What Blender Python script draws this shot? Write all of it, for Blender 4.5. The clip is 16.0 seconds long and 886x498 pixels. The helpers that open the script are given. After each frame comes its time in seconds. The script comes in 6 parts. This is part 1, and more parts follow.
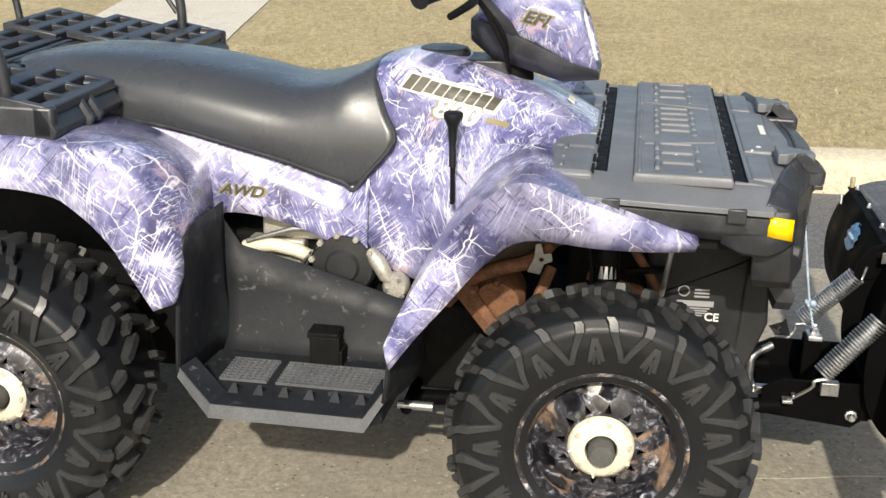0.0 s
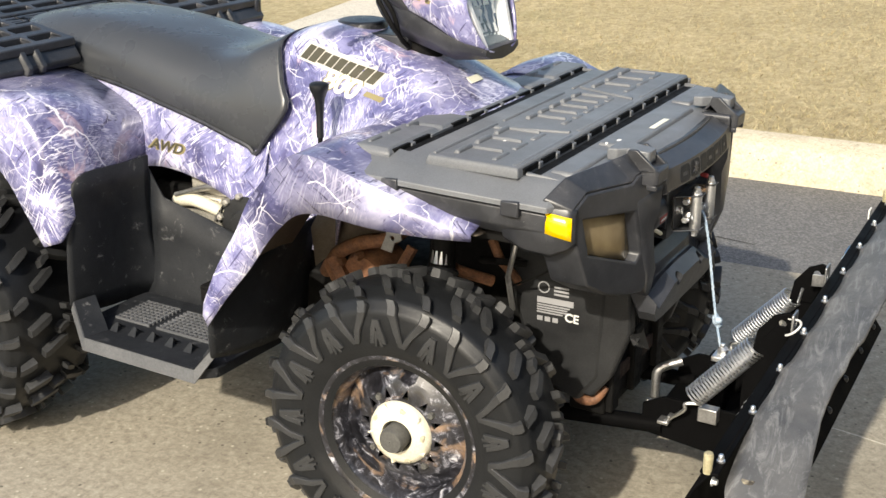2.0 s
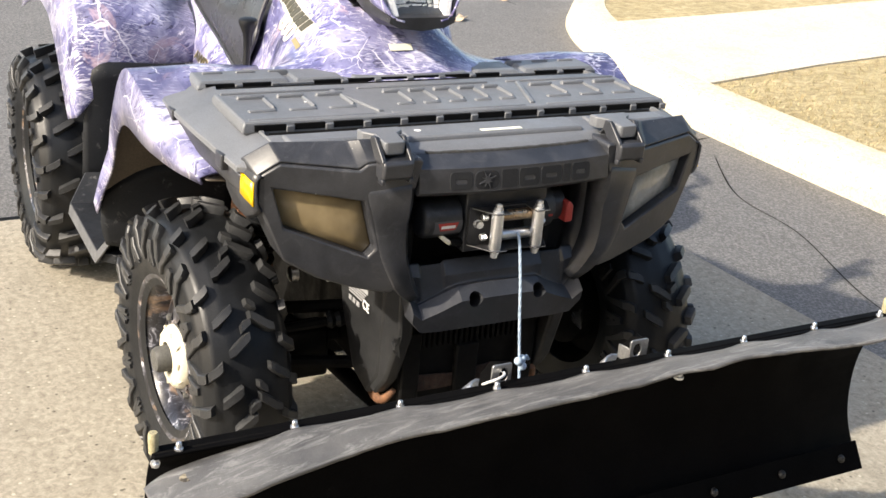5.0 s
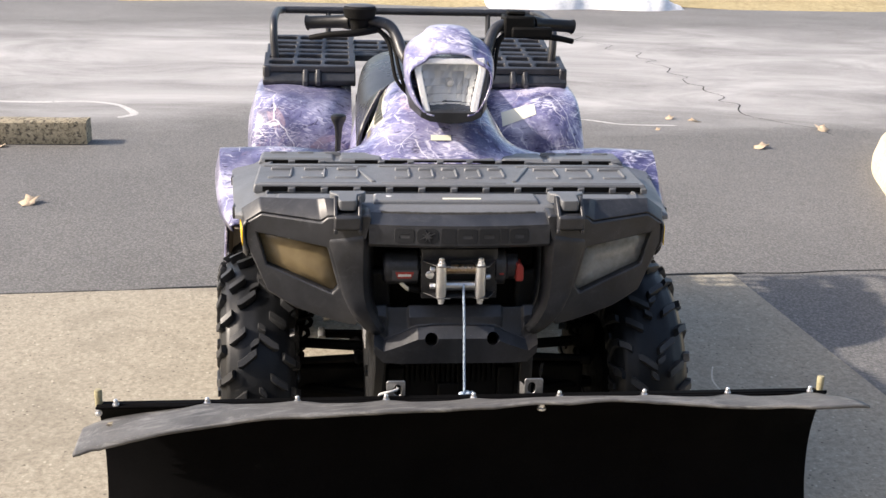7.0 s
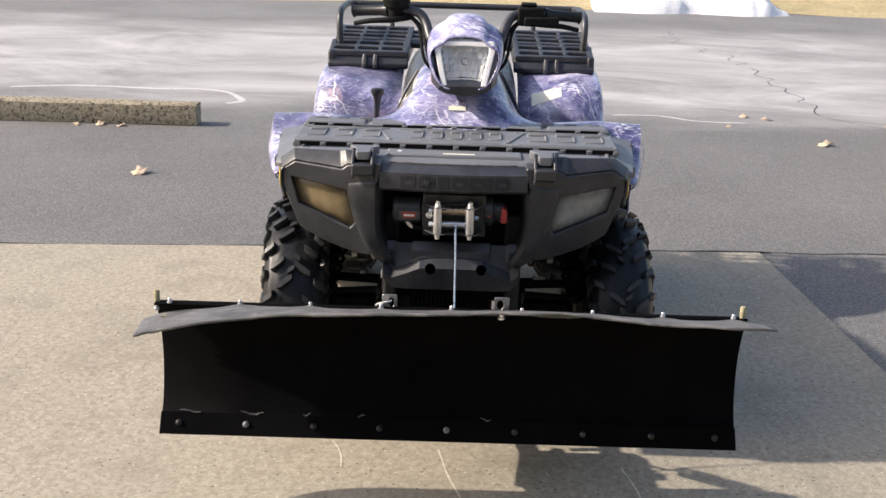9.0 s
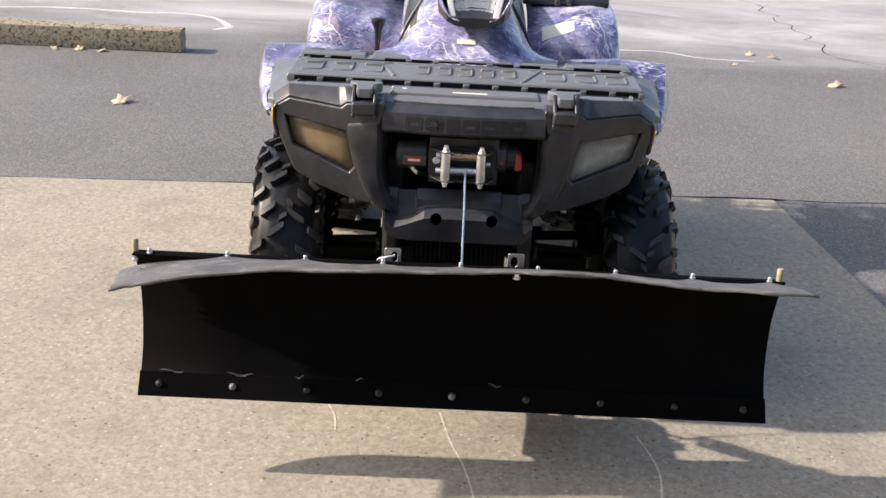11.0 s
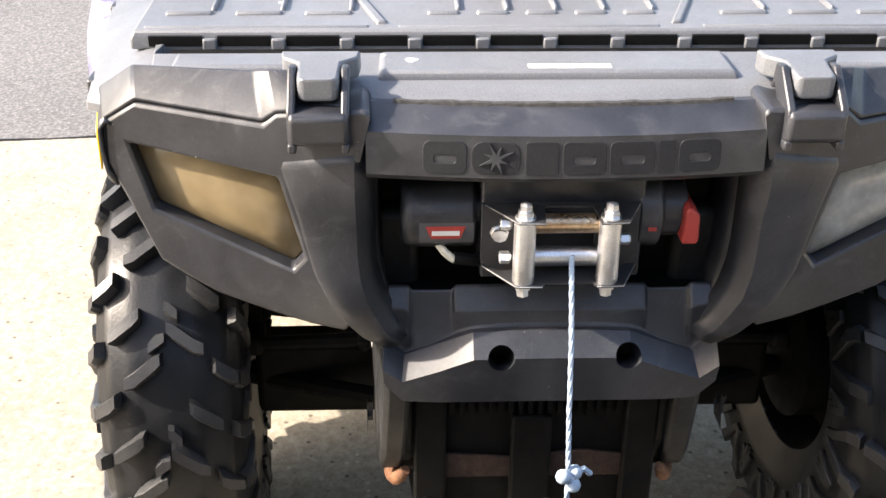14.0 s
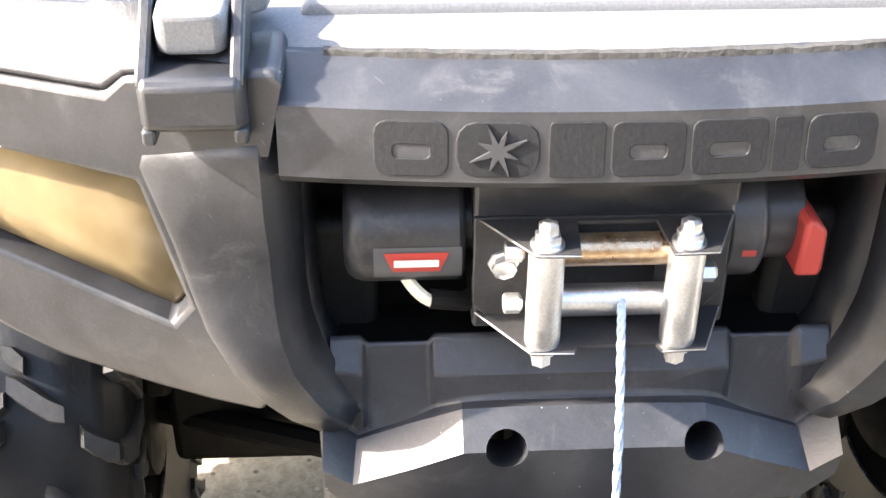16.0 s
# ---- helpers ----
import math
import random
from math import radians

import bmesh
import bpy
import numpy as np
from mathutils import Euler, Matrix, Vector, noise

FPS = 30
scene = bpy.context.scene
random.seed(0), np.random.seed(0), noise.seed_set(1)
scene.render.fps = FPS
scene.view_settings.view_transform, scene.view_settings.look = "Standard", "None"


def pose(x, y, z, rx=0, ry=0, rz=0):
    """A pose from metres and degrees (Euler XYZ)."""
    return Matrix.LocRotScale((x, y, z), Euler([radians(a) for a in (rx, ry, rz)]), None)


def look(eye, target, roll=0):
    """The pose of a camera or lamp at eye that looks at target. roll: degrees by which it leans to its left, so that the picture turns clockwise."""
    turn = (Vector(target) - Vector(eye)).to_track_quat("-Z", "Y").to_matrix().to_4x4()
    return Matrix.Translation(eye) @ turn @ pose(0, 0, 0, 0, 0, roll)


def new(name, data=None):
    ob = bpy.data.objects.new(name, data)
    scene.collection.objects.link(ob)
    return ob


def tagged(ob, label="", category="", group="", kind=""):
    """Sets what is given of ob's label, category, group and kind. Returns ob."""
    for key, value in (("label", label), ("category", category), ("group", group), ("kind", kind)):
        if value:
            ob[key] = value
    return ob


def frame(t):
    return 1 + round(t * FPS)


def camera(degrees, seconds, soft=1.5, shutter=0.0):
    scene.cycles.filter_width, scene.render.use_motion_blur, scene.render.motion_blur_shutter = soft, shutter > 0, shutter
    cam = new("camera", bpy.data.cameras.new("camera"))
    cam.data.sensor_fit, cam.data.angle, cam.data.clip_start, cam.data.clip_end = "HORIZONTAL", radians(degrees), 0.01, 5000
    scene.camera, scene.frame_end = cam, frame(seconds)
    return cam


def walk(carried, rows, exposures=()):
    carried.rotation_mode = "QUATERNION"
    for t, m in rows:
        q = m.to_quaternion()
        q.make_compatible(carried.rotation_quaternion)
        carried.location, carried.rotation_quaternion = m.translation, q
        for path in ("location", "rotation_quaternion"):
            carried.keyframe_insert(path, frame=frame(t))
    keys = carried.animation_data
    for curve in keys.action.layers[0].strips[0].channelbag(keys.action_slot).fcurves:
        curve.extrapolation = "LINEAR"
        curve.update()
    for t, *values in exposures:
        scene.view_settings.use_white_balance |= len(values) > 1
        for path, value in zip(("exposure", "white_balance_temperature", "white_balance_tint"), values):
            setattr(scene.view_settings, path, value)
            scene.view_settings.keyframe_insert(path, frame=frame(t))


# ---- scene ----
cam = camera(41.5, 16.0)
PATH = [
    (0, (-0.028, -2.631, 1.474), (-0.298, -0.764, 0.81), 1.2),
    (0.5, (0.205, -2.544, 1.49), (-0.166, -0.702, 0.804), 0.8),
    (1, (0.525, -2.498, 1.478), (-0.083, -0.727, 0.777), 2.2),
    (1.5, (0.808, -2.38, 1.461), (0.052, -0.646, 0.813), 0.5),
    (2, (1.063, -2.245, 1.472), (0.147, -0.612, 0.769), 0.0),
    (2.5, (1.267, -2.169, 1.469), (0.194, -0.66, 0.713), -0.2),
    (3, (1.377, -1.956, 1.454), (0.195, -0.52, 0.717), -0.8),
    (3.5, (1.535, -1.798, 1.448), (0.194, -0.506, 0.717), -2.3),
    (4, (1.786, -1.658, 1.46), (0.361, -0.482, 0.694), 0.1),
    (4.5, (1.945, -1.443, 1.422), (0.426, -0.369, 0.687), 0.3),
    (4.7, (1.997, -1.309, 1.451), (0.452, -0.284, 0.7), 2.8),
    (6.8, (2.720, -0.297, 1.557), (0.848, -0.128, 0.871), 1.96),
    (7, (2.814, -0.298, 1.528), (0.914, -0.092, 0.940), 1.46),
    (7.5, (3.111, -0.190, 1.535), (1.206, -0.006, 0.953), 1.64),
    (8, (3.317, -0.058, 1.530), (1.406, 0.021, 0.945), 2.16),
    (8.2, (3.395, -0.022, 1.552), (1.485, -0.023, 0.955), 1.15),
    (10.3, (3.422, -0.017, 1.539), (1.508, -0.003, 0.965), 2.69),
    (10.5, (3.391, -0.005, 1.530), (1.489, -0.024, 0.914), 2.88),
    (11, (3.141, -0.077, 1.510), (1.266, -0.048, 0.814), 3.02),
    (11.5, (2.919, -0.136, 1.485), (1.057, -0.067, 0.758), 1.47),
    (12, (2.623, -0.130, 1.465), (0.777, -0.116, 0.695), 1.81),
    (12.5, (2.311, -0.164, 1.437), (0.481, -0.126, 0.632), 1.92),
    (13, (1.989, -0.203, 1.393), (0.195, -0.122, 0.514), 0.33),
    (13.5, (1.679, -0.186, 1.337), (-0.109, -0.153, 0.443), -0.6),
    (14, (1.448, -0.183, 1.27), (-0.313, -0.079, 0.326), 0.6),
    (14.5, (1.22, -0.162, 1.2), (-0.489, -0.047, 0.169), -0.6),
    (15, (1.049, -0.128, 1.119), (-0.654, -0.061, 0.073), -1.6),
    (15.5, (1.019, -0.137, 1.101), (-0.677, -0.075, 0.044), -1.1),
    (16, (1.003, -0.142, 1.12), (-0.686, -0.029, 0.055), 0.3),
]
walk(cam, [(t, look(eye, target, roll)) for t, eye, target, roll in PATH],
     exposures=[(0, 0.39, 6600, 7), (1.5, 0.53, 6750, 7), (3.5, 0.92, 6930, 7), (4.7, 1.09, 6930, 9), (6.8, 0.87, 6880, 13), (8.2, 0.80, 6850, 14), (10.3, 0.72, 6810, 13),
                (11.5, 1.10, 6730, 16), (12.5, 1.59, 6780, 17), (13.5, 1.54, 6860, 16), (14, 1.89, 6930, 13), (14.5, 2.71, 6900, 11), (15.2, 3.06, 6930, 11), (16, 3.08, 6930, 12)])
from mathutils.bvhtree import BVHTree

# ---- world, sun ----
TO_SUN = Vector((0.10, -1.44, 1.0)).normalized()
world = bpy.data.worlds.new("sky")
scene.world = world
world.use_nodes = True
wn = world.node_tree
sky = wn.nodes.new("ShaderNodeTexSky")
sky.sky_type, sky.sun_disc = "NISHITA", False
sky.sun_elevation = math.asin(TO_SUN.z)
sky.sun_rotation = math.atan2(TO_SUN.x, TO_SUN.y)
sky.dust_density, sky.air_density, sky.ozone_density = 2.5, 1.0, 0.6
wn.links.new(sky.outputs[0], wn.nodes["Background"].inputs[0])
wn.nodes["Background"].inputs[1].default_value = 0.143
sun = new("sun", bpy.data.lights.new("sun", "SUN"))
sun.data.energy, sun.data.angle, sun.data.color = 3.6, radians(1.1), (1.0, 0.93, 0.83)
sun.matrix_world = look(TO_SUN * 30, (0, 0, 0))


# ---- materials ----
def nodes_of(name):
    m = bpy.data.materials.new(name)
    m.use_nodes = True
    return m, m.node_tree, m.node_tree.nodes["Principled BSDF"]


def add(nt, kind, **inputs):
    n = nt.nodes.new(kind)
    for k, v in inputs.items():
        n.inputs[k.replace("_", " ")].default_value = v
    return n


def coords(nt, scale=(1, 1, 1), rot=(0, 0, 0)):
    tc = nt.nodes.new("ShaderNodeTexCoord")
    mp = nt.nodes.new("ShaderNodeMapping")
    mp.vector_type = "TEXTURE"
    mp.inputs["Scale"].default_value = [1 / a for a in scale]
    mp.inputs["Rotation"].default_value = [radians(a) for a in rot]
    nt.links.new(tc.outputs["Object"], mp.inputs[0])
    return mp.outputs[0]


def noise_tex(nt, vec, scale, detail=4.0, rough=0.55, distort=0.0):
    n = add(nt, "ShaderNodeTexNoise", Scale=scale, Detail=detail, Roughness=rough, Distortion=distort)
    nt.links.new(vec, n.inputs["Vector"])
    return n.outputs["Fac"]


def ramp(nt, fac, stops):
    r = nt.nodes.new("ShaderNodeValToRGB")
    els = r.color_ramp.elements
    while len(els) < len(stops):
        els.new(0.5)
    for e, (p, c) in zip(els, stops):
        e.position, e.color = p, (*c, 1) if len(c) == 3 else c
    nt.links.new(fac, r.inputs[0])
    return r.outputs[0]


def mix(nt, fac, a, b, blend="MIX"):
    m = nt.nodes.new("ShaderNodeMix")
    m.data_type, m.blend_type = "RGBA", blend
    for sock, v in ((m.inputs[0], fac), (m.inputs[6], a), (m.inputs[7], b)):
        if isinstance(v, (int, float)):
            sock.default_value = v
        elif isinstance(v, (tuple, list)):
            sock.default_value = (*v, 1)
        else:
            nt.links.new(v, sock)
    return m.outputs[2]


def bump(nt, bsdf, height, strength, dist=0.002):
    b = add(nt, "ShaderNodeBump", Strength=strength, Distance=dist)
    nt.links.new(height, b.inputs["Height"])
    nt.links.new(b.outputs[0], bsdf.inputs["Normal"])


def worn(name, dark, light, rough=0.5, metal=0.0, scale=9.0, grain=220.0, relief=0.25, scuff=None, scuff_at=0.68, spread=0.12, gloss=0.5):
    """A surface with blotches, fine grain and, where given, scuffs of a second colour."""
    m, nt, p = nodes_of(name)
    v = coords(nt)
    big = noise_tex(nt, v, scale, 6, 0.6)
    fine = noise_tex(nt, v, grain, 3, 0.6)
    col = ramp(nt, big, [(0.3, dark), (0.7, light)])
    col = mix(nt, 0.35, col, ramp(nt, fine, [(0.3, tuple(c * 0.72 for c in dark)), (0.7, tuple(min(1, c * 1.25) for c in light))]))
    if scuff:
        sc = noise_tex(nt, v, scale * 3.1, 8, 0.7, 0.6)
        col = mix(nt, ramp(nt, sc, [(scuff_at, (0, 0, 0)), (min(1, scuff_at + spread), (1, 1, 1))]), col, scuff)
    nt.links.new(col, p.inputs["Base Color"])
    r = ramp(nt, noise_tex(nt, v, scale * 2.3, 5), [(0.3, (rough * 0.8,) * 3), (0.75, (min(1, rough * 1.25),) * 3)])
    nt.links.new(r, p.inputs["Roughness"])
    p.inputs["Metallic"].default_value = metal
    p.inputs["Specular IOR Level"].default_value = gloss
    bump(nt, p, fine, relief, 0.0012)
    return m


def noise_color(nt, vec, scale):
    n = add(nt, "ShaderNodeTexNoise", Scale=scale, Detail=5.0)
    nt.links.new(vec, n.inputs["Vector"])
    return n.outputs["Color"]


def times(nt, a, b):
    f = nt.nodes.new("ShaderNodeMath")
    f.operation = "MULTIPLY"
    nt.links.new(a, f.inputs[0])
    nt.links.new(b, f.inputs[1])
    return f.outputs[0]


def camo(name):
    """Printed grass and branch camouflage in violet, white and a little pink under a glossy film."""
    m, nt, p = nodes_of(name)
    v = coords(nt)
    base = ramp(nt, noise_tex(nt, v, 5.0, 7, 0.66, 0.6), [(0.34, (0.045, 0.043, 0.120)), (0.45, (0.130, 0.128, 0.275)), (0.54, (0.28, 0.277, 0.45)), (0.66, (0.56, 0.55, 0.69))])
    # broken leaf litter
    litter = noise_tex(nt, v, 34.0, 5, 0.7, 1.5)
    base = mix(nt, ramp(nt, litter, [(0.58, (0, 0, 0)), (0.63, (0.7, 0.7, 0.7))]), base, (0.62, 0.61, 0.76))
    base = mix(nt, ramp(nt, litter, [(0.34, (0.7, 0.7, 0.7)), (0.42, (0, 0, 0))]), base, (0.055, 0.05, 0.14))
    pink = noise_tex(nt, coords(nt, (1, 1, 1), (0, 0, 50)), 6.0, 5, 0.7, 1.2)
    base = mix(nt, ramp(nt, pink, [(0.59, (0, 0, 0)), (0.65, (0.65, 0.65, 0.65))]), base, (0.66, 0.47, 0.50))
    # dark twigs
    for turn, sc in ((38, (9, 25, 170)), (-52, (10, 25, 180))):
        dark = noise_tex(nt, coords(nt, sc, (0, turn, 0)), 1.0, 2, 0.5, 0.1)
        base = mix(nt, ramp(nt, dark, [(0.66, (0, 0, 0)), (0.69, (0.85, 0.85, 0.85))]), base, (0.045, 0.04, 0.11))
    # straw strokes, each direction in patches of its own
    for k, (turn, at) in enumerate(((68, 0.56), (112, 0.56), (40, 0.575), (140, 0.58), (88, 0.57))):
        n = noise_tex(nt, coords(nt, (20, 45, 330), (4 * k, turn, 0)), 1.0, 1, 0.4, 0.0)
        mask = noise_tex(nt, coords(nt, (1, 1, 1), (50 * k, 40 * k, turn)), 6.5, 4, 0.6, 0.4)
        base = mix(nt, times(nt, ramp(nt, n, [(at - 0.01, (0, 0, 0)), (at + 0.07, (0.85, 0.85, 0.85))]), ramp(nt, mask, [(0.54, (0, 0, 0)), (0.62, (0.88, 0.88, 0.88))])), base, (0.80, 0.785, 0.88))
    area = noise_tex(nt, coords(nt, (1, 1, 1), (20, 70, 10)), 3.6, 3, 0.55, 0.4)
    base = mix(nt, 1.0, base, ramp(nt, area, [(0.37, (0.40, 0.40, 0.48)), (0.46, (0.85, 0.85, 0.90)), (0.57, (1.12, 1.12, 1.12))]), "MULTIPLY")
    # long thin pale branches
    for rot, sc, at in (((0, 30, 0), 4.3, 0.53), ((15, -25, 40), 7.5, 0.55), ((50, 10, 80), 13.0, 0.56)):
        wv = coords(nt, (1, 1, 1), rot)
        vo = add(nt, "ShaderNodeTexVoronoi", Scale=sc)
        vo.feature = "DISTANCE_TO_EDGE"
        nt.links.new(mix(nt, 0.075, wv, noise_color(nt, wv, 8.0), "ADD"), vo.inputs["Vector"])
        keep = noise_tex(nt, wv, sc * 0.9, 2)
        base = mix(nt, times(nt, ramp(nt, vo.outputs["Distance"], [(0.002, (0.8, 0.8, 0.8)), (0.009, (0, 0, 0))]), ramp(nt, keep, [(at - 0.02, (0, 0, 0)), (at + 0.01, (1, 1, 1))])), base, (0.90, 0.89, 0.93))
    nt.links.new(base, p.inputs["Base Color"])
    p.inputs["Roughness"].default_value = 0.28
    p.inputs["Coat Weight"].default_value = 0.5
    p.inputs["Coat Roughness"].default_value = 0.10
    bump(nt, p, noise_tex(nt, v, 16.0, 4), 0.22, 0.005)
    return m


def rim_camo(name):
    m, nt, p = nodes_of(name)
    v = coords(nt)
    col = ramp(nt, noise_tex(nt, v, 38.0, 6, 0.72, 0.8), [(0.40, (0.008, 0.008, 0.010)), (0.54, (0.030, 0.030, 0.038)), (0.60, (0.17, 0.172, 0.20)), (0.70, (0.58, 0.58, 0.61))])
    rust = noise_tex(nt, coords(nt, (1, 1, 1), (40, 0, 20)), 13.0, 4, 0.6, 0.8)
    col = mix(nt, ramp(nt, rust, [(0.55, (0, 0, 0)), (0.66, (0.85, 0.85, 0.85))]), col, (0.30, 0.20, 0.13))
    nt.links.new(col, p.inputs["Base Color"])
    p.inputs["Roughness"].default_value = 0.33
    p.inputs["Coat Weight"].default_value = 0.3
    bump(nt, p, rust, 0.15)
    return m


def concrete(name, dark, mid, light):
    m, nt, p = nodes_of(name)
    v = coords(nt)
    col = ramp(nt, noise_tex(nt, v, 1.1, 6, 0.62), [(0.3, dark), (0.55, mid), (0.75, light)])
    fine = noise_tex(nt, v, 95.0, 4, 0.7)
    col = mix(nt, 0.5, col, ramp(nt, fine, [(0.32, tuple(c * 0.5 for c in dark)), (0.5, mid), (0.68, tuple(min(1, c * 1.3) for c in light))]))
    mottle = noise_tex(nt, v, 46.0, 6, 0.78, 0.6)
    col = mix(nt, 0.55, col, ramp(nt, mottle, [(0.34, tuple(c * 0.62 for c in dark)), (0.5, mid), (0.66, tuple(min(1, c * 1.15) for c in light))]))
    stain = noise_tex(nt, coords(nt, (1, 1, 1), (0, 0, 30)), 3.4, 6, 0.66, 0.6)
    col = mix(nt, ramp(nt, stain, [(0.50, (0, 0, 0)), (0.70, (0.45, 0.45, 0.45))]), col, tuple(c * 0.72 for c in dark))
    vo = add(nt, "ShaderNodeTexVoronoi", Scale=52.0)
    nt.links.new(v, vo.inputs["Vector"])
    pit = ramp(nt, vo.outputs["Distance"], [(0.16, (1, 1, 1)), (0.26, (0, 0, 0))])
    sep = nt.nodes.new("ShaderNodeSeparateColor")
    nt.links.new(vo.outputs["Color"], sep.inputs[0])
    rare = nt.nodes.new("ShaderNodeMath")
    rare.operation = "MULTIPLY"
    nt.links.new(pit, rare.inputs[0])
    nt.links.new(ramp(nt, sep.outputs[0], [(0.84, (0, 0, 0)), (0.87, (1, 1, 1))]), rare.inputs[1])
    col = mix(nt, rare.outputs[0], col, tuple(c * 0.5 for c in dark))
    pale = nt.nodes.new("ShaderNodeMath")
    pale.operation = "MULTIPLY"
    nt.links.new(pit, pale.inputs[0])
    nt.links.new(ramp(nt, sep.outputs[1], [(0.84, (0, 0, 0)), (0.87, (1, 1, 1))]), pale.inputs[1])
    col = mix(nt, pale.outputs[0], col, tuple(min(1, c * 1.15) for c in light))
    nt.links.new(col, p.inputs["Base Color"])
    p.inputs["Roughness"].default_value = 0.9
    bump(nt, p, fine, 0.22, 0.002)
    return m


def asphalt(name):
    m, nt, p = nodes_of(name)
    v = coords(nt)
    col = ramp(nt, noise_tex(nt, v, 0.8, 8, 0.68), [(0.3, (0.094, 0.092, 0.088)), (0.7, (0.172, 0.167, 0.160))])
    fine = noise_tex(nt, v, 95.0, 5, 0.8)
    col = mix(nt, 0.50, col, ramp(nt, fine, [(0.36, (0.022, 0.022, 0.024)), (0.5, (0.120, 0.118, 0.118)), (0.64, (0.36, 0.35, 0.34))]))
    # dried salt, drawn out in long streaks where water ran
    tc = nt.nodes.new("ShaderNodeTexCoord")
    xyz = nt.nodes.new("ShaderNodeSeparateXYZ")
    nt.links.new(tc.outputs["Object"], xyz.inputs[0])
    # the wet patch that dried lies across the lot, with a ragged edge
    sway = nt.nodes.new("ShaderNodeMath")
    sway.operation, sway.inputs[1].default_value = "MULTIPLY", 5.0
    nt.links.new(noise_tex(nt, coords(nt, (0.5, 0.3, 1), (3, 0, 11)), 1.0, 6, 0.62, 0.5), sway.inputs[0])
    at = nt.nodes.new("ShaderNodeMath")
    at.operation = "ADD"
    nt.links.new(xyz.outputs[0], at.inputs[0])
    nt.links.new(sway.outputs[0], at.inputs[1])
    far = nt.nodes.new("ShaderNodeMapRange")
    far.inputs["From Min"].default_value, far.inputs["From Max"].default_value = -2.2, -3.8
    nt.links.new(at.outputs[0], far.inputs["Value"])
    end = nt.nodes.new("ShaderNodeMapRange")
    end.inputs["From Min"].default_value, end.inputs["From Max"].default_value = -9.0, -6.6
    end.inputs["To Min"].default_value = 0.16
    nt.links.new(at.outputs[0], end.inputs["Value"])
    band = nt.nodes.new("ShaderNodeMath")
    band.operation = "MULTIPLY"
    nt.links.new(far.outputs[0], band.inputs[0])
    nt.links.new(end.outputs[0], band.inputs[1])
    streak = noise_tex(nt, coords(nt, (0.75, 0.42, 1), (0, 0, -6)), 1.3, 8, 0.68, 0.7)
    f = nt.nodes.new("ShaderNodeMath")
    f.operation = "MULTIPLY"
    nt.links.new(ramp(nt, streak, [(0.32, (0.18, 0.18, 0.18)), (0.66, (0.95, 0.95, 0.95))]), f.inputs[0])
    nt.links.new(band.outputs[0], f.inputs[1])
    col = mix(nt, f.outputs[0], col, (0.46, 0.452, 0.45))
    nt.links.new(col, p.inputs["Base Color"])
    p.inputs["Roughness"].default_value = 0.78
    bump(nt, p, fine, 0.6, 0.004)
    return m


def lawn(name):
    m, nt, p = nodes_of(name)
    v = coords(nt)
    col = ramp(nt, noise_tex(nt, v, 1.3, 6, 0.65), [(0.3, (0.28, 0.222, 0.115)), (0.55, (0.47, 0.38, 0.21)), (0.75, (0.60, 0.50, 0.30))])
    tuft = noise_tex(nt, coords(nt, (1, 0.55, 1)), 26.0, 6, 0.75, 0.6)
    col = mix(nt, 0.6, col, ramp(nt, tuft, [(0.3, (0.13, 0.10, 0.05)), (0.5, (0.42, 0.34, 0.18)), (0.7, (0.70, 0.60, 0.38))]))
    green = noise_tex(nt, v, 0.7, 5, 0.7)
    col = mix(nt, ramp(nt, green, [(0.55, (0, 0, 0)), (0.75, (0.35, 0.35, 0.35))]), col, (0.16, 0.17, 0.05))
    nt.links.new(col, p.inputs["Base Color"])
    p.inputs["Roughness"].default_value = 0.95
    bump(nt, p, tuft, 1.0, 0.02)
    return m


def moulded(name, dark, light, chalk, rough, gloss):
    """Moulded plastic, greyed in soft clouds, with rubbed patches, fine scratches and grains of dust."""
    m, nt, p = nodes_of(name)
    v = coords(nt)
    cloud = noise_tex(nt, v, 9.0, 7, 0.68, 0.4)
    col = ramp(nt, cloud, [(0.36, dark), (0.66, light)])
    fine = noise_tex(nt, v, 420.0, 3, 0.6)
    col = mix(nt, 0.18, col, ramp(nt, fine, [(0.3, tuple(c * 0.8 for c in dark)), (0.7, tuple(c * 1.2 for c in light))]))
    rub = noise_tex(nt, v, 26.0, 9, 0.78, 0.7)
    col = mix(nt, ramp(nt, rub, [(0.53, (0, 0, 0)), (0.80, (0.8, 0.8, 0.8))]), col, chalk)
    line = noise_tex(nt, coords(nt, (60, 420, 30), (25, 10, 40)), 1.0, 3, 0.6, 0.5)
    col = mix(nt, times(nt, ramp(nt, line, [(0.70, (0, 0, 0)), (0.74, (1, 1, 1))]), ramp(nt, noise_tex(nt, v, 14.0, 3), [(0.50, (0, 0, 0)), (0.62, (0.7, 0.7, 0.7))])), col, tuple(min(1, c * 1.6) for c in chalk))
    dust = noise_tex(nt, v, 190.0, 2, 0.5)
    col = mix(nt, ramp(nt, dust, [(0.775, (0, 0, 0)), (0.80, (1, 1, 1))]), col, (0.50, 0.49, 0.46))
    nt.links.new(col, p.inputs["Base Color"])
    nt.links.new(ramp(nt, rub, [(0.35, (rough * 0.85,) * 3), (0.75, (min(1, rough * 1.3),) * 3)]), p.inputs["Roughness"])
    p.inputs["Specular IOR Level"].default_value = gloss
    bump(nt, p, mix(nt, 0.6, fine, rub), 0.22, 0.0016)
    return m


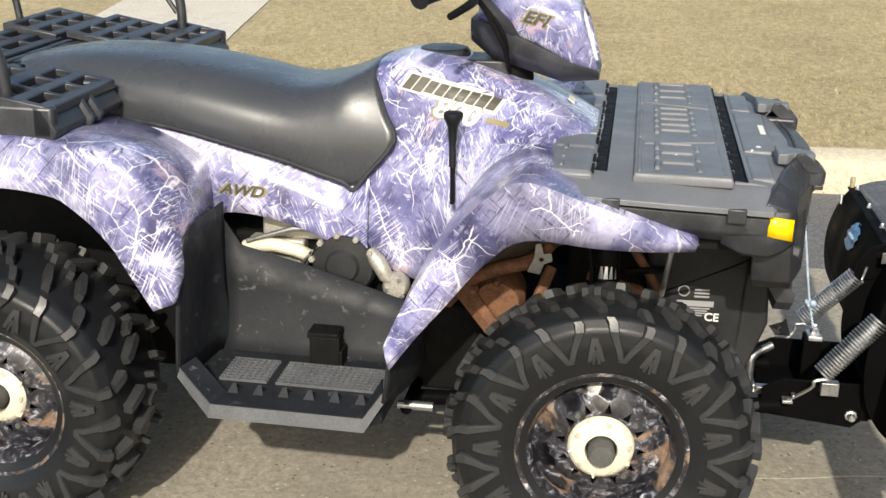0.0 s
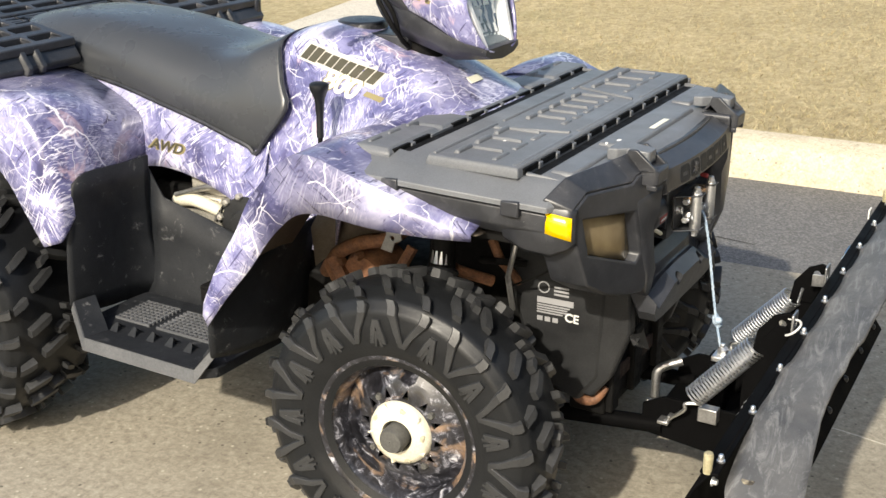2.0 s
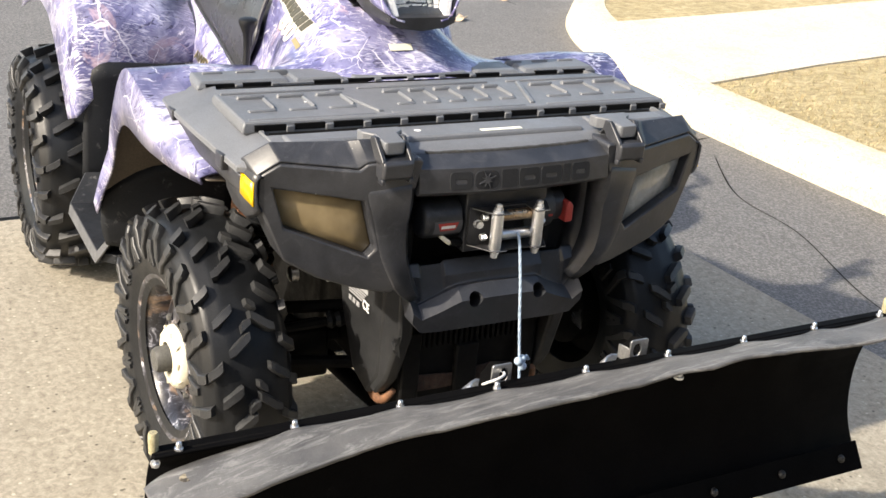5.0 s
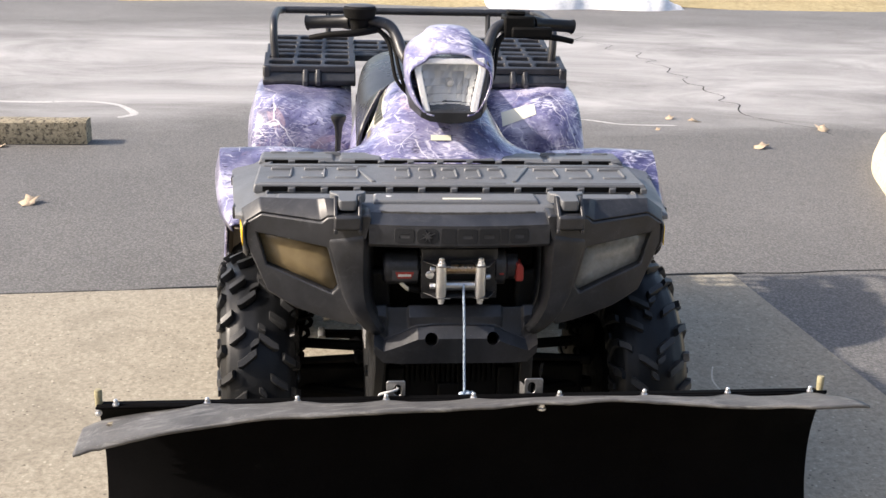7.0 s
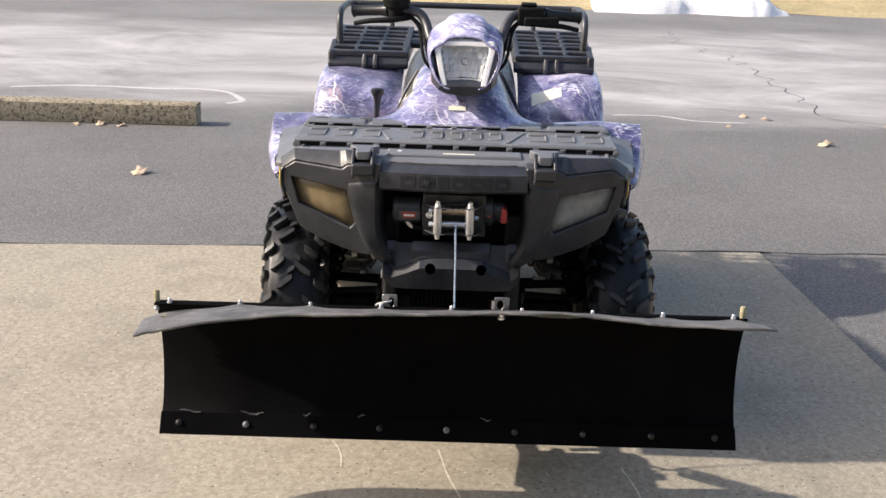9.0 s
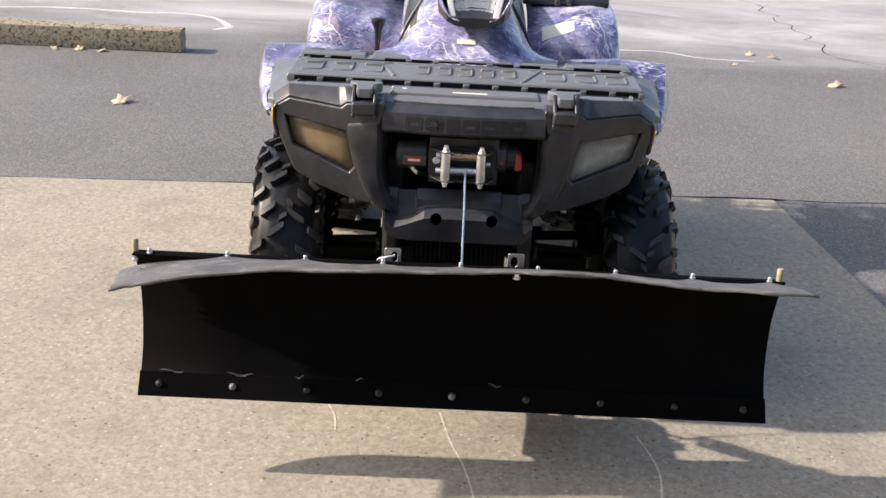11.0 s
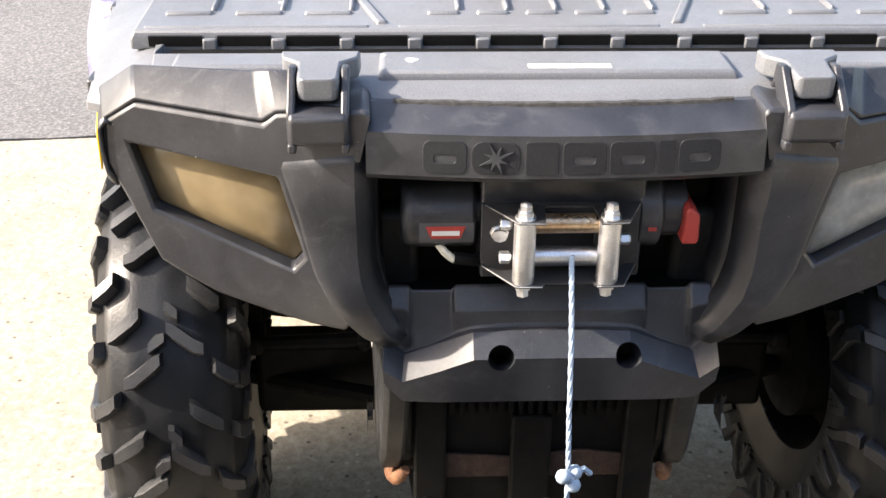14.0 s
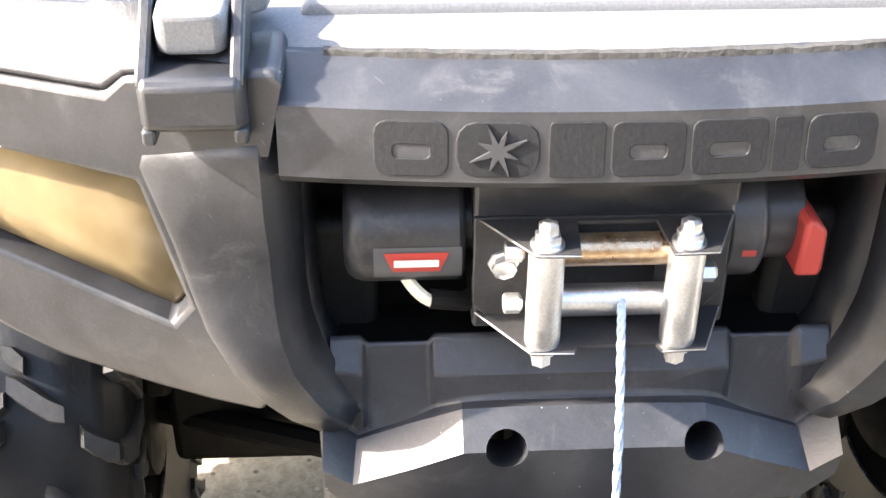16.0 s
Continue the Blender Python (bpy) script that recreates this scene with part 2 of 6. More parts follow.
def flap_rubber(name):
    """Weathered rubber belting, greyed, with pale smears along its length."""
    m, nt, p = nodes_of(name)
    v = coords(nt)
    col = ramp(nt, noise_tex(nt, v, 8.0, 6, 0.65), [(0.3, (0.050, 0.050, 0.052)), (0.7, (0.14, 0.138, 0.136))])
    smear = noise_tex(nt, coords(nt, (46, 7, 46), (0, 0, 7)), 1.0, 9, 0.78, 1.0)
    col = mix(nt, ramp(nt, smear, [(0.50, (0, 0, 0)), (0.76, (0.85, 0.85, 0.85))]), col, (0.36, 0.36, 0.35))
    spots = noise_tex(nt, v, 120.0, 3, 0.6)
    col = mix(nt, ramp(nt, spots, [(0.66, (0, 0, 0)), (0.78, (0.5, 0.5, 0.5))]), col, (0.36, 0.355, 0.34))
    nt.links.new(col, p.inputs["Base Color"])
    p.inputs["Roughness"].default_value = 0.55
    bump(nt, p, noise_tex(nt, v, 70.0, 5, 0.7), 0.55, 0.003)
    return m


def plain(name, color, rough, metal=0.0, **more):
    m, nt, p = nodes_of(name)
    p.inputs["Base Color"].default_value = (*color, 1)
    p.inputs["Roughness"].default_value = rough
    p.inputs["Metallic"].default_value = metal
    for k, val in more.items():
        p.inputs[k.replace("_", " ")].default_value = val
    bump(nt, p, noise_tex(nt, coords(nt), 90.0, 3), 0.06, 0.001)
    return m


CAMO = camo("printed_violet_camouflage")
RIM = rim_camo("printed_wheel_camouflage")
PLASTIC = moulded("black_moulded_plastic", (0.0115, 0.0127, 0.0160), (0.042, 0.0440, 0.0510), (0.092, 0.093, 0.098), 0.40, 0.6)
FOOTWELL = worn("dusty_black_plastic", (0.0070, 0.0080, 0.0100), (0.0185, 0.0205, 0.0240), 0.58, scale=10, grain=300, relief=0.3, scuff=(0.12, 0.12, 0.122), scuff_at=0.60, gloss=0.3)
RECESS_SHADE = worn("dull_black_recess_shade", (0.010, 0.0108, 0.0130), (0.022, 0.0232, 0.0262), 0.6, scale=10, grain=300, relief=0.3, gloss=0.3)
COVER = worn("grimy_black_cover", (0.0110, 0.0115, 0.0125), (0.026, 0.0268, 0.0280), 0.5, scale=14, grain=300, relief=0.3, scuff=(0.07, 0.068, 0.065), scuff_at=0.66, gloss=0.35)
SCUFFED = worn("scuffed_grey_plastic", (0.062, 0.065, 0.070), (0.12, 0.123, 0.13), 0.45, scale=12, scuff=(0.30, 0.30, 0.30), scuff_at=0.66)
LIDGREY = worn("weathered_grey_black_plastic", (0.098, 0.104, 0.114), (0.165, 0.173, 0.186), 0.46, scale=6, grain=500, relief=0.15, scuff=(0.24, 0.24, 0.24), scuff_at=0.64, gloss=0.5)
RUBBER = worn("tyre_rubber", (0.0058, 0.0064, 0.0074), (0.0125, 0.0136, 0.0154), 0.40, scale=11, grain=240, relief=0.25, scuff=(0.085, 0.085, 0.083), scuff_at=0.72, gloss=0.32)
LUG_RUBBER = worn("dusty_lug_rubber", (0.0165, 0.0172, 0.0184), (0.036, 0.0370, 0.0388), 0.44, scale=16, grain=240, relief=0.25, scuff=(0.11, 0.108, 0.102), scuff_at=0.68, gloss=0.5)
VINYL = worn("black_seat_vinyl", (0.036, 0.039, 0.044), (0.050, 0.053, 0.058), 0.29, scale=5, grain=500, relief=0.2)
vp = VINYL.node_tree.nodes["Principled BSDF"]
vp.inputs["Coat Weight"].default_value, vp.inputs["Coat Roughness"].default_value = 0.15, 0.28
BLACKSTEEL = worn("black_painted_steel", (0.0024, 0.0024, 0.0026), (0.0050, 0.0050, 0.0053), 0.5, scale=8, grain=260, relief=0.2, scuff=(0.10, 0.10, 0.10), scuff_at=0.77, spread=0.05, gloss=0.015)
FLAP = flap_rubber("weathered_rubber_flap")
GREYSTEEL = worn("dark_grey_steel", (0.016, 0.016, 0.018), (0.036, 0.036, 0.038), 0.45, scale=20, grain=300, relief=0.2, scuff=(0.10, 0.10, 0.10), scuff_at=0.66, gloss=0.4)
RUBBED = worn("rubbed_blade_paint", (0.02, 0.02, 0.021), (0.10, 0.10, 0.10), 0.6, scale=60, grain=300, scuff=(0.012, 0.012, 0.012), scuff_at=0.5)
SCRAPED = worn("dusty_black_blade_paint", (0.0018, 0.0018, 0.0020), (0.0055, 0.0055, 0.0060), 0.55, scale=4, grain=260, relief=0.25, scuff=(0.055, 0.055, 0.056), scuff_at=0.69, spread=0.16, gloss=0.012)
STEEL = worn("zinc_plated_steel", (0.66, 0.67, 0.69), (0.86, 0.87, 0.88), 0.42, 1.0, scale=40, grain=500, relief=0.1)
DULLSTEEL = worn("dull_steel", (0.30, 0.30, 0.30), (0.48, 0.48, 0.48), 0.42, 0.9, scale=30, scuff=(0.22, 0.15, 0.10), scuff_at=0.7)
RUST = worn("rusty_steel", (0.055, 0.024, 0.014), (0.27, 0.125, 0.06), 0.75, scale=38, grain=200, relief=0.6, scuff=(0.08, 0.05, 0.04), scuff_at=0.6)
OLDRUST = worn("dark_old_rust", (0.010, 0.007, 0.006), (0.055, 0.026, 0.015), 0.8, scale=30, grain=200, relief=0.6, scuff=(0.008, 0.007, 0.006), scuff_at=0.55)
CAST = worn("cast_aluminium", (0.30, 0.29, 0.26), (0.55, 0.52, 0.45), 0.5, 0.5, scale=25, relief=0.4, scuff=(0.12, 0.09, 0.06), scuff_at=0.62)
# grimy metal; also the black put in for shade in grooves, bay and rim
DARK = worn("grimy_black_metal_and_shade", (0.0035, 0.0035, 0.0036), (0.008, 0.0078, 0.0076), 0.65, scale=18, scuff=(0.030, 0.022, 0.017), scuff_at=0.68, gloss=0.14)
LINER = worn("dusty_brown_liner", (0.085, 0.068, 0.050), (0.16, 0.130, 0.10), 0.55, scale=9)
CREAM = worn("cream_hub_plastic", (0.58, 0.54, 0.42), (0.72, 0.68, 0.55), 0.45, scale=22, scuff=(0.30, 0.25, 0.17), scuff_at=0.66)
DARKCREAM = worn("darker_cream_plastic", (0.34, 0.30, 0.21), (0.50, 0.45, 0.33), 0.5, scale=26)
CAPGREY = worn("grey_rubber_cap", (0.05, 0.05, 0.048), (0.10, 0.098, 0.09), 0.6, scale=30)
CONCRETE = concrete("weathered_concrete_slab", (0.240, 0.214, 0.168), (0.318, 0.286, 0.226), (0.415, 0.378, 0.304))
KERB = concrete("pale_kerb_concrete", (0.43, 0.375, 0.275), (0.54, 0.475, 0.355), (0.63, 0.565, 0.44))
PATH_MAT = concrete("pale_path_concrete", (0.48, 0.44, 0.36), (0.58, 0.53, 0.44), (0.68, 0.63, 0.54))
ASPHALT = asphalt("salt_stained_asphalt")
LAWN = lawn("dormant_dry_lawn")
WOOD = worn("weathered_timber", (0.20, 0.17, 0.115), (0.40, 0.35, 0.25), 0.85, scale=14, grain=60, relief=0.8, scuff=(0.045, 0.038, 0.030), scuff_at=0.50, spread=0.10)
LEAF = worn("dry_leaf", (0.40, 0.30, 0.20), (0.60, 0.48, 0.35), 0.8, scale=50)
SNOW = worn("dirty_old_snow", (0.62, 0.62, 0.63), (0.85, 0.86, 0.88), 0.7, scale=3, grain=30, relief=0.8, scuff=(0.30, 0.26, 0.21), scuff_at=0.64)
YELLOW = plain("yellow_reflector", (0.95, 0.58, 0.0), 0.25, Coat_Weight=0.5)
WHITE = plain("white_label", (0.75, 0.75, 0.73), 0.5)
SALT = worn("dried_salt", (0.42, 0.415, 0.41), (0.62, 0.61, 0.60), 0.9, scale=9, grain=80, scuff=(0.2, 0.2, 0.2), scuff_at=0.55)
STUB = worn("weathered_cream_stub", (0.26, 0.23, 0.13), (0.46, 0.42, 0.28), 0.6, scale=40)
CHALK = plain("white_paint_scuff", (0.7, 0.7, 0.7), 0.7)
BADGE = plain("badge_grey", (0.085, 0.088, 0.094), 0.35)
GREYPRINT = plain("grey_print", (0.33, 0.33, 0.34), 0.5)
RED = plain("red_plastic", (0.42, 0.050, 0.040), 0.45)
BLUE = plain("blue_sticker", (0.10, 0.28, 0.52), 0.35)
PALEBLUE = plain("pale_blue_sticker", (0.42, 0.60, 0.75), 0.35)
GOLD = plain("gold_decal_edge", (0.24, 0.205, 0.10), 0.35)
DECAL = plain("black_decal", (0.06, 0.055, 0.035), 0.35)
DECALEDGE = plain("pale_decal_ground", (0.52, 0.50, 0.46), 0.35)
DECALPALE = plain("cream_decal", (0.78, 0.76, 0.62), 0.35)
CORD = worn("grubby_white_cord", (0.45, 0.45, 0.44), (0.70, 0.70, 0.69), 0.8, scale=60, grain=400, relief=0.4)
ROPE = worn("pale_blue_winch_rope", (0.20, 0.31, 0.44), (0.48, 0.56, 0.65), 0.75, scale=60, grain=500, relief=0.6)
BRASS = worn("rust_streaked_roller", (0.42, 0.20, 0.07), (0.70, 0.58, 0.42), 0.3, 0.9, scale=35)
BRISTLE = worn("grey_foam_seal", (0.020, 0.020, 0.0195), (0.055, 0.054, 0.052), 0.95, scale=60, grain=200, relief=1.0)
YELLOWED = worn("yellowed_lens", (0.15, 0.112, 0.060), (0.23, 0.178, 0.10), 0.18, scale=7, grain=14, relief=0.05, scuff=(0.36, 0.30, 0.19), scuff_at=0.66)
CLEARLENS = worn("hazy_clear_lens", (0.22, 0.22, 0.205), (0.38, 0.38, 0.36), 0.12, scale=14, grain=60, relief=0.1, scuff=(0.10, 0.10, 0.10), scuff_at=0.62)
REFLECTOR = plain("lamp_reflector", (0.94, 0.94, 0.94), 0.38, 0.45)
WHITELENS = worn("white_lamp_bezel", (0.70, 0.70, 0.70), (0.84, 0.84, 0.84), 0.25, scale=12)
glass, gnt, gp = nodes_of("clear_glass")
gp.inputs["Transmission Weight"].default_value, gp.inputs["Roughness"].default_value = 1.0, 0.04
GLASS = glass


# ---- mesh tools ----
def part(name, bm, material, parent, label="", bevel=0.0, smooth=38, thick=0.0):
    """Links a bmesh as ONE mesh object under a thing or under a part."""
    bmesh.ops.remove_doubles(bm, verts=bm.verts, dist=1e-5)
    bmesh.ops.recalc_face_normals(bm, faces=bm.faces)
    me = bpy.data.meshes.new(name)
    bm.to_mesh(me)
    bm.free()
    me.materials.append(material)
    if smooth:
        me.shade_smooth()
        me.set_sharp_from_angle(angle=radians(smooth))
    ob = new(name, me)
    ob.parent = parent
    if label:
        ob["label"] = label
    if thick:
        s = ob.modifiers.new("thickness", "SOLIDIFY")
        s.thickness, s.offset = thick, 0.0
    if bevel:
        b = ob.modifiers.new("edge", "BEVEL")
        b.width, b.segments, b.limit_method, b.angle_limit = bevel, 2, "ANGLE", radians(32)
    return ob


def thing(name, label, category, at=(0, 0, 0), group="", kind=""):
    ob = new(name)
    ob.location = at
    return tagged(ob, label, category, group, kind)


def box(bm, x0, x1, y0, y1, z0, z1, m=None):
    v = [bm.verts.new((x, y, z)) for x in (x0, x1) for y in (y0, y1) for z in (z0, z1)]
    for f in ((0, 1, 3, 2), (4, 6, 7, 5), (0, 4, 5, 1), (2, 3, 7, 6), (0, 2, 6, 4), (1, 5, 7, 3)):
        bm.faces.new([v[i] for i in f])
    if m:
        bmesh.ops.transform(bm, matrix=m, verts=v)
    return bm


def boxes(*rows):
    bm = bmesh.new()
    for r in rows:
        box(bm, *r)
    return bm


def plate(bm, outer, holes, place, depth):
    """A flat outline with holes, laid into space by place(u, v) and given a depth along a vector."""
    edges = []
    for loop in (outer, *holes):
        vs = [bm.verts.new(place(u, v)) for u, v in loop]
        edges += [bm.edges.new((vs[i], vs[(i + 1) % len(vs)])) for i in range(len(vs))]
    got = bmesh.ops.triangle_fill(bm, use_beauty=True, use_dissolve=False, edges=edges)
    faces = [f for f in got["geom"] if isinstance(f, bmesh.types.BMFace)]
    ext = bmesh.ops.extrude_face_region(bm, geom=faces, use_keep_orig=True)
    moved = [v for v in ext["geom"] if isinstance(v, bmesh.types.BMVert)]
    bmesh.ops.translate(bm, verts=moved, vec=Vector(depth))
    return bm


def circle(cu, cv, r, n=16, turn=0.0):
    return [(cu + r * math.cos(turn + 2 * math.pi * i / n), cv + r * math.sin(turn + 2 * math.pi * i / n)) for i in range(n)]


def spline(pts, n):
    """A smooth line through the points, with n steps between two."""
    pts = [Vector(p) for p in pts]
    out = []
    for i in range(len(pts) - 1):
        a, b, c, d = pts[max(i - 1, 0)], pts[i], pts[i + 1], pts[min(i + 2, len(pts) - 1)]
        for k in range(n):
            t = k / n
            out.append(0.5 * ((2 * b) + (c - a) * t + (2 * a - 5 * b + 4 * c - d) * t * t + (3 * b - a - 3 * c + d) * t ** 3))
    return out + [pts[-1]]


def grid(bm, rows, close=False, caps=False):
    vs = [[bm.verts.new(p) for p in r] for r in rows]
    n = len(vs[0])
    for a, b in zip(vs, vs[1:]):
        for i in range(n if close else n - 1):
            j = (i + 1) % n
            try:
                bm.faces.new((a[i], a[j], b[j], b[i]))
            except ValueError:
                pass
    if caps:
        bm.faces.new(vs[0])
        bm.faces.new(vs[-1])
    return bm


def skin(bm, rows, nu=4, nv=3):
    """A smooth surface through a small net of points."""
    rows = [spline(r, nv) for r in rows]
    cols = [spline([r[i] for r in rows], nu) for i in range(len(rows[0]))]
    return grid(bm, [[c[k] for c in cols] for k in range(len(cols[0]))])


def tube(bm, pts, r, n=8):
    pts = [Vector(p) for p in pts]
    rows, up = [], None
    for i, p in enumerate(pts):
        d = (pts[min(i + 1, len(pts) - 1)] - pts[max(i - 1, 0)]).normalized()
        up = (up - d * up.dot(d)).normalized() if up else d.orthogonal().normalized()
        s = d.cross(up)
        rr = r[i] if isinstance(r, (list, tuple)) else r
        rows.append([p + (up * math.cos(2 * math.pi * k / n) + s * math.sin(2 * math.pi * k / n)) * rr for k in range(n)])
    return grid(bm, rows, close=True, caps=True)


def lathe(bm, profile, centre=(0, 0, 0), n=40, axis="y", caps=False):
    """Turns a line of (radius, height) round an axis."""
    c = Vector(centre)
    rows = []
    for r, h in profile:
        ring = []
        for k in range(n):
            a = 2 * math.pi * k / n
            u, w = r * math.cos(a), r * math.sin(a)
            ring.append(c + Vector({"y": (u, h, w), "z": (u, w, h), "x": (h, u, w)}[axis]))
        rows.append(ring)
    return grid(bm, rows, close=True, caps=caps)


def bolt(bm, at, r, h, axis="z"):
    return lathe(bm, [(r * 1.5, 0), (r * 1.5, h * 0.25), (r, h * 0.3), (r, h * 0.85), (r * 0.7, h)], at, 8, axis, True)


def letters(name, text, size, m, material, parent, depth=0.0006, shear=0.0, bold=0.022):
    cu = bpy.data.curves.new(name, "FONT")
    cu.body, cu.size, cu.extrude, cu.shear, cu.offset = text, size, depth, shear, size * bold
    cu.align_x, cu.align_y = "CENTER", "CENTER"
    tmp = bpy.data.objects.new(name, cu)
    me = bpy.data.meshes.new_from_object(tmp)
    bpy.data.objects.remove(tmp)
    me.transform(m)
    me.materials.append(material)
    ob = new(name, me)
    ob.parent = parent
    return ob


# ---- ground ----
def flat(name, outline, z, material, thick, label, category, hole=()):
    bm = plate(bmesh.new(), outline, hole, lambda u, v: (u, v, z), (0, 0, -thick))
    return tagged(part(name, bm, material, None, smooth=0), label, category, kind="structure")


lot = flat("ground", [(-260, -260), (260, -260), (260, 260), (-260, 260)], -0.014, ASPHALT, 0.3, "grey salt-stained cracked asphalt of a parking lot", "asphalt")
SLAB = [(-1.30, -7.0), (-1.425, -4.2), (-1.54, -1.95), (-1.62, -0.85), (-1.71, 0.9), (-1.74, 1.431), (-0.9, 1.485), (0.2, 1.555), (3.0, 1.69), (7.0, 1.88), (7.0, -7.0)]
slab = flat("pavement", SLAB, 0.0, CONCRETE, 0.15, "tan weathered concrete slab with pits and cracks", "concrete")

for pts in ([(.34, -.02, 0), (.50, .01, 0), (.66, .05, 0), (.95, .09, 0), (1.5, .2, 0)], [(.30, -.33, 0), (.38, -.30, 0), (.46, -.29, 0)], [(.42, .50, 0), (.60, .53, 0), (.80, .50, 0)], [(-.45, 1.0, 0), (-.62, .98, 0), (-.75, 1.02, 0)], [(.9, -.95, 0), (1.2, -.9, 0), (1.5, -.93, 0)]):
    line = spline(pts, 5)
    bm = bmesh.new()
    grid(bm, [[v + Vector((0, .0025 + .002 * noise.noise(v * 40), .0012)) for v in line], [v + Vector((0, -.0025 + .002 * noise.noise(v * 37), .0012)) for v in line]])
    part("filled_crack", bm, PATH_MAT, slab, smooth=0)

KERB_LINE = spline([(14, 3.3, 0), (8, 3.02, 0), (3, 2.77, 0), (0, 2.60, 0), (-1.4, 2.54, 0), (-2.3, 2.54, 0), (-2.75, 2.67, 0), (-3.2, 2.80, 0), (-3.75, 2.99, 0), (-4.3, 3.32, 0), (-4.8, 3.92, 0), (-5.1, 4.8, 0), (-5.35, 7.0, 0), (-5.6, 11, 0), (-6.0, 30, 0)], 5)


def offset_line(line, d):
    out = []
    for i, p in enumerate(line):
        t = (line[min(i + 1, len(line) - 1)] - line[max(i - 1, 0)]).normalized()
        out.append(Vector((p.x + t.y * d, p.y - t.x * d, 0)))
    return out


bm = bmesh.new()
section = [(0.0, -0.05), (0.0, 0.02), (0.03, 0.115), (0.06, 0.138), (0.23, 0.145), (0.24, 0.0)]
lines = [[v + Vector((0, 0, z)) for v in offset_line(KERB_LINE, d)] for d, z in section]
grid(bm, lines)
kerb = tagged(part("kerb", bm, KERB, None, smooth=50), "pale tan concrete kerb with rounded edge", "kerb", kind="structure")
inner = offset_line(KERB_LINE, 0.228)
flat("lawn", [(p.x, p.y) for p in inner] + [(-6.0, 60), (60, 60), (60, inner[0].y)], 0.138, LAWN, 0.12, "dormant straw-coloured lawn grass with faint green", "grass")
flat("path", [(-2.20, 2.75), (-2.42, 3.7), (-2.68, 5.2), (-2.95, 7.0), (-3.5, 11.0), (-4.7, 11.0), (-4.1, 6.7), (-3.85, 5.2), (-3.62, 3.9), (-3.5, 3.05), (-2.9, 2.84)], 0.148, PATH_MAT, 0.1, "pale concrete footpath crossing the lawn", "path")

# dry blades of the lawn near the kerb
rng = random.Random(4)
verts, faces = [], []
for i in range(44000):
    x, y = rng.uniform(-2.6, 4.2), 2.75 + rng.random() ** 1.5 * 6.5
    if y < 2.86 + 0.055 * x or x < -2.25 - 0.16 * (y - 2.8):
        continue
    a, h, w = rng.uniform(0, 6.283), rng.uniform(0.010, 0.032), rng.uniform(0.0012, 0.0030)
    lx, ly = rng.uniform(-0.035, 0.035), rng.uniform(-0.035, 0.035)
    k = len(verts)
    verts += [(x - math.cos(a) * w, y - math.sin(a) * w, 0.135), (x + math.cos(a) * w, y + math.sin(a) * w, 0.135), (x + lx, y + ly, 0.135 + h)]
    faces.append((k, k + 1, k + 2))
me = bpy.data.meshes.new("grass_blades")
me.from_pydata(verts, [], faces)
m, nt, p = nodes_of("straw_blade")
isl = nt.nodes.new("ShaderNodeNewGeometry")
nt.links.new(ramp(nt, isl.outputs["Random Per Island"], [(0.0, (0.17, 0.13, 0.05)), (0.4, (0.38, 0.30, 0.15)), (0.75, (0.58, 0.49, 0.29)), (1.0, (0.24, 0.22, 0.08))]), p.inputs["Base Color"])
p.inputs["Roughness"].default_value = 0.8
me.materials.append(m)
tagged(new("grass_blades", me), "short dry straw-coloured grass blades", "grass", kind="stuff")

# added unseen wall that closes the place and cuts sky light in front
bm = boxes((5.6, 5.85, -9.0, 9.0, -.05, 3.6))
tagged(part("sky_block_wall", bm, WOOD, None, smooth=0), "plain unseen timber wall added to cut sky light", "wall", kind="structure")

# verge and old snow at the far side of the lot
bm = bmesh.new()
rows = []
for i in range(13):
    x = -13.55 - i * 0.95
    rows.append([(x - 0.25 * math.sin(j * 1.7) - 0.02 * j, -3 + j * 1.5, -0.02 + 0.16 * min(1, i / 2.0) + 0.05 * noise.noise((x, j, 0))) for j in range(24)])
grid(bm, rows)
tagged(part("verge", bm, LAWN, None), "far verge of dry grass and leaf litter", "grass", kind="structure")
bm = bmesh.new()
rows = []
for i in range(60):
    y = 2.0 + 2.8 * i / 59
    f = min(1.0, 4 * (y - 2.0), 2.5 * (4.8 - y))
    row = []
    for j in range(14):
        u = j / 13
        x = -13.25 - .12 * max(0, y - 3.6) ** 2 - 1.5 * u + .22 * noise.noise((y * 1.3, u * 2, 3)) * (1 - u)
        h = (.10 + .34 * math.sin(min(1, u * 1.5) * 1.57)) * f * (.75 + .5 * noise.noise((y * .9, u * 2, 7))) + .05 * noise.noise((y * 5, u * 7, 1)) + .03 * noise.noise((y * 13, u * 17, 5))
        row.append((x, y, -.02 if j == 0 else max(-.02, h)))
    rows.append(row)
grid(bm, rows)
tagged(part("snow_bank", bm, SNOW, None, smooth=70), "low bank of dirty melting snow on the verge", "snow")

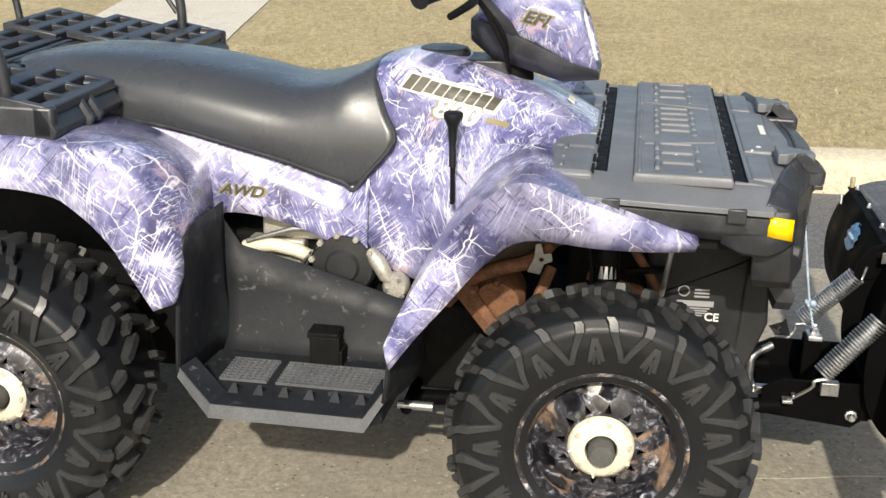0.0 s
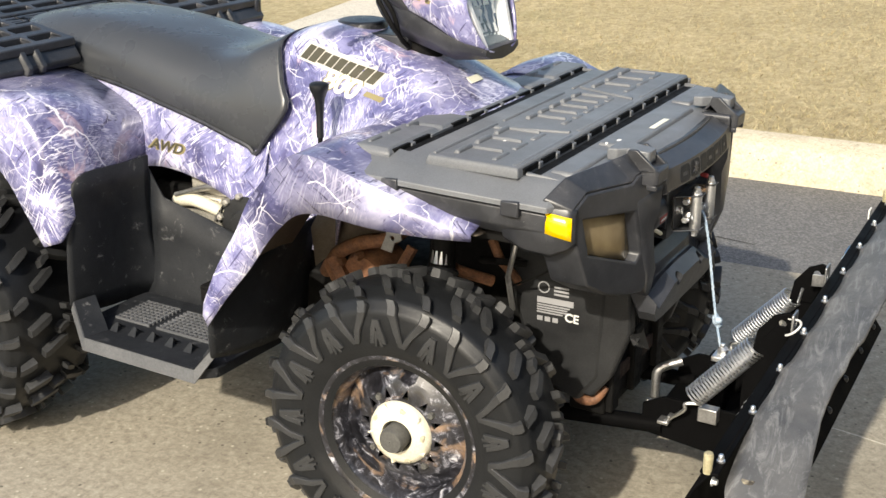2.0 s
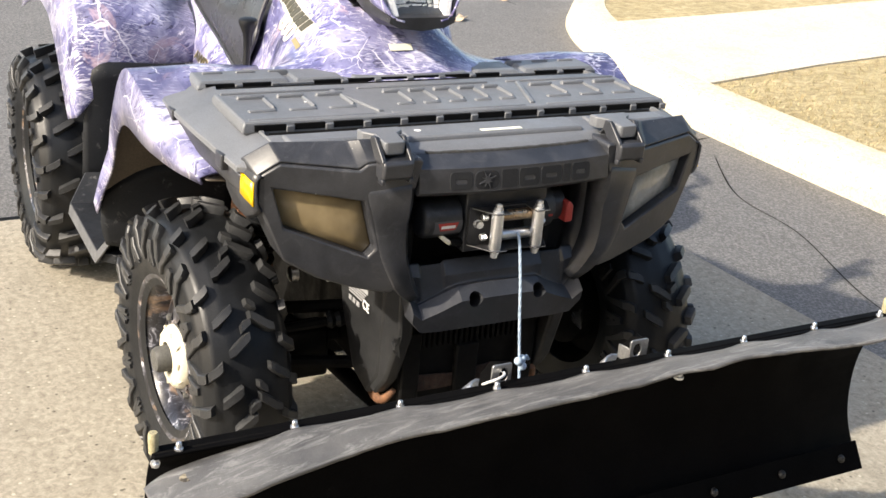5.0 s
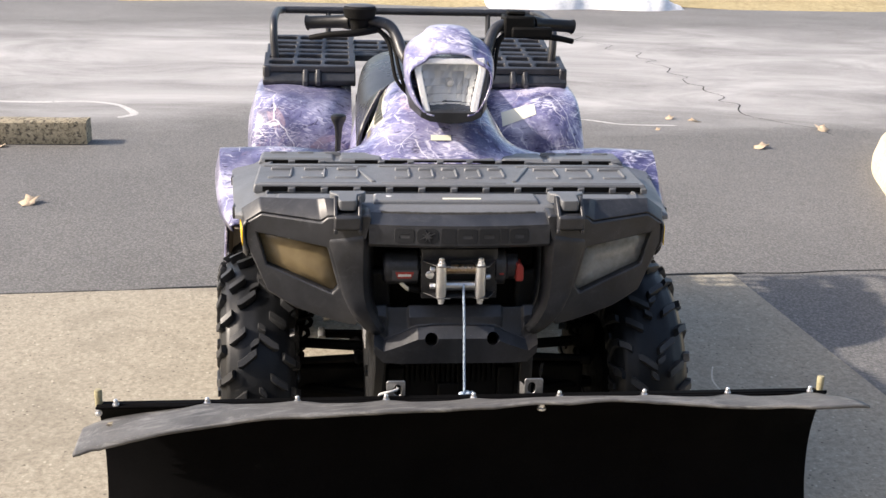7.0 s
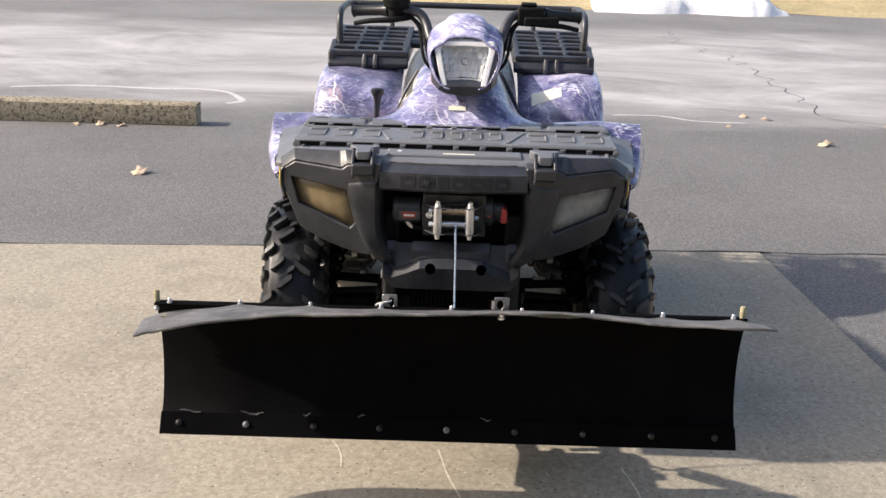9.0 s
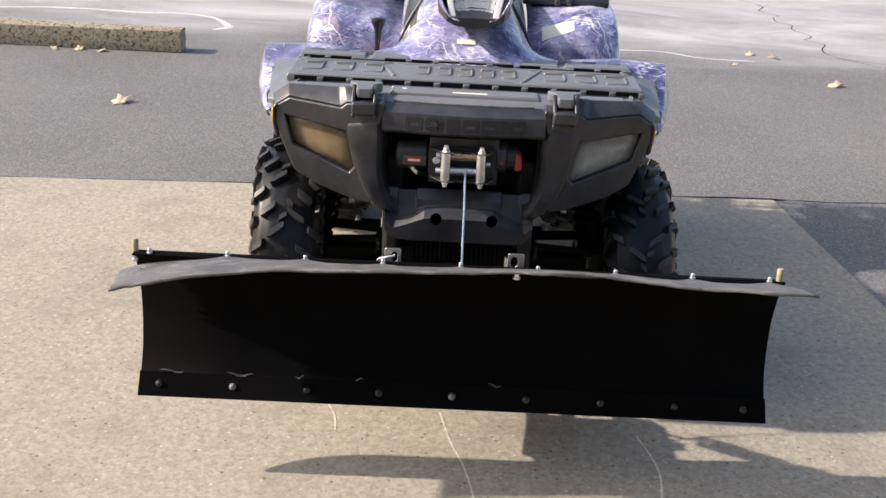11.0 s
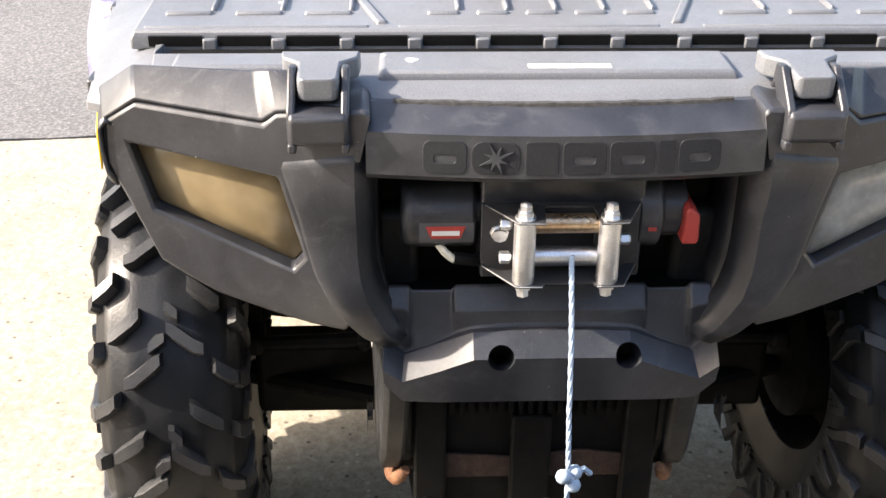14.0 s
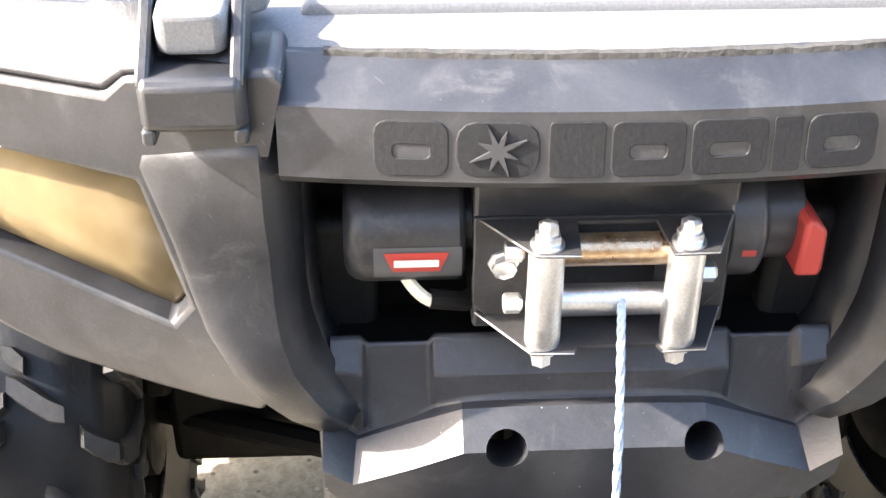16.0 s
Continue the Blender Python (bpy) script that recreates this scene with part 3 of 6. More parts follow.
# salt lines and a long crack in the asphalt
def ground_line(name, pts, width, material, wander=0.0):
    line = spline(pts, 14)
    line = [v + Vector((noise.noise((v.x * 2.6, v.y * 2.6, 4)), noise.noise((v.x * 3.1, v.y * 2.2, 8)), 0)) * wander for v in line]
    bm = bmesh.new()
    left, right = [], []
    for i, v in enumerate(line):
        t = (line[min(i + 1, len(line) - 1)] - line[max(i - 1, 0)]).normalized()
        n = Vector((-t.y, t.x, 0))
        wob = .5 * width * noise.noise((v.x * 5, v.y * 5, 2))
        wd = width * (.6 + .8 * abs(noise.noise((v.x * 3, v.y * 3, 9)))) * min(1, .25 + .3 * min(i, len(line) - 1 - i))
        left.append(v + n * (wd + wob))
        right.append(v - n * (wd - wob))
    grid(bm, [left, right])
    part(name, bm, material, lot, smooth=0)


ground_line("salt_line", [(-5.700, -3.47, -.0125), (-5.858, -2.98, -.0125), (-5.828, -2.38, -.0125), (-5.858, -1.98, -.0125), (-5.720, -1.75, -.0125), (-5.405, -1.59, -.0125), (-5.248, -1.68, -.0125)], .035, SALT)
ground_line("salt_line", [(-5.238, 1.2, -.0125), (-5.257, 1.54, -.0125), (-5.090, 1.81, -.0125), (-5.051, 2.18, -.0125)], .018, SALT)
ground_line("crack", [(-11.417, 2.56, -.0125), (-9.685, 2.53, -.0125), (-9.282, 2.77, -.0125), (-8.042, 2.91, -.0125), (-6.812, 2.86, -.0125), (-6.094, 2.91, -.0125), (-5.356, 2.95, -.0125), (-4.775, 3.2, -.0125)], .005, DARK, .22)
ground_line("crack", [(-1.646, 2.35, -.0125), (-1.2, 2.1, -.0125), (-.8, 2.05, -.0125), (-.3, 1.86, -.0125), (.1, 1.80, -.0125)], .004, DARK)

ground_line("joint", [(-1.355, -7.0, -.0125), (-1.470, -4.2, -.0125), (-1.575, -1.95, -.0125), (-1.655, -.85, -.0125), (-1.745, .9, -.0125), (-1.775, 1.5, -.0125)], .022, DARK, .03)
ground_line("crack", [(-1.784, 1.50, -.0125), (-1.823, 2.0, -.0125), (-1.872, 2.5, -.0125)], .006, DARK, .04)

# parking timber
bm = bmesh.new()
rows = []
for k in range(25):
    y = -1.715 - k * 0.115
    rows.append([Vector((x + 0.004 * noise.noise((x * 9, y * 7, z * 9)), y, z + 0.005 * noise.noise((x * 5, y * 6, 3)))) for x, z in ((-4.36, -0.01), (-4.352, 0.06), (-4.36, 0.120), (-4.372, 0.130), (-4.44, 0.134), (-4.502, 0.130), (-4.51, 0.118), (-4.515, 0.05), (-4.51, -0.01))])
grid(bm, rows, close=True, caps=True)
tagged(part("parking_timber", bm, WOOD, None), "weathered square timber used as a parking stop on asphalt", "timber")


def dry_leaf(x, y, z, turn, size):
    bm = bmesh.new()
    pts = [(0, -1.0), (0.25, -0.5), (0.62, -0.35), (0.4, 0.05), (0.55, 0.5), (0.2, 0.45), (0, 1.0), (-0.2, 0.5), (-0.55, 0.45), (-0.38, 0.0), (-0.6, -0.4), (-0.25, -0.5)]
    c = bm.verts.new((0, 0, 0.12 * size))
    ring = [bm.verts.new((u * size, v * size, size * (0.10 + 0.35 * abs(u) + 0.2 * math.sin(3 * v)))) for u, v in pts]
    for i in range(len(ring)):
        bm.faces.new((c, ring[i], ring[(i + 1) % len(ring)]))
    ob = part("dry_leaf", bm, LEAF, None, thick=0.001)
    low = min(v.co.z for v in ob.data.vertices)
    ob.matrix_world = pose(x, y, z - low, 0, 0, turn)
    return tagged(ob, "curled dry brown leaf lying on asphalt", "leaf", "leaves on the asphalt")


for row in ((-2.976, -1.739, -0.014, 70, 0.075), (-4.315, 2.516, -0.014, 20, 0.07), (-4.906, 3.168, -0.014, 95, 0.075), (-5.3, 2.2, -0.014, 40, 0.05), (-4.31, -2.35, -0.014, 80, 0.05), (-4.29, -2.2, -0.014, 10, 0.04), (-4.28, -2.5, -0.014, 130, 0.04), (-5.2, 2.35, -0.014, 160, 0.05), (-4.9, 2.0, -0.014, 60, 0.03)):
    dry_leaf(*row)

# ---- quad bike ----
quad = thing("quad_bike", "violet camouflage-wrapped quad bike with black racks on a concrete slab", "quad bike", (0, 0.006, 0))
quad.rotation_euler = (0, 0, radians(-0.9))


# wheels: axle along y, outer side towards -y
def tyre_point(w, s, a, lift):
    """A point of the tyre: s runs from 0 at the crown over 1 at the shoulder to 2 low on the side wall."""
    line = [(0.0, 0.307), (0.45, 0.303), (0.8, 0.290), (0.97, 0.270), (1.02, 0.235), (0.96, 0.198), (0.84, 0.172)]
    f = max(0.0, min(2.0, abs(s))) / 2 * (len(line) - 1)
    i = min(int(f), len(line) - 2)
    t = f - i
    y, r = (line[i][k] * (1 - t) + line[i + 1][k] * t for k in (0, 1))
    ny, nr = (line[i + 1][1] - line[i][1]) * -1, (line[i + 1][0] - line[i][0]) * w
    ln = math.hypot(ny, nr) or 1
    sg = -1 if s < 0 else 1
    y, r = y * w + lift * ny / ln, r + lift * nr / ln
    return Vector((r * math.cos(a), sg * y, r * math.sin(a)))


def lug(w, path, width, height):
    """A moulded bar along a path of (s, angle, width, height), with sloping sides and a worn edge."""
    height *= 0.8 if w < 0.1 else 1.0
    rows = []
    for s, a, k, f in path:
        h = width * k / 0.3
        rows.append([tyre_point(w, s, a + h * q, height * f * z - (0.004 if z == 0 else 0)) for q, z in ((-1.06, 0), (-0.94, 0.72), (-0.74, 0.98), (0.74, 0.98), (0.94, 0.72), (1.06, 0))])
    return grid(bmesh.new(), rows, close=True, caps=True)


def lug_mesh(name, bm):
    bmesh.ops.recalc_face_normals(bm, faces=bm.faces)
    me = bpy.data.meshes.new(name)
    bm.to_mesh(me)
    bm.free()
    me.materials.append(LUG_RUBBER)
    me.shade_smooth()
    me.set_sharp_from_angle(angle=radians(28))
    return me


def lug_meshes(w, side, long, step):
    """The inner block, the shoulder bar with its foot, and two side-wall ribs."""
    if long:
        inner, ti = [(0.02, 0.205, 0.75, 1), (0.08, 0.190, 1.0, 1), (0.28, 0.132, 1.0, 1), (0.34, 0.118, 0.8, 1)], 0.0105
        bar = [(0.78, -0.012, 0.9, 0.9), (0.86, -0.022, 1.0, 0.85), (1.00, -0.018, 1.0, 0.65), (1.10, 0.002, 0.95, 0.48), (1.34, 0.25 * step, 0.85, 0.40), (1.58, 0.45 * step, 0.75, 0.34)]
        turn = 1
    else:
        inner, ti = [(0.22, 0.140, 0.75, 1), (0.28, 0.122, 1.0, 1), (0.46, 0.072, 1.0, 1), (0.54, 0.058, 0.85, 1)], 0.0105
        bar = [(0.70, 0.014, 0.9, 0.95), (0.84, -0.008, 1.0, 0.85), (1.00, -0.018, 1.0, 0.65), (1.10, -0.030, 0.95, 0.48), (1.34, -0.30 * step, 0.85, 0.40), (1.58, -0.46 * step, 0.75, 0.34)]
        turn = -1
    first = [(1.14, -0.49 * step * turn, 0.8, 1), (1.30, -0.40 * step * turn, 0.8, 1), (1.58, -0.24 * step * turn, 0.75, 1)]
    second = [(1.34, -0.49 * step * turn, 0.55, 1), (1.46, -0.45 * step * turn, 0.6, 1), (1.64, -0.37 * step * turn, 0.55, 1)]
    cut = [(0.48, 0.052, 0.9, 1), (0.56, 0.030, 1.0, 1), (0.68, -0.004, 0.95, 1)] if long else [(0.00, 0.045, 0.6, 1), (0.06, 0.030, 0.9, 1), (0.13, 0.008, 0.7, 1)]
    flip = lambda path: [(side * p[0], *p[1:]) for p in path]
    return (lug_mesh("tread_block", lug(w, flip(inner), ti, 0.022)), lug_mesh("tread_block", lug(w, flip(cut), 0.0105, 0.022)), lug_mesh("tread_lug", lug(w, flip(bar), 0.0115, 0.020)),
            lug_mesh("sidewall_rib", lug(w, flip(first), 0.0100, 0.0075)), lug_mesh("sidewall_rib", lug(w, flip(second), 0.0085, 0.006)))


LUGS = {}


def make_wheel(w, count, at, turn=0.0, label="", steer=0.0):
    wheel = new("wheel")
    wheel.parent = quad
    if label:
        wheel["label"] = label
    bm = bmesh.new()
    prof = []
    for k in range(-24, 25):
        v = tyre_point(w, k / 12, 0, 0)
        prof.append((v.x, v.y))
    lathe(bm, [(0.150, -w * 0.74)] + prof + [(0.150, w * 0.74)], n=72)
    part("tyre", bm, RUBBER, wheel, "black knobbly off-road tyre", smooth=60)
    step = 2 * math.pi / count
    for side in (-1, 1):
        for i in range(count):
            key = (w, side, i % 2 == 0)
            if key not in LUGS:
                LUGS[key] = lug_meshes(*key, step)
            for me in LUGS[key]:
                ob = new(me.name.split(".")[0], me)
                ob.parent = wheel
                ob.matrix_basis = Matrix.Rotation(-(i * step + (step / 2 if side > 0 else 0)), 4, "Y")
    d = -w
    bm = bmesh.new()
    lathe(bm, [(0.150, w * 0.7), (0.158, w * 0.75), (0.146, w * 0.5), (0.140, 0.0), (0.142, d * 0.55), (0.161, d * 0.76), (0.172, d * 0.84), (0.177, d * 0.83), (0.175, d * 0.77)], n=64)
    # added black lining, so the rim's inner shade lies in the colour
    lathe(inside := bmesh.new(), [(0.154, w * 0.725), (0.141, w * 0.5), (0.135, 0.0), (0.134, d * 0.5 + 0.045), (0.045, d * 0.5 + 0.045)], n=48)
    part("rim_shade", inside, DARK, wheel, "black lining added for the shade inside the rim", smooth=45)
    rim = part("rim", bm, RIM, wheel, "camouflage-printed steel wheel rim", smooth=45, thick=0.003)
    bm = bmesh.new()
    holes = []
    for k in range(12):
        a = 2 * math.pi * k / 12
        holes.append([(r * math.cos(a + da), r * math.sin(a + da)) for r, da in ((0.074, -0.10), (0.074, 0.10), (0.094, 0.0))])

    def dish(u, v):
        r = math.hypot(u, v)
        return (u, d * 0.50 + 0.030 * max(0, (r - 0.085) / 0.055) - 0.004, v)
    ring = [(0.139 * math.cos(a), 0.139 * math.sin(a)) for a in (2 * math.pi * k / 48 for k in range(48))]
    ring2 = [(0.108 * math.cos(a), 0.108 * math.sin(a)) for a in (2 * math.pi * k / 48 for k in range(48))]
    plate(bm, ring, [ring2], dish, (0, 0.004, 0))
    plate(bm, ring2, holes + [[(0.03 * math.cos(a), 0.03 * math.sin(a)) for a in (2 * math.pi * k / 24 for k in range(24))]], dish, (0, 0.004, 0))
    part("wheel_disc", bm, RIM, wheel, "camouflage-printed disc with triangular holes", smooth=30)
    hub = d * 0.5 + 0.004
    cap_face = -0.066 if w < 0.125 else -0.082
    bm = bmesh.new()
    lathe(bm, [(0.0675, hub + 0.01), (0.0675, cap_face + 0.022), (0.064, cap_face + 0.008), (0.054, cap_face), (0.034, cap_face - 0.002), (0.030, cap_face + 0.006)], n=40)
    cap = part("hub_cap", bm, CREAM, wheel, "cream plastic hub cap", smooth=40, thick=0.002)
    bm = bmesh.new()
    lathe(bm, [(0.027, cap_face + 0.02), (0.027, cap_face - 0.022), (0.023, cap_face - 0.030), (0.001, cap_face - 0.031)], n=28)
    part("axle_cap", bm, CAPGREY, wheel, "dull grey rubber axle cap")
    for k in range(5):
        part("rib", box(bmesh.new(), 0.033, 0.062, cap_face - 0.004, cap_face + 0.012, -0.0018, 0.0018, Matrix.Rotation(1.257 * k, 4, "Y") @ Matrix.Rotation(0.35, 4, "X")), CREAM, wheel, smooth=0)
        part("dish", box(bmesh.new(), 0.040, 0.058, cap_face - 0.0012, cap_face + 0.010, 0.004, 0.020, Matrix.Rotation(1.257 * k, 4, "Y")), DARKCREAM, wheel, "darker pad between the ribs of the hub cap", smooth=0, bevel=0.003)
    for k in range(4):
        bm = bmesh.new()
        a = math.pi / 4 + k * math.pi / 2
        lathe(bm, [(0.008, hub + 0.008), (0.008, hub - 0.007), (0.006, hub - 0.011), (0.001, hub - 0.011)], (0.082 * math.cos(a), 0, 0.082 * math.sin(a)), 6)
        part("wheel_nut", bm, CAPGREY, wheel)
    bm = bmesh.new()
    lathe(bm, [(0.10, d * 0.5 + 0.03), (0.10, d * 0.5 + 0.12), (0.02, d * 0.5 + 0.12)], n=24, caps=True)
    part("brake_drum", bm, DARK, wheel)
    wheel.matrix_basis = pose(*at) @ Matrix.Rotation(radians(steer), 4, "Z") @ (Matrix.Rotation(math.pi, 4, "Z") if at[1] > 0 else Matrix()) @ Matrix.Rotation(turn, 4, "Y")
    return wheel


FW = 0.090
make_wheel(FW, 26, (0, -0.467, 0.322), 0.13, "front wheel with narrow off-road tyre", 4)
make_wheel(FW, 26, (0, 0.478, 0.322), 0.5, "front wheel with narrow off-road tyre", 4)
make_wheel(0.140, 24, (-1.285, -0.478, 0.324), 0.3, "rear wheel with wide off-road tyre")
make_wheel(0.140, 24, (-1.285, 0.478, 0.324), 0.2, "rear wheel with wide off-road tyre")


# body
def both(row):
    """A row of (|y|, z) from the middle outwards, laid on both sides at x."""
    x, pts = row
    return [Vector((x, -y, z)) for y, z in reversed(pts[1:])] + [Vector((x, y, z)) for y, z in pts]


TANK = [
    (-0.575, [(0, .985), (.07, .98), (.115, .955), (.15, .89), (.178, .80), (.20, .70), (.21, .59)]),
    (-0.50, [(0, 1.012), (.08, 1.008), (.125, .98), (.16, .90), (.192, .79), (.212, .68), (.22, .56)]),
    (-0.42, [(0, 1.018), (.085, 1.012), (.130, .98), (.165, .90), (.202, .79), (.222, .68), (.225, .535)]),
    (-0.34, [(0, 1.0), (.085, .995), (.135, .965), (.175, .90), (.215, .80), (.245, .70), (.25, .55)]),
    (-0.26, [(0, .973), (.085, .97), (.135, .945), (.182, .89), (.245, .83), (.31, .80), (.33, .66)]),
    (-0.18, [(0, .942), (.08, .94), (.13, .925), (.19, .885), (.27, .865), (.36, .855), (.40, .80)]),
    (-0.10, [(0, .90), (.08, .90), (.14, .885), (.20, .868), (.27, .85), (.36, .835), (.40, .79)]),
    (-0.04, [(0, .862), (.08, .862), (.14, .855), (.20, .845), (.27, .83), (.36, .82), (.40, .78)]),
]
part("tank_cover", skin(bmesh.new(), [both(r) for r in TANK], 4, 3), CAMO, quad, "violet camouflage tank cover", smooth=60, thick=0.004)
SIDE = [(-0.545, .78, .575), (-0.60, .745, .60), (-0.68, .775, .635), (-0.76, .80, .658), (-0.85, .825, .668), (-0.95, .85, .655), (-1.10, .87, .66)]
for s in (-1, 1):
    rows = [[(x, s * .17, t + .02), (x, s * .20, t - .03), (x, s * .222, (t + b) / 2), (x, s * .232, b)] for x, t, b in SIDE]
    part("side_panel", skin(bmesh.new(), rows, 3, 3), CAMO, quad, "violet camouflage panel below the seat", smooth=60, thick=0.004)
    # front mudguard
    E_ = [(-.42, .583, .48), (-.37, .577, .55), (-.313, .570, .62), (-.238, .574, .714), (-.164, .572, .766), (-.035, .560, .757), (.07, .537, .75), (.152, .508, .748)]
    F_ = [(-.432, .576, .525), (-.395, .568, .61), (-.35, .558, .69), (-.29, .566, .785), (-.185, .566, .874), (-.06, .554, .842), (.05, .533, .803), (.157, .503, .766)]
    G_ = [(-.425, .50, .54), (-.385, .47, .64), (-.335, .44, .73), (-.27, .42, .825), (-.17, .42, .882), (-.06, .44, .85), (.05, .45, .812), (.15, .46, .77)]
    H_ = [(-.42, .40, .55), (-.36, .33, .68), (-.32, .30, .75), (-.26, .28, .83), (-.17, .30, .872), (-.06, .32, .845), (.05, .35, .81), (.14, .40, .775)]
    rows = [[(x, s * y, z) for x, y, z in c] for c in (E_, F_, G_, H_)]
    bm = bmesh.new()
    a, b, c, d = [spline(r, 5) for r in rows]
    mid = [(p * 0.5 + q * 0.5) + Vector((0, s * 0.008, 0.004)) for p, q in zip(a, b)]
    grid(bm, [a, mid, b, c, d])
    part("front_mudguard", bm, CAMO, quad, "violet camouflage front mudguard with flared lip", smooth=50, thick=0.005)
    inn_ = [[Vector((p.x + .004, p.y - s * dy, p.z - dz)) for p in r] for r, dy, dz in ((a, .008, .001), (mid, .011, .004), (b, .010, .010), (c, 0, .020), (d, -.004, .045))]
    part("mudguard_lining", grid(bmesh.new(), inn_[1:]), LINER, quad, "bare dusty tan inner side of the mudguard", smooth=50, thick=0.002)
    # rear mudguard
    A_ = [(-.905, .225, .695), (-.908, .225, .74), (-.925, .22, .785), (-.99, .22, .825), (-1.1, .22, .865), (-1.3, .22, .89), (-1.6, .22, .86)]
    B_ = [(-.868, .44, .685), (-.872, .44, .73), (-.885, .44, .800), (-.945, .44, .858), (-1.1, .44, .888), (-1.3, .44, .905), (-1.62, .44, .86)]
    C_ = [(-.874, .537, .565), (-.872, .540, .66), (-.905, .535, .765), (-.975, .53, .85), (-1.1, .53, .880), (-1.3, .53, .88), (-1.63, .53, .82)]
    D_ = [(-.918, .552, .55), (-.958, .556, .62), (-1.0, .558, .69), (-1.06, .56, .75), (-1.13, .56, .785), (-1.3, .56, .785), (-1.58, .56, .70)]
    rows = [[(x, s * y, z) for x, y, z in c] for c in (A_, B_, C_, D_)]
    a, b, c, d = [spline(r, 5) for r in rows]
    between = lambda p, q, f: [u.lerp(v, f) for u, v in zip(p, q)]
    rows = [a, between(a, b, .5), between(a, b, .85), between(b, c, .10), between(b, c, .5), between(b, c, .86), between(between(b, c, .96), between(c, d, .06), .5), between(c, d, .16), between(c, d, .55), d]
    part("rear_mudguard", grid(bmesh.new(), rows), CAMO, quad, "violet camouflage rear mudguard", smooth=60, thick=0.005)
    # footwell
    well = part("footwell", plate(bmesh.new(), [(-.875, .30), (-.875, .50), (-.79, .572), (-.477, .572), (-.442, .54), (-.43, .28)], [], lambda u, v: (u, s * v, .361), (0, 0, -.024)), FOOTWELL, quad, "dusty black plastic footwell", bevel=0.003)
    bm = bmesh.new()
    lo = [(-.885, .525, .392), (-.80, .580, .334), (-.472, .580, .334), (-.436, .555, .392)]
    hi = [(-.882, .520, .412), (-.797, .575, .363), (-.475, .575, .363), (-.440, .552, .412)]
    grid(bm, [[(x, s * y, z) for x, y, z in r] for r in (lo, hi)])
    # scuffed, and its grey also carries the sunlight on the outer face
    part("footwell_lip", bm, SCUFFED, well, "scuffed grey outer lip, also paler for the sun on it", smooth=0, thick=0.005)
    inn = [(-.866, .47, .414), (-.780, .520, .3625), (-.482, .520, .3625), (-.450, .50, .418)]
    part("footwell_edge", grid(bmesh.new(), [[(x, s * y, z) for x, y, z in r] for r in (hi, inn)]), FOOTWELL, well, smooth=0, thick=0.004)
    bm = bmesh.new()
    wall = [[(x, y, .345) for x, y in ((-.88, .306), (-.83, .308), (-.68, .308), (-.55, .308), (-.45, .306), (-.42, .300))], [(x, y - .006, .385) for x, y in ((-.88, .290), (-.83, .292), (-.68, .292), (-.55, .292), (-.45, .290), (-.42, .284))], [(-.878, .268, .53), (-.83, .270, .51), (-.68, .272, .49), (-.55, .272, .465), (-.45, .270, .445), (-.42, .266, .43)], [(-.875, .255, .668), (-.828, .258, .600), (-.68, .260, .566), (-.55, .260, .528), (-.45, .260, .498), (-.42, .258, .484)]]
    grid(bm, [[(x, s * y, z) for x, y, z in r] for r in wall])
    part("inner_wall", bm, FOOTWELL, well, smooth=60, thick=0.005)
    bm = bmesh.new()
    rear = [[(-.835, .262, .36), (-.862, .275, .50), (-.868, .26, .700)], [(-.872, .31, .36), (-.878, .33, .52), (-.872, .34, .70)], [(-.880, .45, .37), (-.872, .46, .54), (-.862, .46, .71)], [(-.885, .528, .405), (-.880, .522, .55), (-.868, .50, .690)]]
    skin(bm, [[(x, s * y, z) for x, y, z in r] for r in rear], 3, 3)
    part("rear_guard", bm, FOOTWELL, well, smooth=60, thick=0.005)
    bm = bmesh.new()
    front = [[(-.405, .27, .37), (-.395, .27, .50), (-.36, .28, .64)], [(-.400, .40, .38), (-.390, .40, .48), (-.375, .38, .62)], [(-.420, .50, .385), (-.412, .51, .46), (-.40, .50, .58)], [(-.438, .562, .395), (-.428, .575, .45), (-.425, .572, .525)]]
    skin(bm, [[(x, s * y, z) for x, y, z in r] for r in front], 3, 3)
    part("splash_guard", bm, FOOTWELL, well, smooth=60, thick=0.005)
    bm = bmesh.new()
    for k in range(26):
        x = -.818 + k * .0138
        if abs(x + .703) < .010:
            continue
        box(bm, x, x + .0042, s * .350, s * .457, .360, .3665)
    for k in range(9):
        y = .350 + k * .0130
        box(bm, -.820, -.714, s * y, s * (y + .0036), .360, .3675)
        box(bm, -.694, -.462, s * y, s * (y + .0036), .360, .3675)
    part("foot_grating", bm, SCUFFED, well, "raised scuffed foot grating", smooth=0)
    for k in range(6):
        x = -.77 + k * .055
        bm = bmesh.new()
        grid(bm, [[(x - .012, s * .485, .361), (x + .012, s * .485, .361)], [(x - .004, s * .50, .378), (x + .004, s * .50, .378)], [(x - .012, s * .515, .361), (x + .012, s * .515, .361)]])
        part("grip_tooth", bm, FOOTWELL, well, smooth=0)
    # liner inside the front wheel arch
    bm = bmesh.new()
    liner = [[(-.36, .30, .62), (-.31, .29, .72), (-.22, .28, .80), (-.08, .30, .82), (.10, .33, .79)], [(-.37, .275, .52), (-.30, .265, .58), (-.20, .255, .62), (-.10, .26, .66), (.06, .30, .70)]]
    grid(bm, [[(x, s * y, z) for x, y, z in r] for r in liner])
    part("arch_liner", bm, LINER, quad, "dusty brown wheel arch liner", smooth=60, thick=0.004)

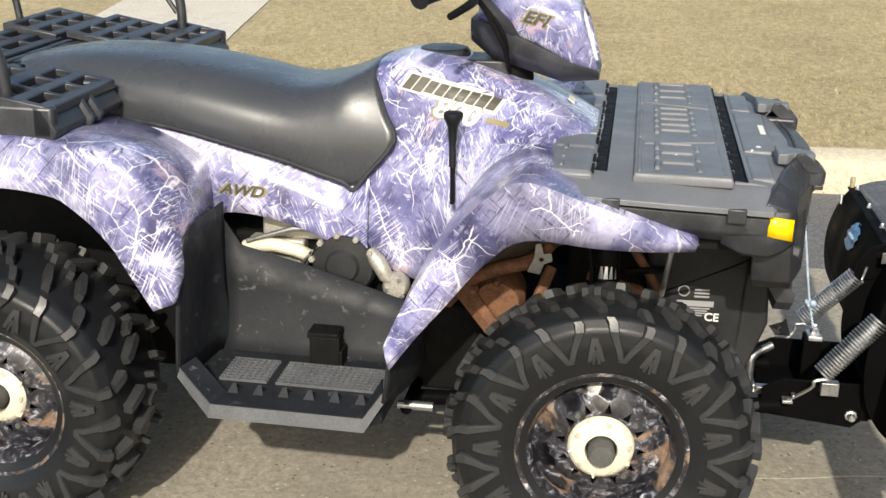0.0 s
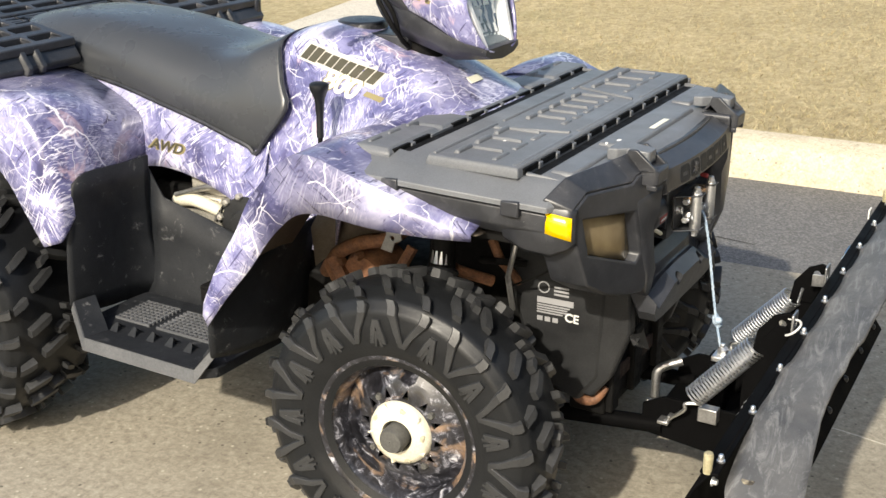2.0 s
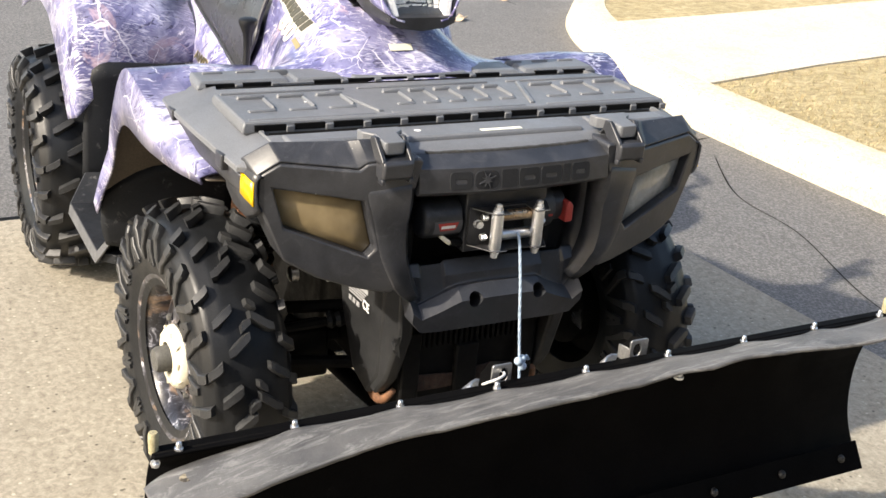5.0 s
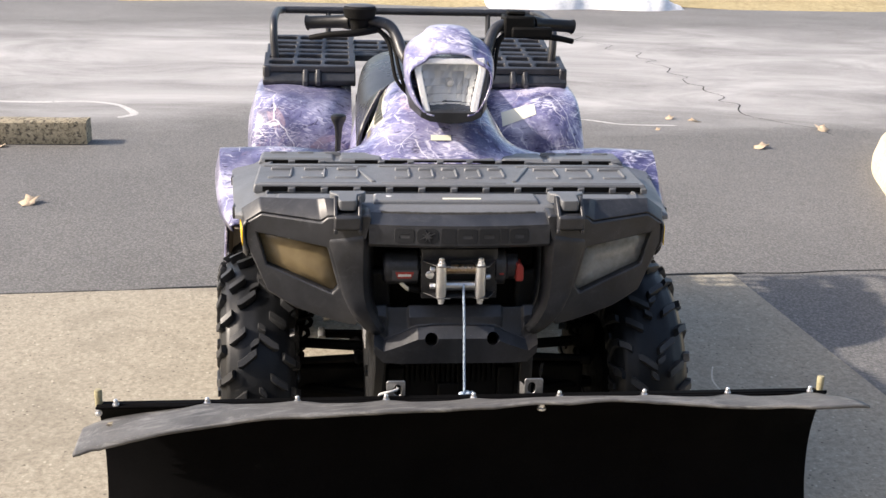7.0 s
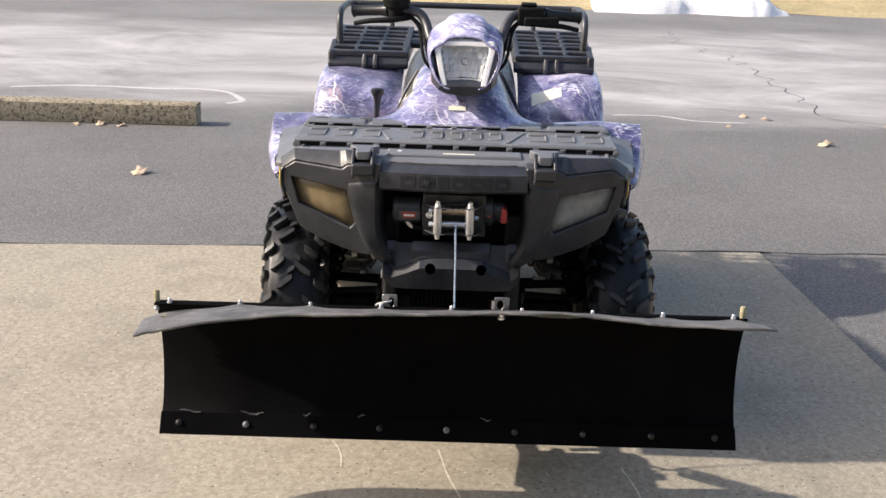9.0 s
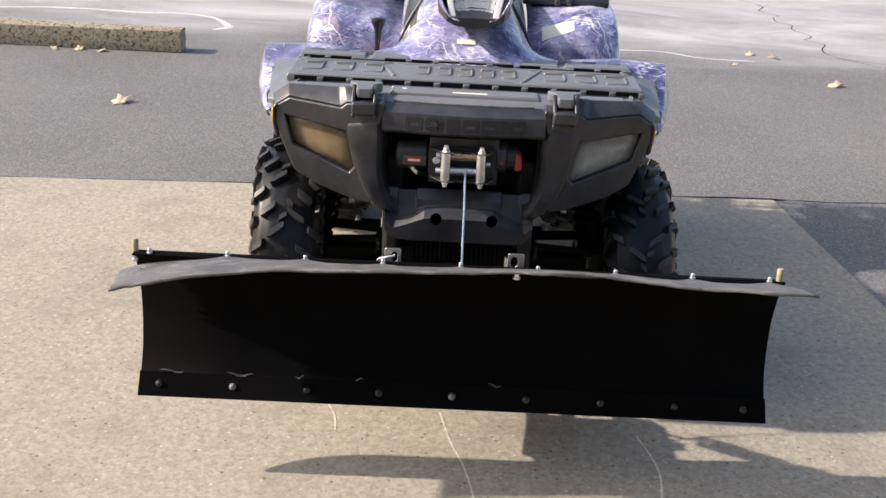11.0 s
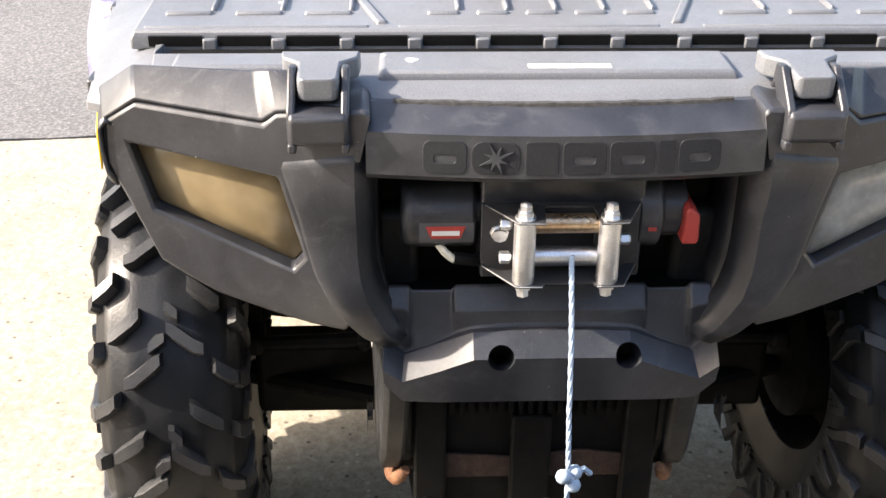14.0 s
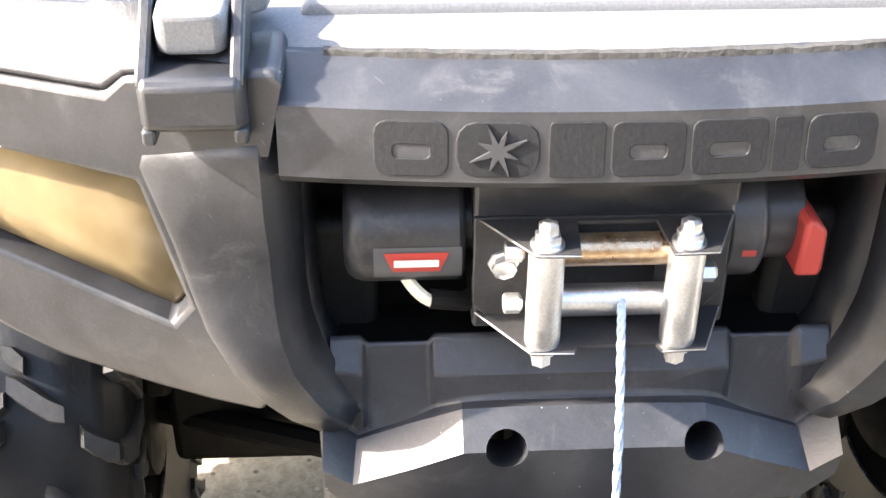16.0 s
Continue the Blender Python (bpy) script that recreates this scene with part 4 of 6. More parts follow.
# brake pedal on the right footwell
bm = boxes((-.648, -.580, -.352, -.325, .362, .432), (-.655, -.585, -.345, -.290, .424, .438), (-.640, -.590, -.325, -.285, .37, .42), (-.590, -.575, -.350, -.30, .362, .400))
part("brake_pedal", bm, DARK, quad, "black brake pedal", bevel=0.002)

# seat
SEAT = [(-1.47, .945, .865, .10), (-1.40, .965, .862, .15), (-1.28, .986, .860, .176), (-1.15, .990, .857, .188), (-1.0, .979, .840, .196), (-.87, .958, .812, .20), (-.75, .938, .784, .20), (-.66, .952, .757, .20), (-.605, .972, .74, .198)]
rows = [both((x, [(0, t), (.5 * w, t - .004), (.78 * w, t - .022), (.95 * w, t * .62 + e * .38), (1.02 * w, t * .32 + e * .68), (1.0 * w, e + .004), (.92 * w, e - .006)])) for x, t, e, w in SEAT]
nose = [(-.556, 0, .996), (-.552, .09, .992), (-.545, .135, .968), (-.512, .175, .90), (-.488, .197, .848), (-.545, .203, .772), (-.585, .19, .728)]
rows.append([Vector((x, -y, z)) for x, y, z in reversed(nose[1:])] + [Vector((x, y, z)) for x, y, z in nose])
seat = part("seat", skin(bmesh.new(), rows, 4, 3), VINYL, quad, "black vinyl saddle seat", smooth=70, thick=0.004)
for s in (-1, 1):
    edge = [(x, s * (w + .004), e + .004) for x, t, e, w in SEAT[1:]] + [(-.583, s * .204, .730), (-.548, s * .207, .772), (-.49, s * .201, .848), (-.514, s * .18, .90), (-.547, s * .14, .968)]
    part("piping", tube(bmesh.new(), spline(edge, 3), .005, 6), PLASTIC, seat)

HX, HZ = -0.150, 0.633
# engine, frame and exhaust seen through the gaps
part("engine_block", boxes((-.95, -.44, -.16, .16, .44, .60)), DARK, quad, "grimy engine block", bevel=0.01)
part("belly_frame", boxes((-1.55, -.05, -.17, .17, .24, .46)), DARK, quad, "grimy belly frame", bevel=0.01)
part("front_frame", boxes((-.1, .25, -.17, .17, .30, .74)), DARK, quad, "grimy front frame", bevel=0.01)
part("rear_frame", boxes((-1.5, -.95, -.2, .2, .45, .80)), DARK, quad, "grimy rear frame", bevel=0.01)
for s in (-1, 1):
    bm = boxes((-.83, -.70, s * .16, s * .20, .50, .60), (-.80, -.62, s * .16, s * .19, .60, .66))
    part("engine_case", bm, CAST, quad, "stained cast aluminium engine case", bevel=0.006)
    lathe(bm := bmesh.new(), [(.075, s * .15), (.075, s * .225), (.068, s * .236), (.040, s * .240), (.034, s * .248), (.001, s * .250)], (-.600, 0, .560), 26)
    case = part("clutch_housing", bm, COVER, quad, "black plastic clutch housing", smooth=40)
    for k in range(5):
        a = .5 + k * .62
        part("housing_bolt", lathe(bmesh.new(), [(.008, s * .225), (.008, s * .243), (.005, s * .246), (.001, s * .246)], (-.600 + .072 * math.cos(a), 0, .560 + .072 * math.sin(a)), 6), CAST, case, smooth=30)
    bm = tube(bmesh.new(), [(-.540, s * .225, .598), (-.520, s * .235, .578), (-.500, s * .238, .545), (-.488, s * .236, .535)], [.012, .019, .017, .014], 10)
    lathe(bm, [(.030, s * .215), (.030, s * .242), (.024, s * .249), (.001, s * .249)], (-.478, 0, .522), 14)
    boss = part("cast_cover", bm, CAST, quad, "stained cast aluminium cover", smooth=40)
    for dx, dz in ((.010, .018), (-.020, -.006), (.018, -.018)):
        part("cover_screw", lathe(bmesh.new(), [(.0055, s * .246), (.0055, s * .252), (.001, s * .252)], (-.478 + dx, 0, .522 + dz), 8), DULLSTEEL, boss, smooth=30)
    part("pale_hose", tube(bmesh.new(), spline([(-.84, s * .20, .575), (-.77, s * .215, .590), (-.715, s * .215, .582), (-.69, s * .20, .565)], 4), .016, 10), CREAM, quad, "stained cream duct")
    for k in range(4):
        part("wire_bundle", tube(bmesh.new(), spline([(-.70 + .006 * k, s * .225, .552), (-.678 + .004 * k, s * .235, .580 + .005 * k), (-.655 + .005 * k, s * .225, .60 + .006 * k), (-.64, s * .20, .62)], 4), .0035, 6), DARK if k % 2 else DULLSTEEL, quad)
    tube(b3 := bmesh.new(), [(-.83, s * .215, .595), (-.72, s * .222, .635), (-.66, s * .222, .64)], .006)
    part("linkage_rod", b3, DULLSTEEL, quad)
    bm = bmesh.new()
    lathe(bm, [(.03, s * .15), (.056, s * .17), (.06, s * .25), (.05, s * .28), (.001, s * .285)], (-.245, 0, .515), 20)
    tube(bm, [(-.32, s * .28, .545), (-.25, s * .31, .475), (-.19, s * .30, .45)], .022, 6)
    tube(bm, [(-.21, s * .25, .40), (-.17, s * .30, .50), (-.13, s * .25, .60)], .013, 8)
    part("exhaust_shield", bm, RUST, quad, "rusty orange exhaust and bracket")
    for dx, dz, r in ((-.05, .03, .012), (.0, .055, .010), (.04, -.02, .011), (-.02, -.045, .009)):
        part("rusty_bolt", lathe(bmesh.new(), [(r, s * .275), (r, s * .292), (r * .6, s * .298), (.001, s * .298)], (-.245 + dx, 0, .515 + dz), 6), RUST, quad, smooth=30)
    part("exhaust_pipe", tube(bmesh.new(), spline([(-.13, s * .24, .66), (-.17, s * .27, .62), (-.24, s * .28, .60), (-.31, s * .27, .56), (-.36, s * .25, .50)], 5), .016, 10), RUST, quad, "rusty exhaust pipe")
    part("brake_hose", tube(bmesh.new(), spline([(-.06, s * .28, .70), (-.04, s * .33, .60), (-.07, s * .36, .50), (-.03, s * .39, .42)], 5), .006, 8), DARK, quad, "black brake hose")
    bm = plate(bmesh.new(), [(-.030, -.030), (-.002, -.034), (.006, -.010), (.024, -.002), (.020, .016), (.004, .012), (-.002, .036), (-.014, .034), (-.016, .004)], [circle(.0, .0, .005, 8)], lambda u, v: (HX + u, s * .30, HZ + v), (0, .003, 0))
    part("loose_bracket", bm, DULLSTEEL, quad, "bent pale steel bracket", bevel=0.001)
    # suspension
    tube(b4 := bmesh.new(), [(-.012, s * .315, .70), (-.010, s * .330, .615), (0, s * .37, .46), (.005, s * .39, .36)], [.026, .026, .022, .02], 14)
    shock = part("shock_absorber", b4, DARK, quad, "dark front shock absorber")
    tube(b5 := bmesh.new(), [(-.011, s * .326, .642), (-.010, s * .331, .616)], .025, 16)
    part("collar", b5, STEEL, shock, "bright metal collar")
    boot = [(-.010 + .0009 * k, s * (.333 + .0024 * k), .606 - .0062 * k) for k in range(17)]
    part("rubber_boot", tube(bmesh.new(), boot, [.034 if k % 2 else .027 for k in range(17)], 14), RUBBER, shock, "ribbed black rubber boot", smooth=20)
    hel = [Vector((-.011 + .016 * k / 90, s * (.33 + .06 * k / 90), .60 - .23 * k / 90)) + Vector((.034 * math.cos(k * .55), .034 * math.sin(k * .55) * s, 0)) for k in range(91)]
    part("coil_spring", tube(bmesh.new(), hel, .006, 6), DARK, shock)
    for zz, x in ((.30, .10), (.30, -.10), (.42, .07)):
        part("suspension_arm", tube(bmesh.new(), [(x, s * .15, zz), (0, s * .40, zz - .01)], .014), DARK, quad)
        part("suspension_arm", tube(bmesh.new(), [(-1.285 + x, s * .15, zz), (-1.285, s * .38, zz)], .014), DARK, quad)
    for x in (0, -1.285):
        part("drive_shaft", tube(bmesh.new(), [(x, s * .1, .33), (x, s * .36, .325)], .022, 12), DARK, quad, "grimy drive shaft")
    part("arm_guard", boxes((-.03, .03, s * .19 if s > 0 else -.375, .375 if s > 0 else -.19, .235, .355)), DARK, quad, "black suspension arm guard", bevel=0.01)
    part("tie_rod", tube(bmesh.new(), [(.085, s * .13, .405), (.080, s * .24, .395), (.070, s * .375, .385)], [.009, .011, .009], 8), DARK, quad, "grimy steel tie rod")
    part("tie_rod_boot", tube(bmesh.new(), [(.085 - .001 * k, s * (.15 + .009 * k), .403 - .0008 * k) for k in range(9)], [.020 if k % 2 else .015 for k in range(9)], 10), RUBBER, quad, "ribbed rubber boot", smooth=20)
    part("steering_knuckle", boxes((-.03, .04, min(s * .36, s * .40), max(s * .36, s * .40), .36, .47), (.02, .085, min(s * .355, s * .385), max(s * .355, s * .385), .370, .398)), DARK, quad, "grimy steering knuckle", bevel=0.008)
    for k, (x0, z0, x1, z1, r) in enumerate(((.045, .64, .10, .55, .010), (.03, .60, .12, .60, .008), (.12, .66, .10, .50, .006), (-.05, .60, .06, .56, .012))):
        part("frame_tube", tube(bmesh.new(), [(x0, s * (.22 + .02 * k), z0), ((x0 + x1) / 2, s * (.235 + .02 * k), (z0 + z1) / 2 + .01), (x1, s * (.20 + .015 * k), z1)], r, 8), (RUST, DARK, DULLSTEEL, RUST)[k], quad, "grimy tube of the front frame")
    part("hose_clip", lathe(bmesh.new(), [(.016, s * .285), (.016, s * .300), (.008, s * .304), (.001, s * .304)], (.062, 0, .505), 12), DULLSTEEL, quad, "round steel bush")
    # cover with the maker's label beside the radiator
    bm = plate(bmesh.new(), [(.075, .70), (.075, .56), (.11, .44), (.17, .33), (.24, .305), (.285, .37), (.29, .55), (.30, .70)], [], lambda u, v: (u, s * (.206 - .06 * (u - .08)), v), (0, -s * .05, 0))
    cover = part("radiator_cover", bm, COVER, quad, "black plastic radiator side cover", bevel=0.01)
    bm = plate(bmesh.new(), [(.20, .60), (.31, .60), (.318, .48), (.28, .37), (.245, .322), (.21, .325), (.235, .45)], [], lambda u, v: (u + .026, s * (.194 - .15 * max(0, u - .25)), v), (0, -s * .03, 0))
    part("cover_rib", bm, COVER, cover, bevel=0.006)
    if s < 0:
        def on_cover(u, v):
            return (u + .010, -(.2072 - .06 * (u - .07)), v + .016)
        bm = plate(bmesh.new(), [(.133, .513), (.213, .513), (.213, .500), (.133, .500)], [], on_cover, (0, .001, 0))
        for k, (u0, u1) in enumerate(((.133, .205), (.133, .20), (.133, .208), (.133, .19))):
            z = .497 - k * .0055
            plate(bm, [(u0, z), (u1, z), (u1, z - .003), (u0, z - .003)], [], on_cover, (0, .001, 0))
        for k in range(3):
            u = .134 + k * .017
            plate(bm, [(u, .470), (u + .012, .470), (u + .012, .460), (u, .460)], [], on_cover, (0, .001, 0))
        for k in range(3):
            z = .541 - k * .008
            plate(bm, [(.170, z), (.202, z), (.202, z - .004), (.170, z - .004)], [], on_cover, (0, .001, 0))
        plate(bm, circle(.147, .535, .013, 20), [circle(.147, .535, .0105, 20)], on_cover, (0, .001, 0))
        part("warning_label", bm, GREYPRINT, cover, "small grey warning print in bars and a ring", smooth=0)
        letters("conformity_mark", "CE", .026, Matrix.Translation((.221, -.2000, .492)) @ Matrix.Rotation(radians(90), 4, "X"), WHITE, cover)

# cargo box at the front
LIDZ = .872


def lid_top(u, v):
    """Height of the lid: nearly flat, falling a little to the front and the sides."""
    return LIDZ - .012 * max(0, (u - .05) / .3) - .020 * max(0, (abs(v) - .40) / .12) ** 1.3


LID = [(-.15, -.50), (-.095, -.530), (.10, -.512), (.290, -.490), (.318, -.43), (.345, -.30), (.346, -.20), (.350, -.19), (.364, 0), (.350, .19), (.346, .20), (.345, .30), (.318, .43), (.290, .490), (.10, .512), (-.095, .530), (-.15, .50), (-.15, .14), (-.12, .10), (-.12, -.10), (-.15, -.14)]
seam = [.838 - .052 * (x + .095) if abs(y) > .40 else .838 for x, y in LID]
rows = [[(x * k, y * q, z - d) for (x, y), z in zip(LID, seam)] for k, q, d in ((.93, .93, .002), (.982, .984, .005), (.985, .986, .009), (.975, .978, .040), (.95, .94, .062))]
cargo = part("cargo_box", grid(bmesh.new(), rows, close=True, caps=True), PLASTIC, quad, "black plastic front cargo box", smooth=30, bevel=0.003)
bm = bmesh.new()
# lid: a rim, then the raised field
rim_ = [Vector((x, y, .848 - .052 * (x + .095) if abs(y) > .40 else .850)) for x, y in LID]
shoulder = [Vector((x * .97 + .002, y * .90, lid_top(x, y * .9) - .004)) for x, y in LID]
field = [Vector((x * .93 + .004, y * .86, lid_top(x, y * .86))) for x, y in LID]
low = [Vector((x, y, .838 - .052 * (x + .095) if abs(y) > .40 else .838)) for x, y in LID]
grid(bm, [low + [low[0]], rim_ + [rim_[0]], shoulder + [shoulder[0]], field + [field[0]]])
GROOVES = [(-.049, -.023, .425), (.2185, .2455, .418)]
loops = [field] + [[Vector((x, y, lid_top(x, 0))) for x, y in ((a, -w), (b, -w - .006), (b, w + .006), (a, w))] for a, b, w in GROOVES]
edges = []
for loop in loops:
    vs = [bm.verts.new(p) for p in loop]
    edges += [bm.edges.new((vs[i], vs[(i + 1) % len(vs)])) for i in range(len(vs))]
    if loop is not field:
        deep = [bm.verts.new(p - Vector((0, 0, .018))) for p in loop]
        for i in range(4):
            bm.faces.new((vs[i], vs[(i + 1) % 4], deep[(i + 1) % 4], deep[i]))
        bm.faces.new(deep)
bmesh.ops.triangle_fill(bm, use_beauty=True, edges=edges)
lid = part("lid", bm, LIDGREY, quad, "weathered black ribbed plastic lid", bevel=0.004, smooth=30)


# the sun reaches into the grooves; black strips stand in for their shade
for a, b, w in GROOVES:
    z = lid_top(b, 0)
    part("channel_shade", boxes((a + .002, b - .002, -w + .008, w - .008, z - .017, z - .004)), DARK, lid, "black strip that puts shade into the lid channel", bevel=0.002)


def slab_on_lid(bm, x0, x1, y0, y1, h, inset=.004, skew=0.0):
    """A low raised field with sloping sides on the lid."""
    z = max(lid_top(x0, 0), lid_top(x1, 0)) - .002
    rows = []
    for k, d in ((0, -.012), (0, 0), (1, h)):
        i = inset * k
        rows.append([(x0 + i, y0 + i + skew, z + d), (x1 - i, y0 + i, z + d), (x1 - i, y1 - i, z + d), (x0 + i, y1 - i + skew, z + d)])
    grid(bm, rows, close=True, caps=True)


def raised(name, *row, edge=0.003):
    bm = bmesh.new()
    slab_on_lid(bm, *row)
    part(name, bm, LIDGREY, lid, bevel=edge, smooth=30)


for row in ((.026, .216, -.455, .455, .009), (.252, .322, -.185, .185, .007), (.252, .300, -.40, -.222, .006), (.252, .300, .222, .40, .006), (-.138, -.050, -.46, -.27, .0085, .008), (-.138, -.050, -.262, -.15, .0075, .008), (-.138, -.050, .15, .262, .0075, .008), (-.138, -.050, .27, .46, .0085, .008), (-.118, -.050, -.135, .135, .007)):
    raised("raised_field", *row)
for y0, n, step, ln in ((-.425, 3, .078, .060), (-.130, 5, .056, .043), (.205, 3, .080, .062)):
    for k in range(n):
        y = y0 + k * step
        raised("rib", .064, .081, y, y + ln, .0165, .004, edge=0.003)
        raised("rib", .144, .162, y - .004, y + ln - .004, .0165, .004, edge=0.003)
        raised("rib", .078, .147, y + ln - .014, y + ln - .002, .0155, .004, edge=0.003)
for y0, y1 in ((-.445, -.192), (-.168, .130), (.170, .445)):
    raised("rib", .193, .210, y0, y1, .0165, .004, edge=0.003)
    raised("rib", .032, .044, y0, y1, .0125, .003, edge=0.002)
for y0, y1 in ((-.222, -.182), (.196, .146)):
    raised("rib", .044, .196, y1 - .008, y1 + .008, .0130, .003, y0 - y1, edge=0.002)
for s in (-1, 1):
    for k in range(3):
        y = s * (.255 + k * .068)
        raised("rib", -.118, -.106, min(y, y + s * .045), max(y, y + s * .045), .0125, .003, edge=0.002)
for xe, h, y0, n in ((-.0505, .0055, -.444, 12), (.2165, .008, -.434, 12)):
    zt = max(lid_top(xe, 0), lid_top(xe - .08, 0)) - .002
    for k in range(n):
        y = y0 + k * .0742
        if h < .006 and (.125 < abs(y + .028) < .160 or .25 < abs(y + .028) < .28):
            continue
        # solid black box, painted as the shade inside an open slot
        part("slot_shade", boxes((xe - .004, xe + .0025, y, y + .057, zt - .004, zt + h - .001)), DARK, lid, smooth=0)
        part("channel_clip", boxes((xe - .001, xe + .005, y + .058, y + .0735, zt - .008, zt + h * .6)), LIDGREY, lid, bevel=0.002)
for s in (-1, 1):
    for x in (-.03, .205):
        yy, zz = s * (.527 - .098 * (x + .09)), .836 - .052 * (x + .113)
        part("side_catch", boxes((x, x + .036, min(yy - s * .020, yy + s * .003), max(yy - s * .020, yy + s * .003), zz - .016, zz + .013)), PLASTIC, cargo, bevel=0.003)
bm = plate(bmesh.new(), [(.300, -.043), (.312, -.043), (.312, .043), (.300, .043)], [], lambda u, v: (u, v + .012, .8696), (0, 0, -.004))
part("pale_label", bm, DECALPALE, lid, "faded cream label", smooth=0)
for u, v, r in ((.112, -.205, .0045), (.110, -.30, .003), (.285, -.15, .007), (.27, -.18, .003)):
    bm = plate(bmesh.new(), [(a + r * .3 * math.sin(5 * i), b) for i, (a, b) in enumerate(circle(u, v, r, 8))], [], lambda a, b: (a, b, .8798 if a < .2 else .8696), (0, 0, -.004))
    part("paint_fleck", bm, CHALK, lid, "white paint fleck", smooth=0)


# front cover
def front_x(y):
    return .40 - .25 * max(0, abs(y) - .195)


def roll_under(z):
    """How far the lower edge of the front rolls back."""
    return .38 * max(0, .640 - z)


# crease beside the lamp and inner edge of the cheek, as (|y|, z) from the top down
CREASE = [(.279, .802), (.277, .786), (.2685, .757), (.262, .733), (.2545, .698), (.2475, .669), (.233, .635), (.217, .606), (.203, .588), (.181, .570)]
CHEEK = [(.2035, .815), (.2035, .799), (.2045, .760), (.205, .725), (.205, .690), (.203, .664), (.197, .638), (.187, .612), (.177, .592), (.163, .577)]
for s in (-1, 1):
    shell = [(.191, .853), (.197, .858), (.285, .846), (.298, .834), (.428, .845), (.463, .822), (.466, .775), (.448, .735), (.418, .666), (.391, .650), (.36, .632), (.30, .610), (.26, .599), (.224, .594)] + CREASE[-3:0:-1] + [(.2035, .799)]
    lamp = [(.440, .800), (.2865, .777), (.2635, .688), (.276, .672), (.420, .728)]
    bm = plate(bmesh.new(), shell, [lamp], lambda u, v: (front_x(u) - roll_under(v), s * u, v), (-.075, 0, 0))
    fairing = part("front_fairing", bm, PLASTIC, quad, "black plastic front fairing round the headlight", bevel=0.004)
    rows = []
    for k, ((cy, cz), (iy, iz)) in enumerate(zip(CREASE, CHEEK)):
        x0 = front_x(cy) - roll_under(cz) - (.004, .0008, 0, 0, 0, 0, 0, 0, .002, .004)[k]
        inner = (.392, .3945, .392)[k] if k < 3 else min(.3895, x0 - .002)
        turned = (0, 0, .5, 1, 1, 1, 1, 1, 1, 1)[k]
        at = [(x0 - .030, cy + .004, cz + .003), (x0 - .0015, cy + .0045, cz + .002), (x0 + .0010, cy + .0010, cz)]
        at += [(x0 + .001 + (inner + .003 - x0) * q + .0012 * turned * math.sin(q * math.pi), cy + (iy - cy) * q, cz + (iz - cz) * q) for q in (.30, .62, .92)]
        at += [(inner - .004, iy - .001, iz), (inner - .012, iy - .0065, iz), (.352, iy - .014, iz + .002)]
        rows.append([Vector((x, s * y, z)) for x, y, z in at])
    part("cheek", grid(bmesh.new(), rows), PLASTIC, fairing, "inner cheek of the fairing, turned in to the winch bay", smooth=42, thick=0.003)
    # brow, sloping up to the lid
    bm = bmesh.new()
    lowr = [(.466, .775), (.463, .822), (.428, .846), (.298, .835), (.283, .846), (.215, .850)]
    lo = [(front_x(y) - .004, s * y, z) for y, z in lowr]
    hi = [(.262, s * .476, .800), (.280, s * .475, .838), (.300, s * .435, .868), (.332, s * .310, .872), (.345, s * .292, .878), (.352, s * .215, .878)]
    back = [(.235, s * .46, .79), (.25, s * .45, .80), (.27, s * .40, .82), (.29, s * .30, .82), (.30, s * .28, .82), (.30, s * .215, .82)]
    grid(bm, [lo, hi, back])
    part("brow", bm, PLASTIC, fairing, smooth=28, thick=0.008, bevel=0.006)
    # lamp
    lens = YELLOWED if s < 0 else CLEARLENS
    c = (sum(y for y, z in lamp) / 5, sum(z for y, z in lamp) / 5)
    bm = bmesh.new()
    rings = [[(front_x(c[0] + (y - c[0]) * k) - d, s * (c[0] + (y - c[0]) * k), c[1] + (z - c[1]) * k) for y, z in lamp] for k, d in ((1.03, .028), (.95, .021), (.5, .015), (.02, .014))]
    grid(bm, rings, close=True, caps=True)
    part("headlight_lens", bm, lens, fairing, "yellowed cloudy headlight lens" if s < 0 else "hazy clear headlight lens", smooth=60)
    # latch: a U with two arms round the tongue of the lid
    y0, y1 = .212, .272
    lo_, hi_ = .822, .857
    bm = bmesh.new()
    rows = []
    for y, dx, dz in ((y0, -.006, .002), (y0 + .004, 0, 0), (y1 - .004, 0, 0), (y1, -.006, .002)):
        rows.append([(x + dx, s * y, z + dz * q) for x, z, q in ((.372, lo_ + .002, 1), (.402, lo_, 1), (.410, lo_ + .006, 0), (.411, hi_ - .005, 0), (.406, hi_, -1), (.372, hi_, -1))])
    grid(bm, rows, close=True, caps=True)
    latch = part("lid_latch", bm, PLASTIC, fairing, "black plastic lid latch", bevel=0.002)
    for u0, u1 in ((y0, y0 + .008), (y1 - .008, y1)):
        arm = [(.345, .872), (.350, .888), (.366, .890), (.404, hi_ + .002), (.408, hi_ - .006), (.376, hi_ - .012)]
        bm = grid(bmesh.new(), [[(x, s * u, z) for x, z in arm] for u in (u0, u1)], close=True, caps=True)
        part("latch_arm", bm, PLASTIC, latch, bevel=0.002)
        part("latch_foot", boxes((.388, .408, s * u0, s * u1, lo_ - .006, lo_ + .004)), PLASTIC, latch, bevel=0.002)
    a, b = y0 + .010, y1 - .010
    tongue = [(.312, a - .020), (.332, a - .018), (.346, a - .002), (.384, a), (.388, a + .004), (.388, b - .004), (.384, b), (.346, b + .002), (.332, b + .018), (.312, b + .020)]
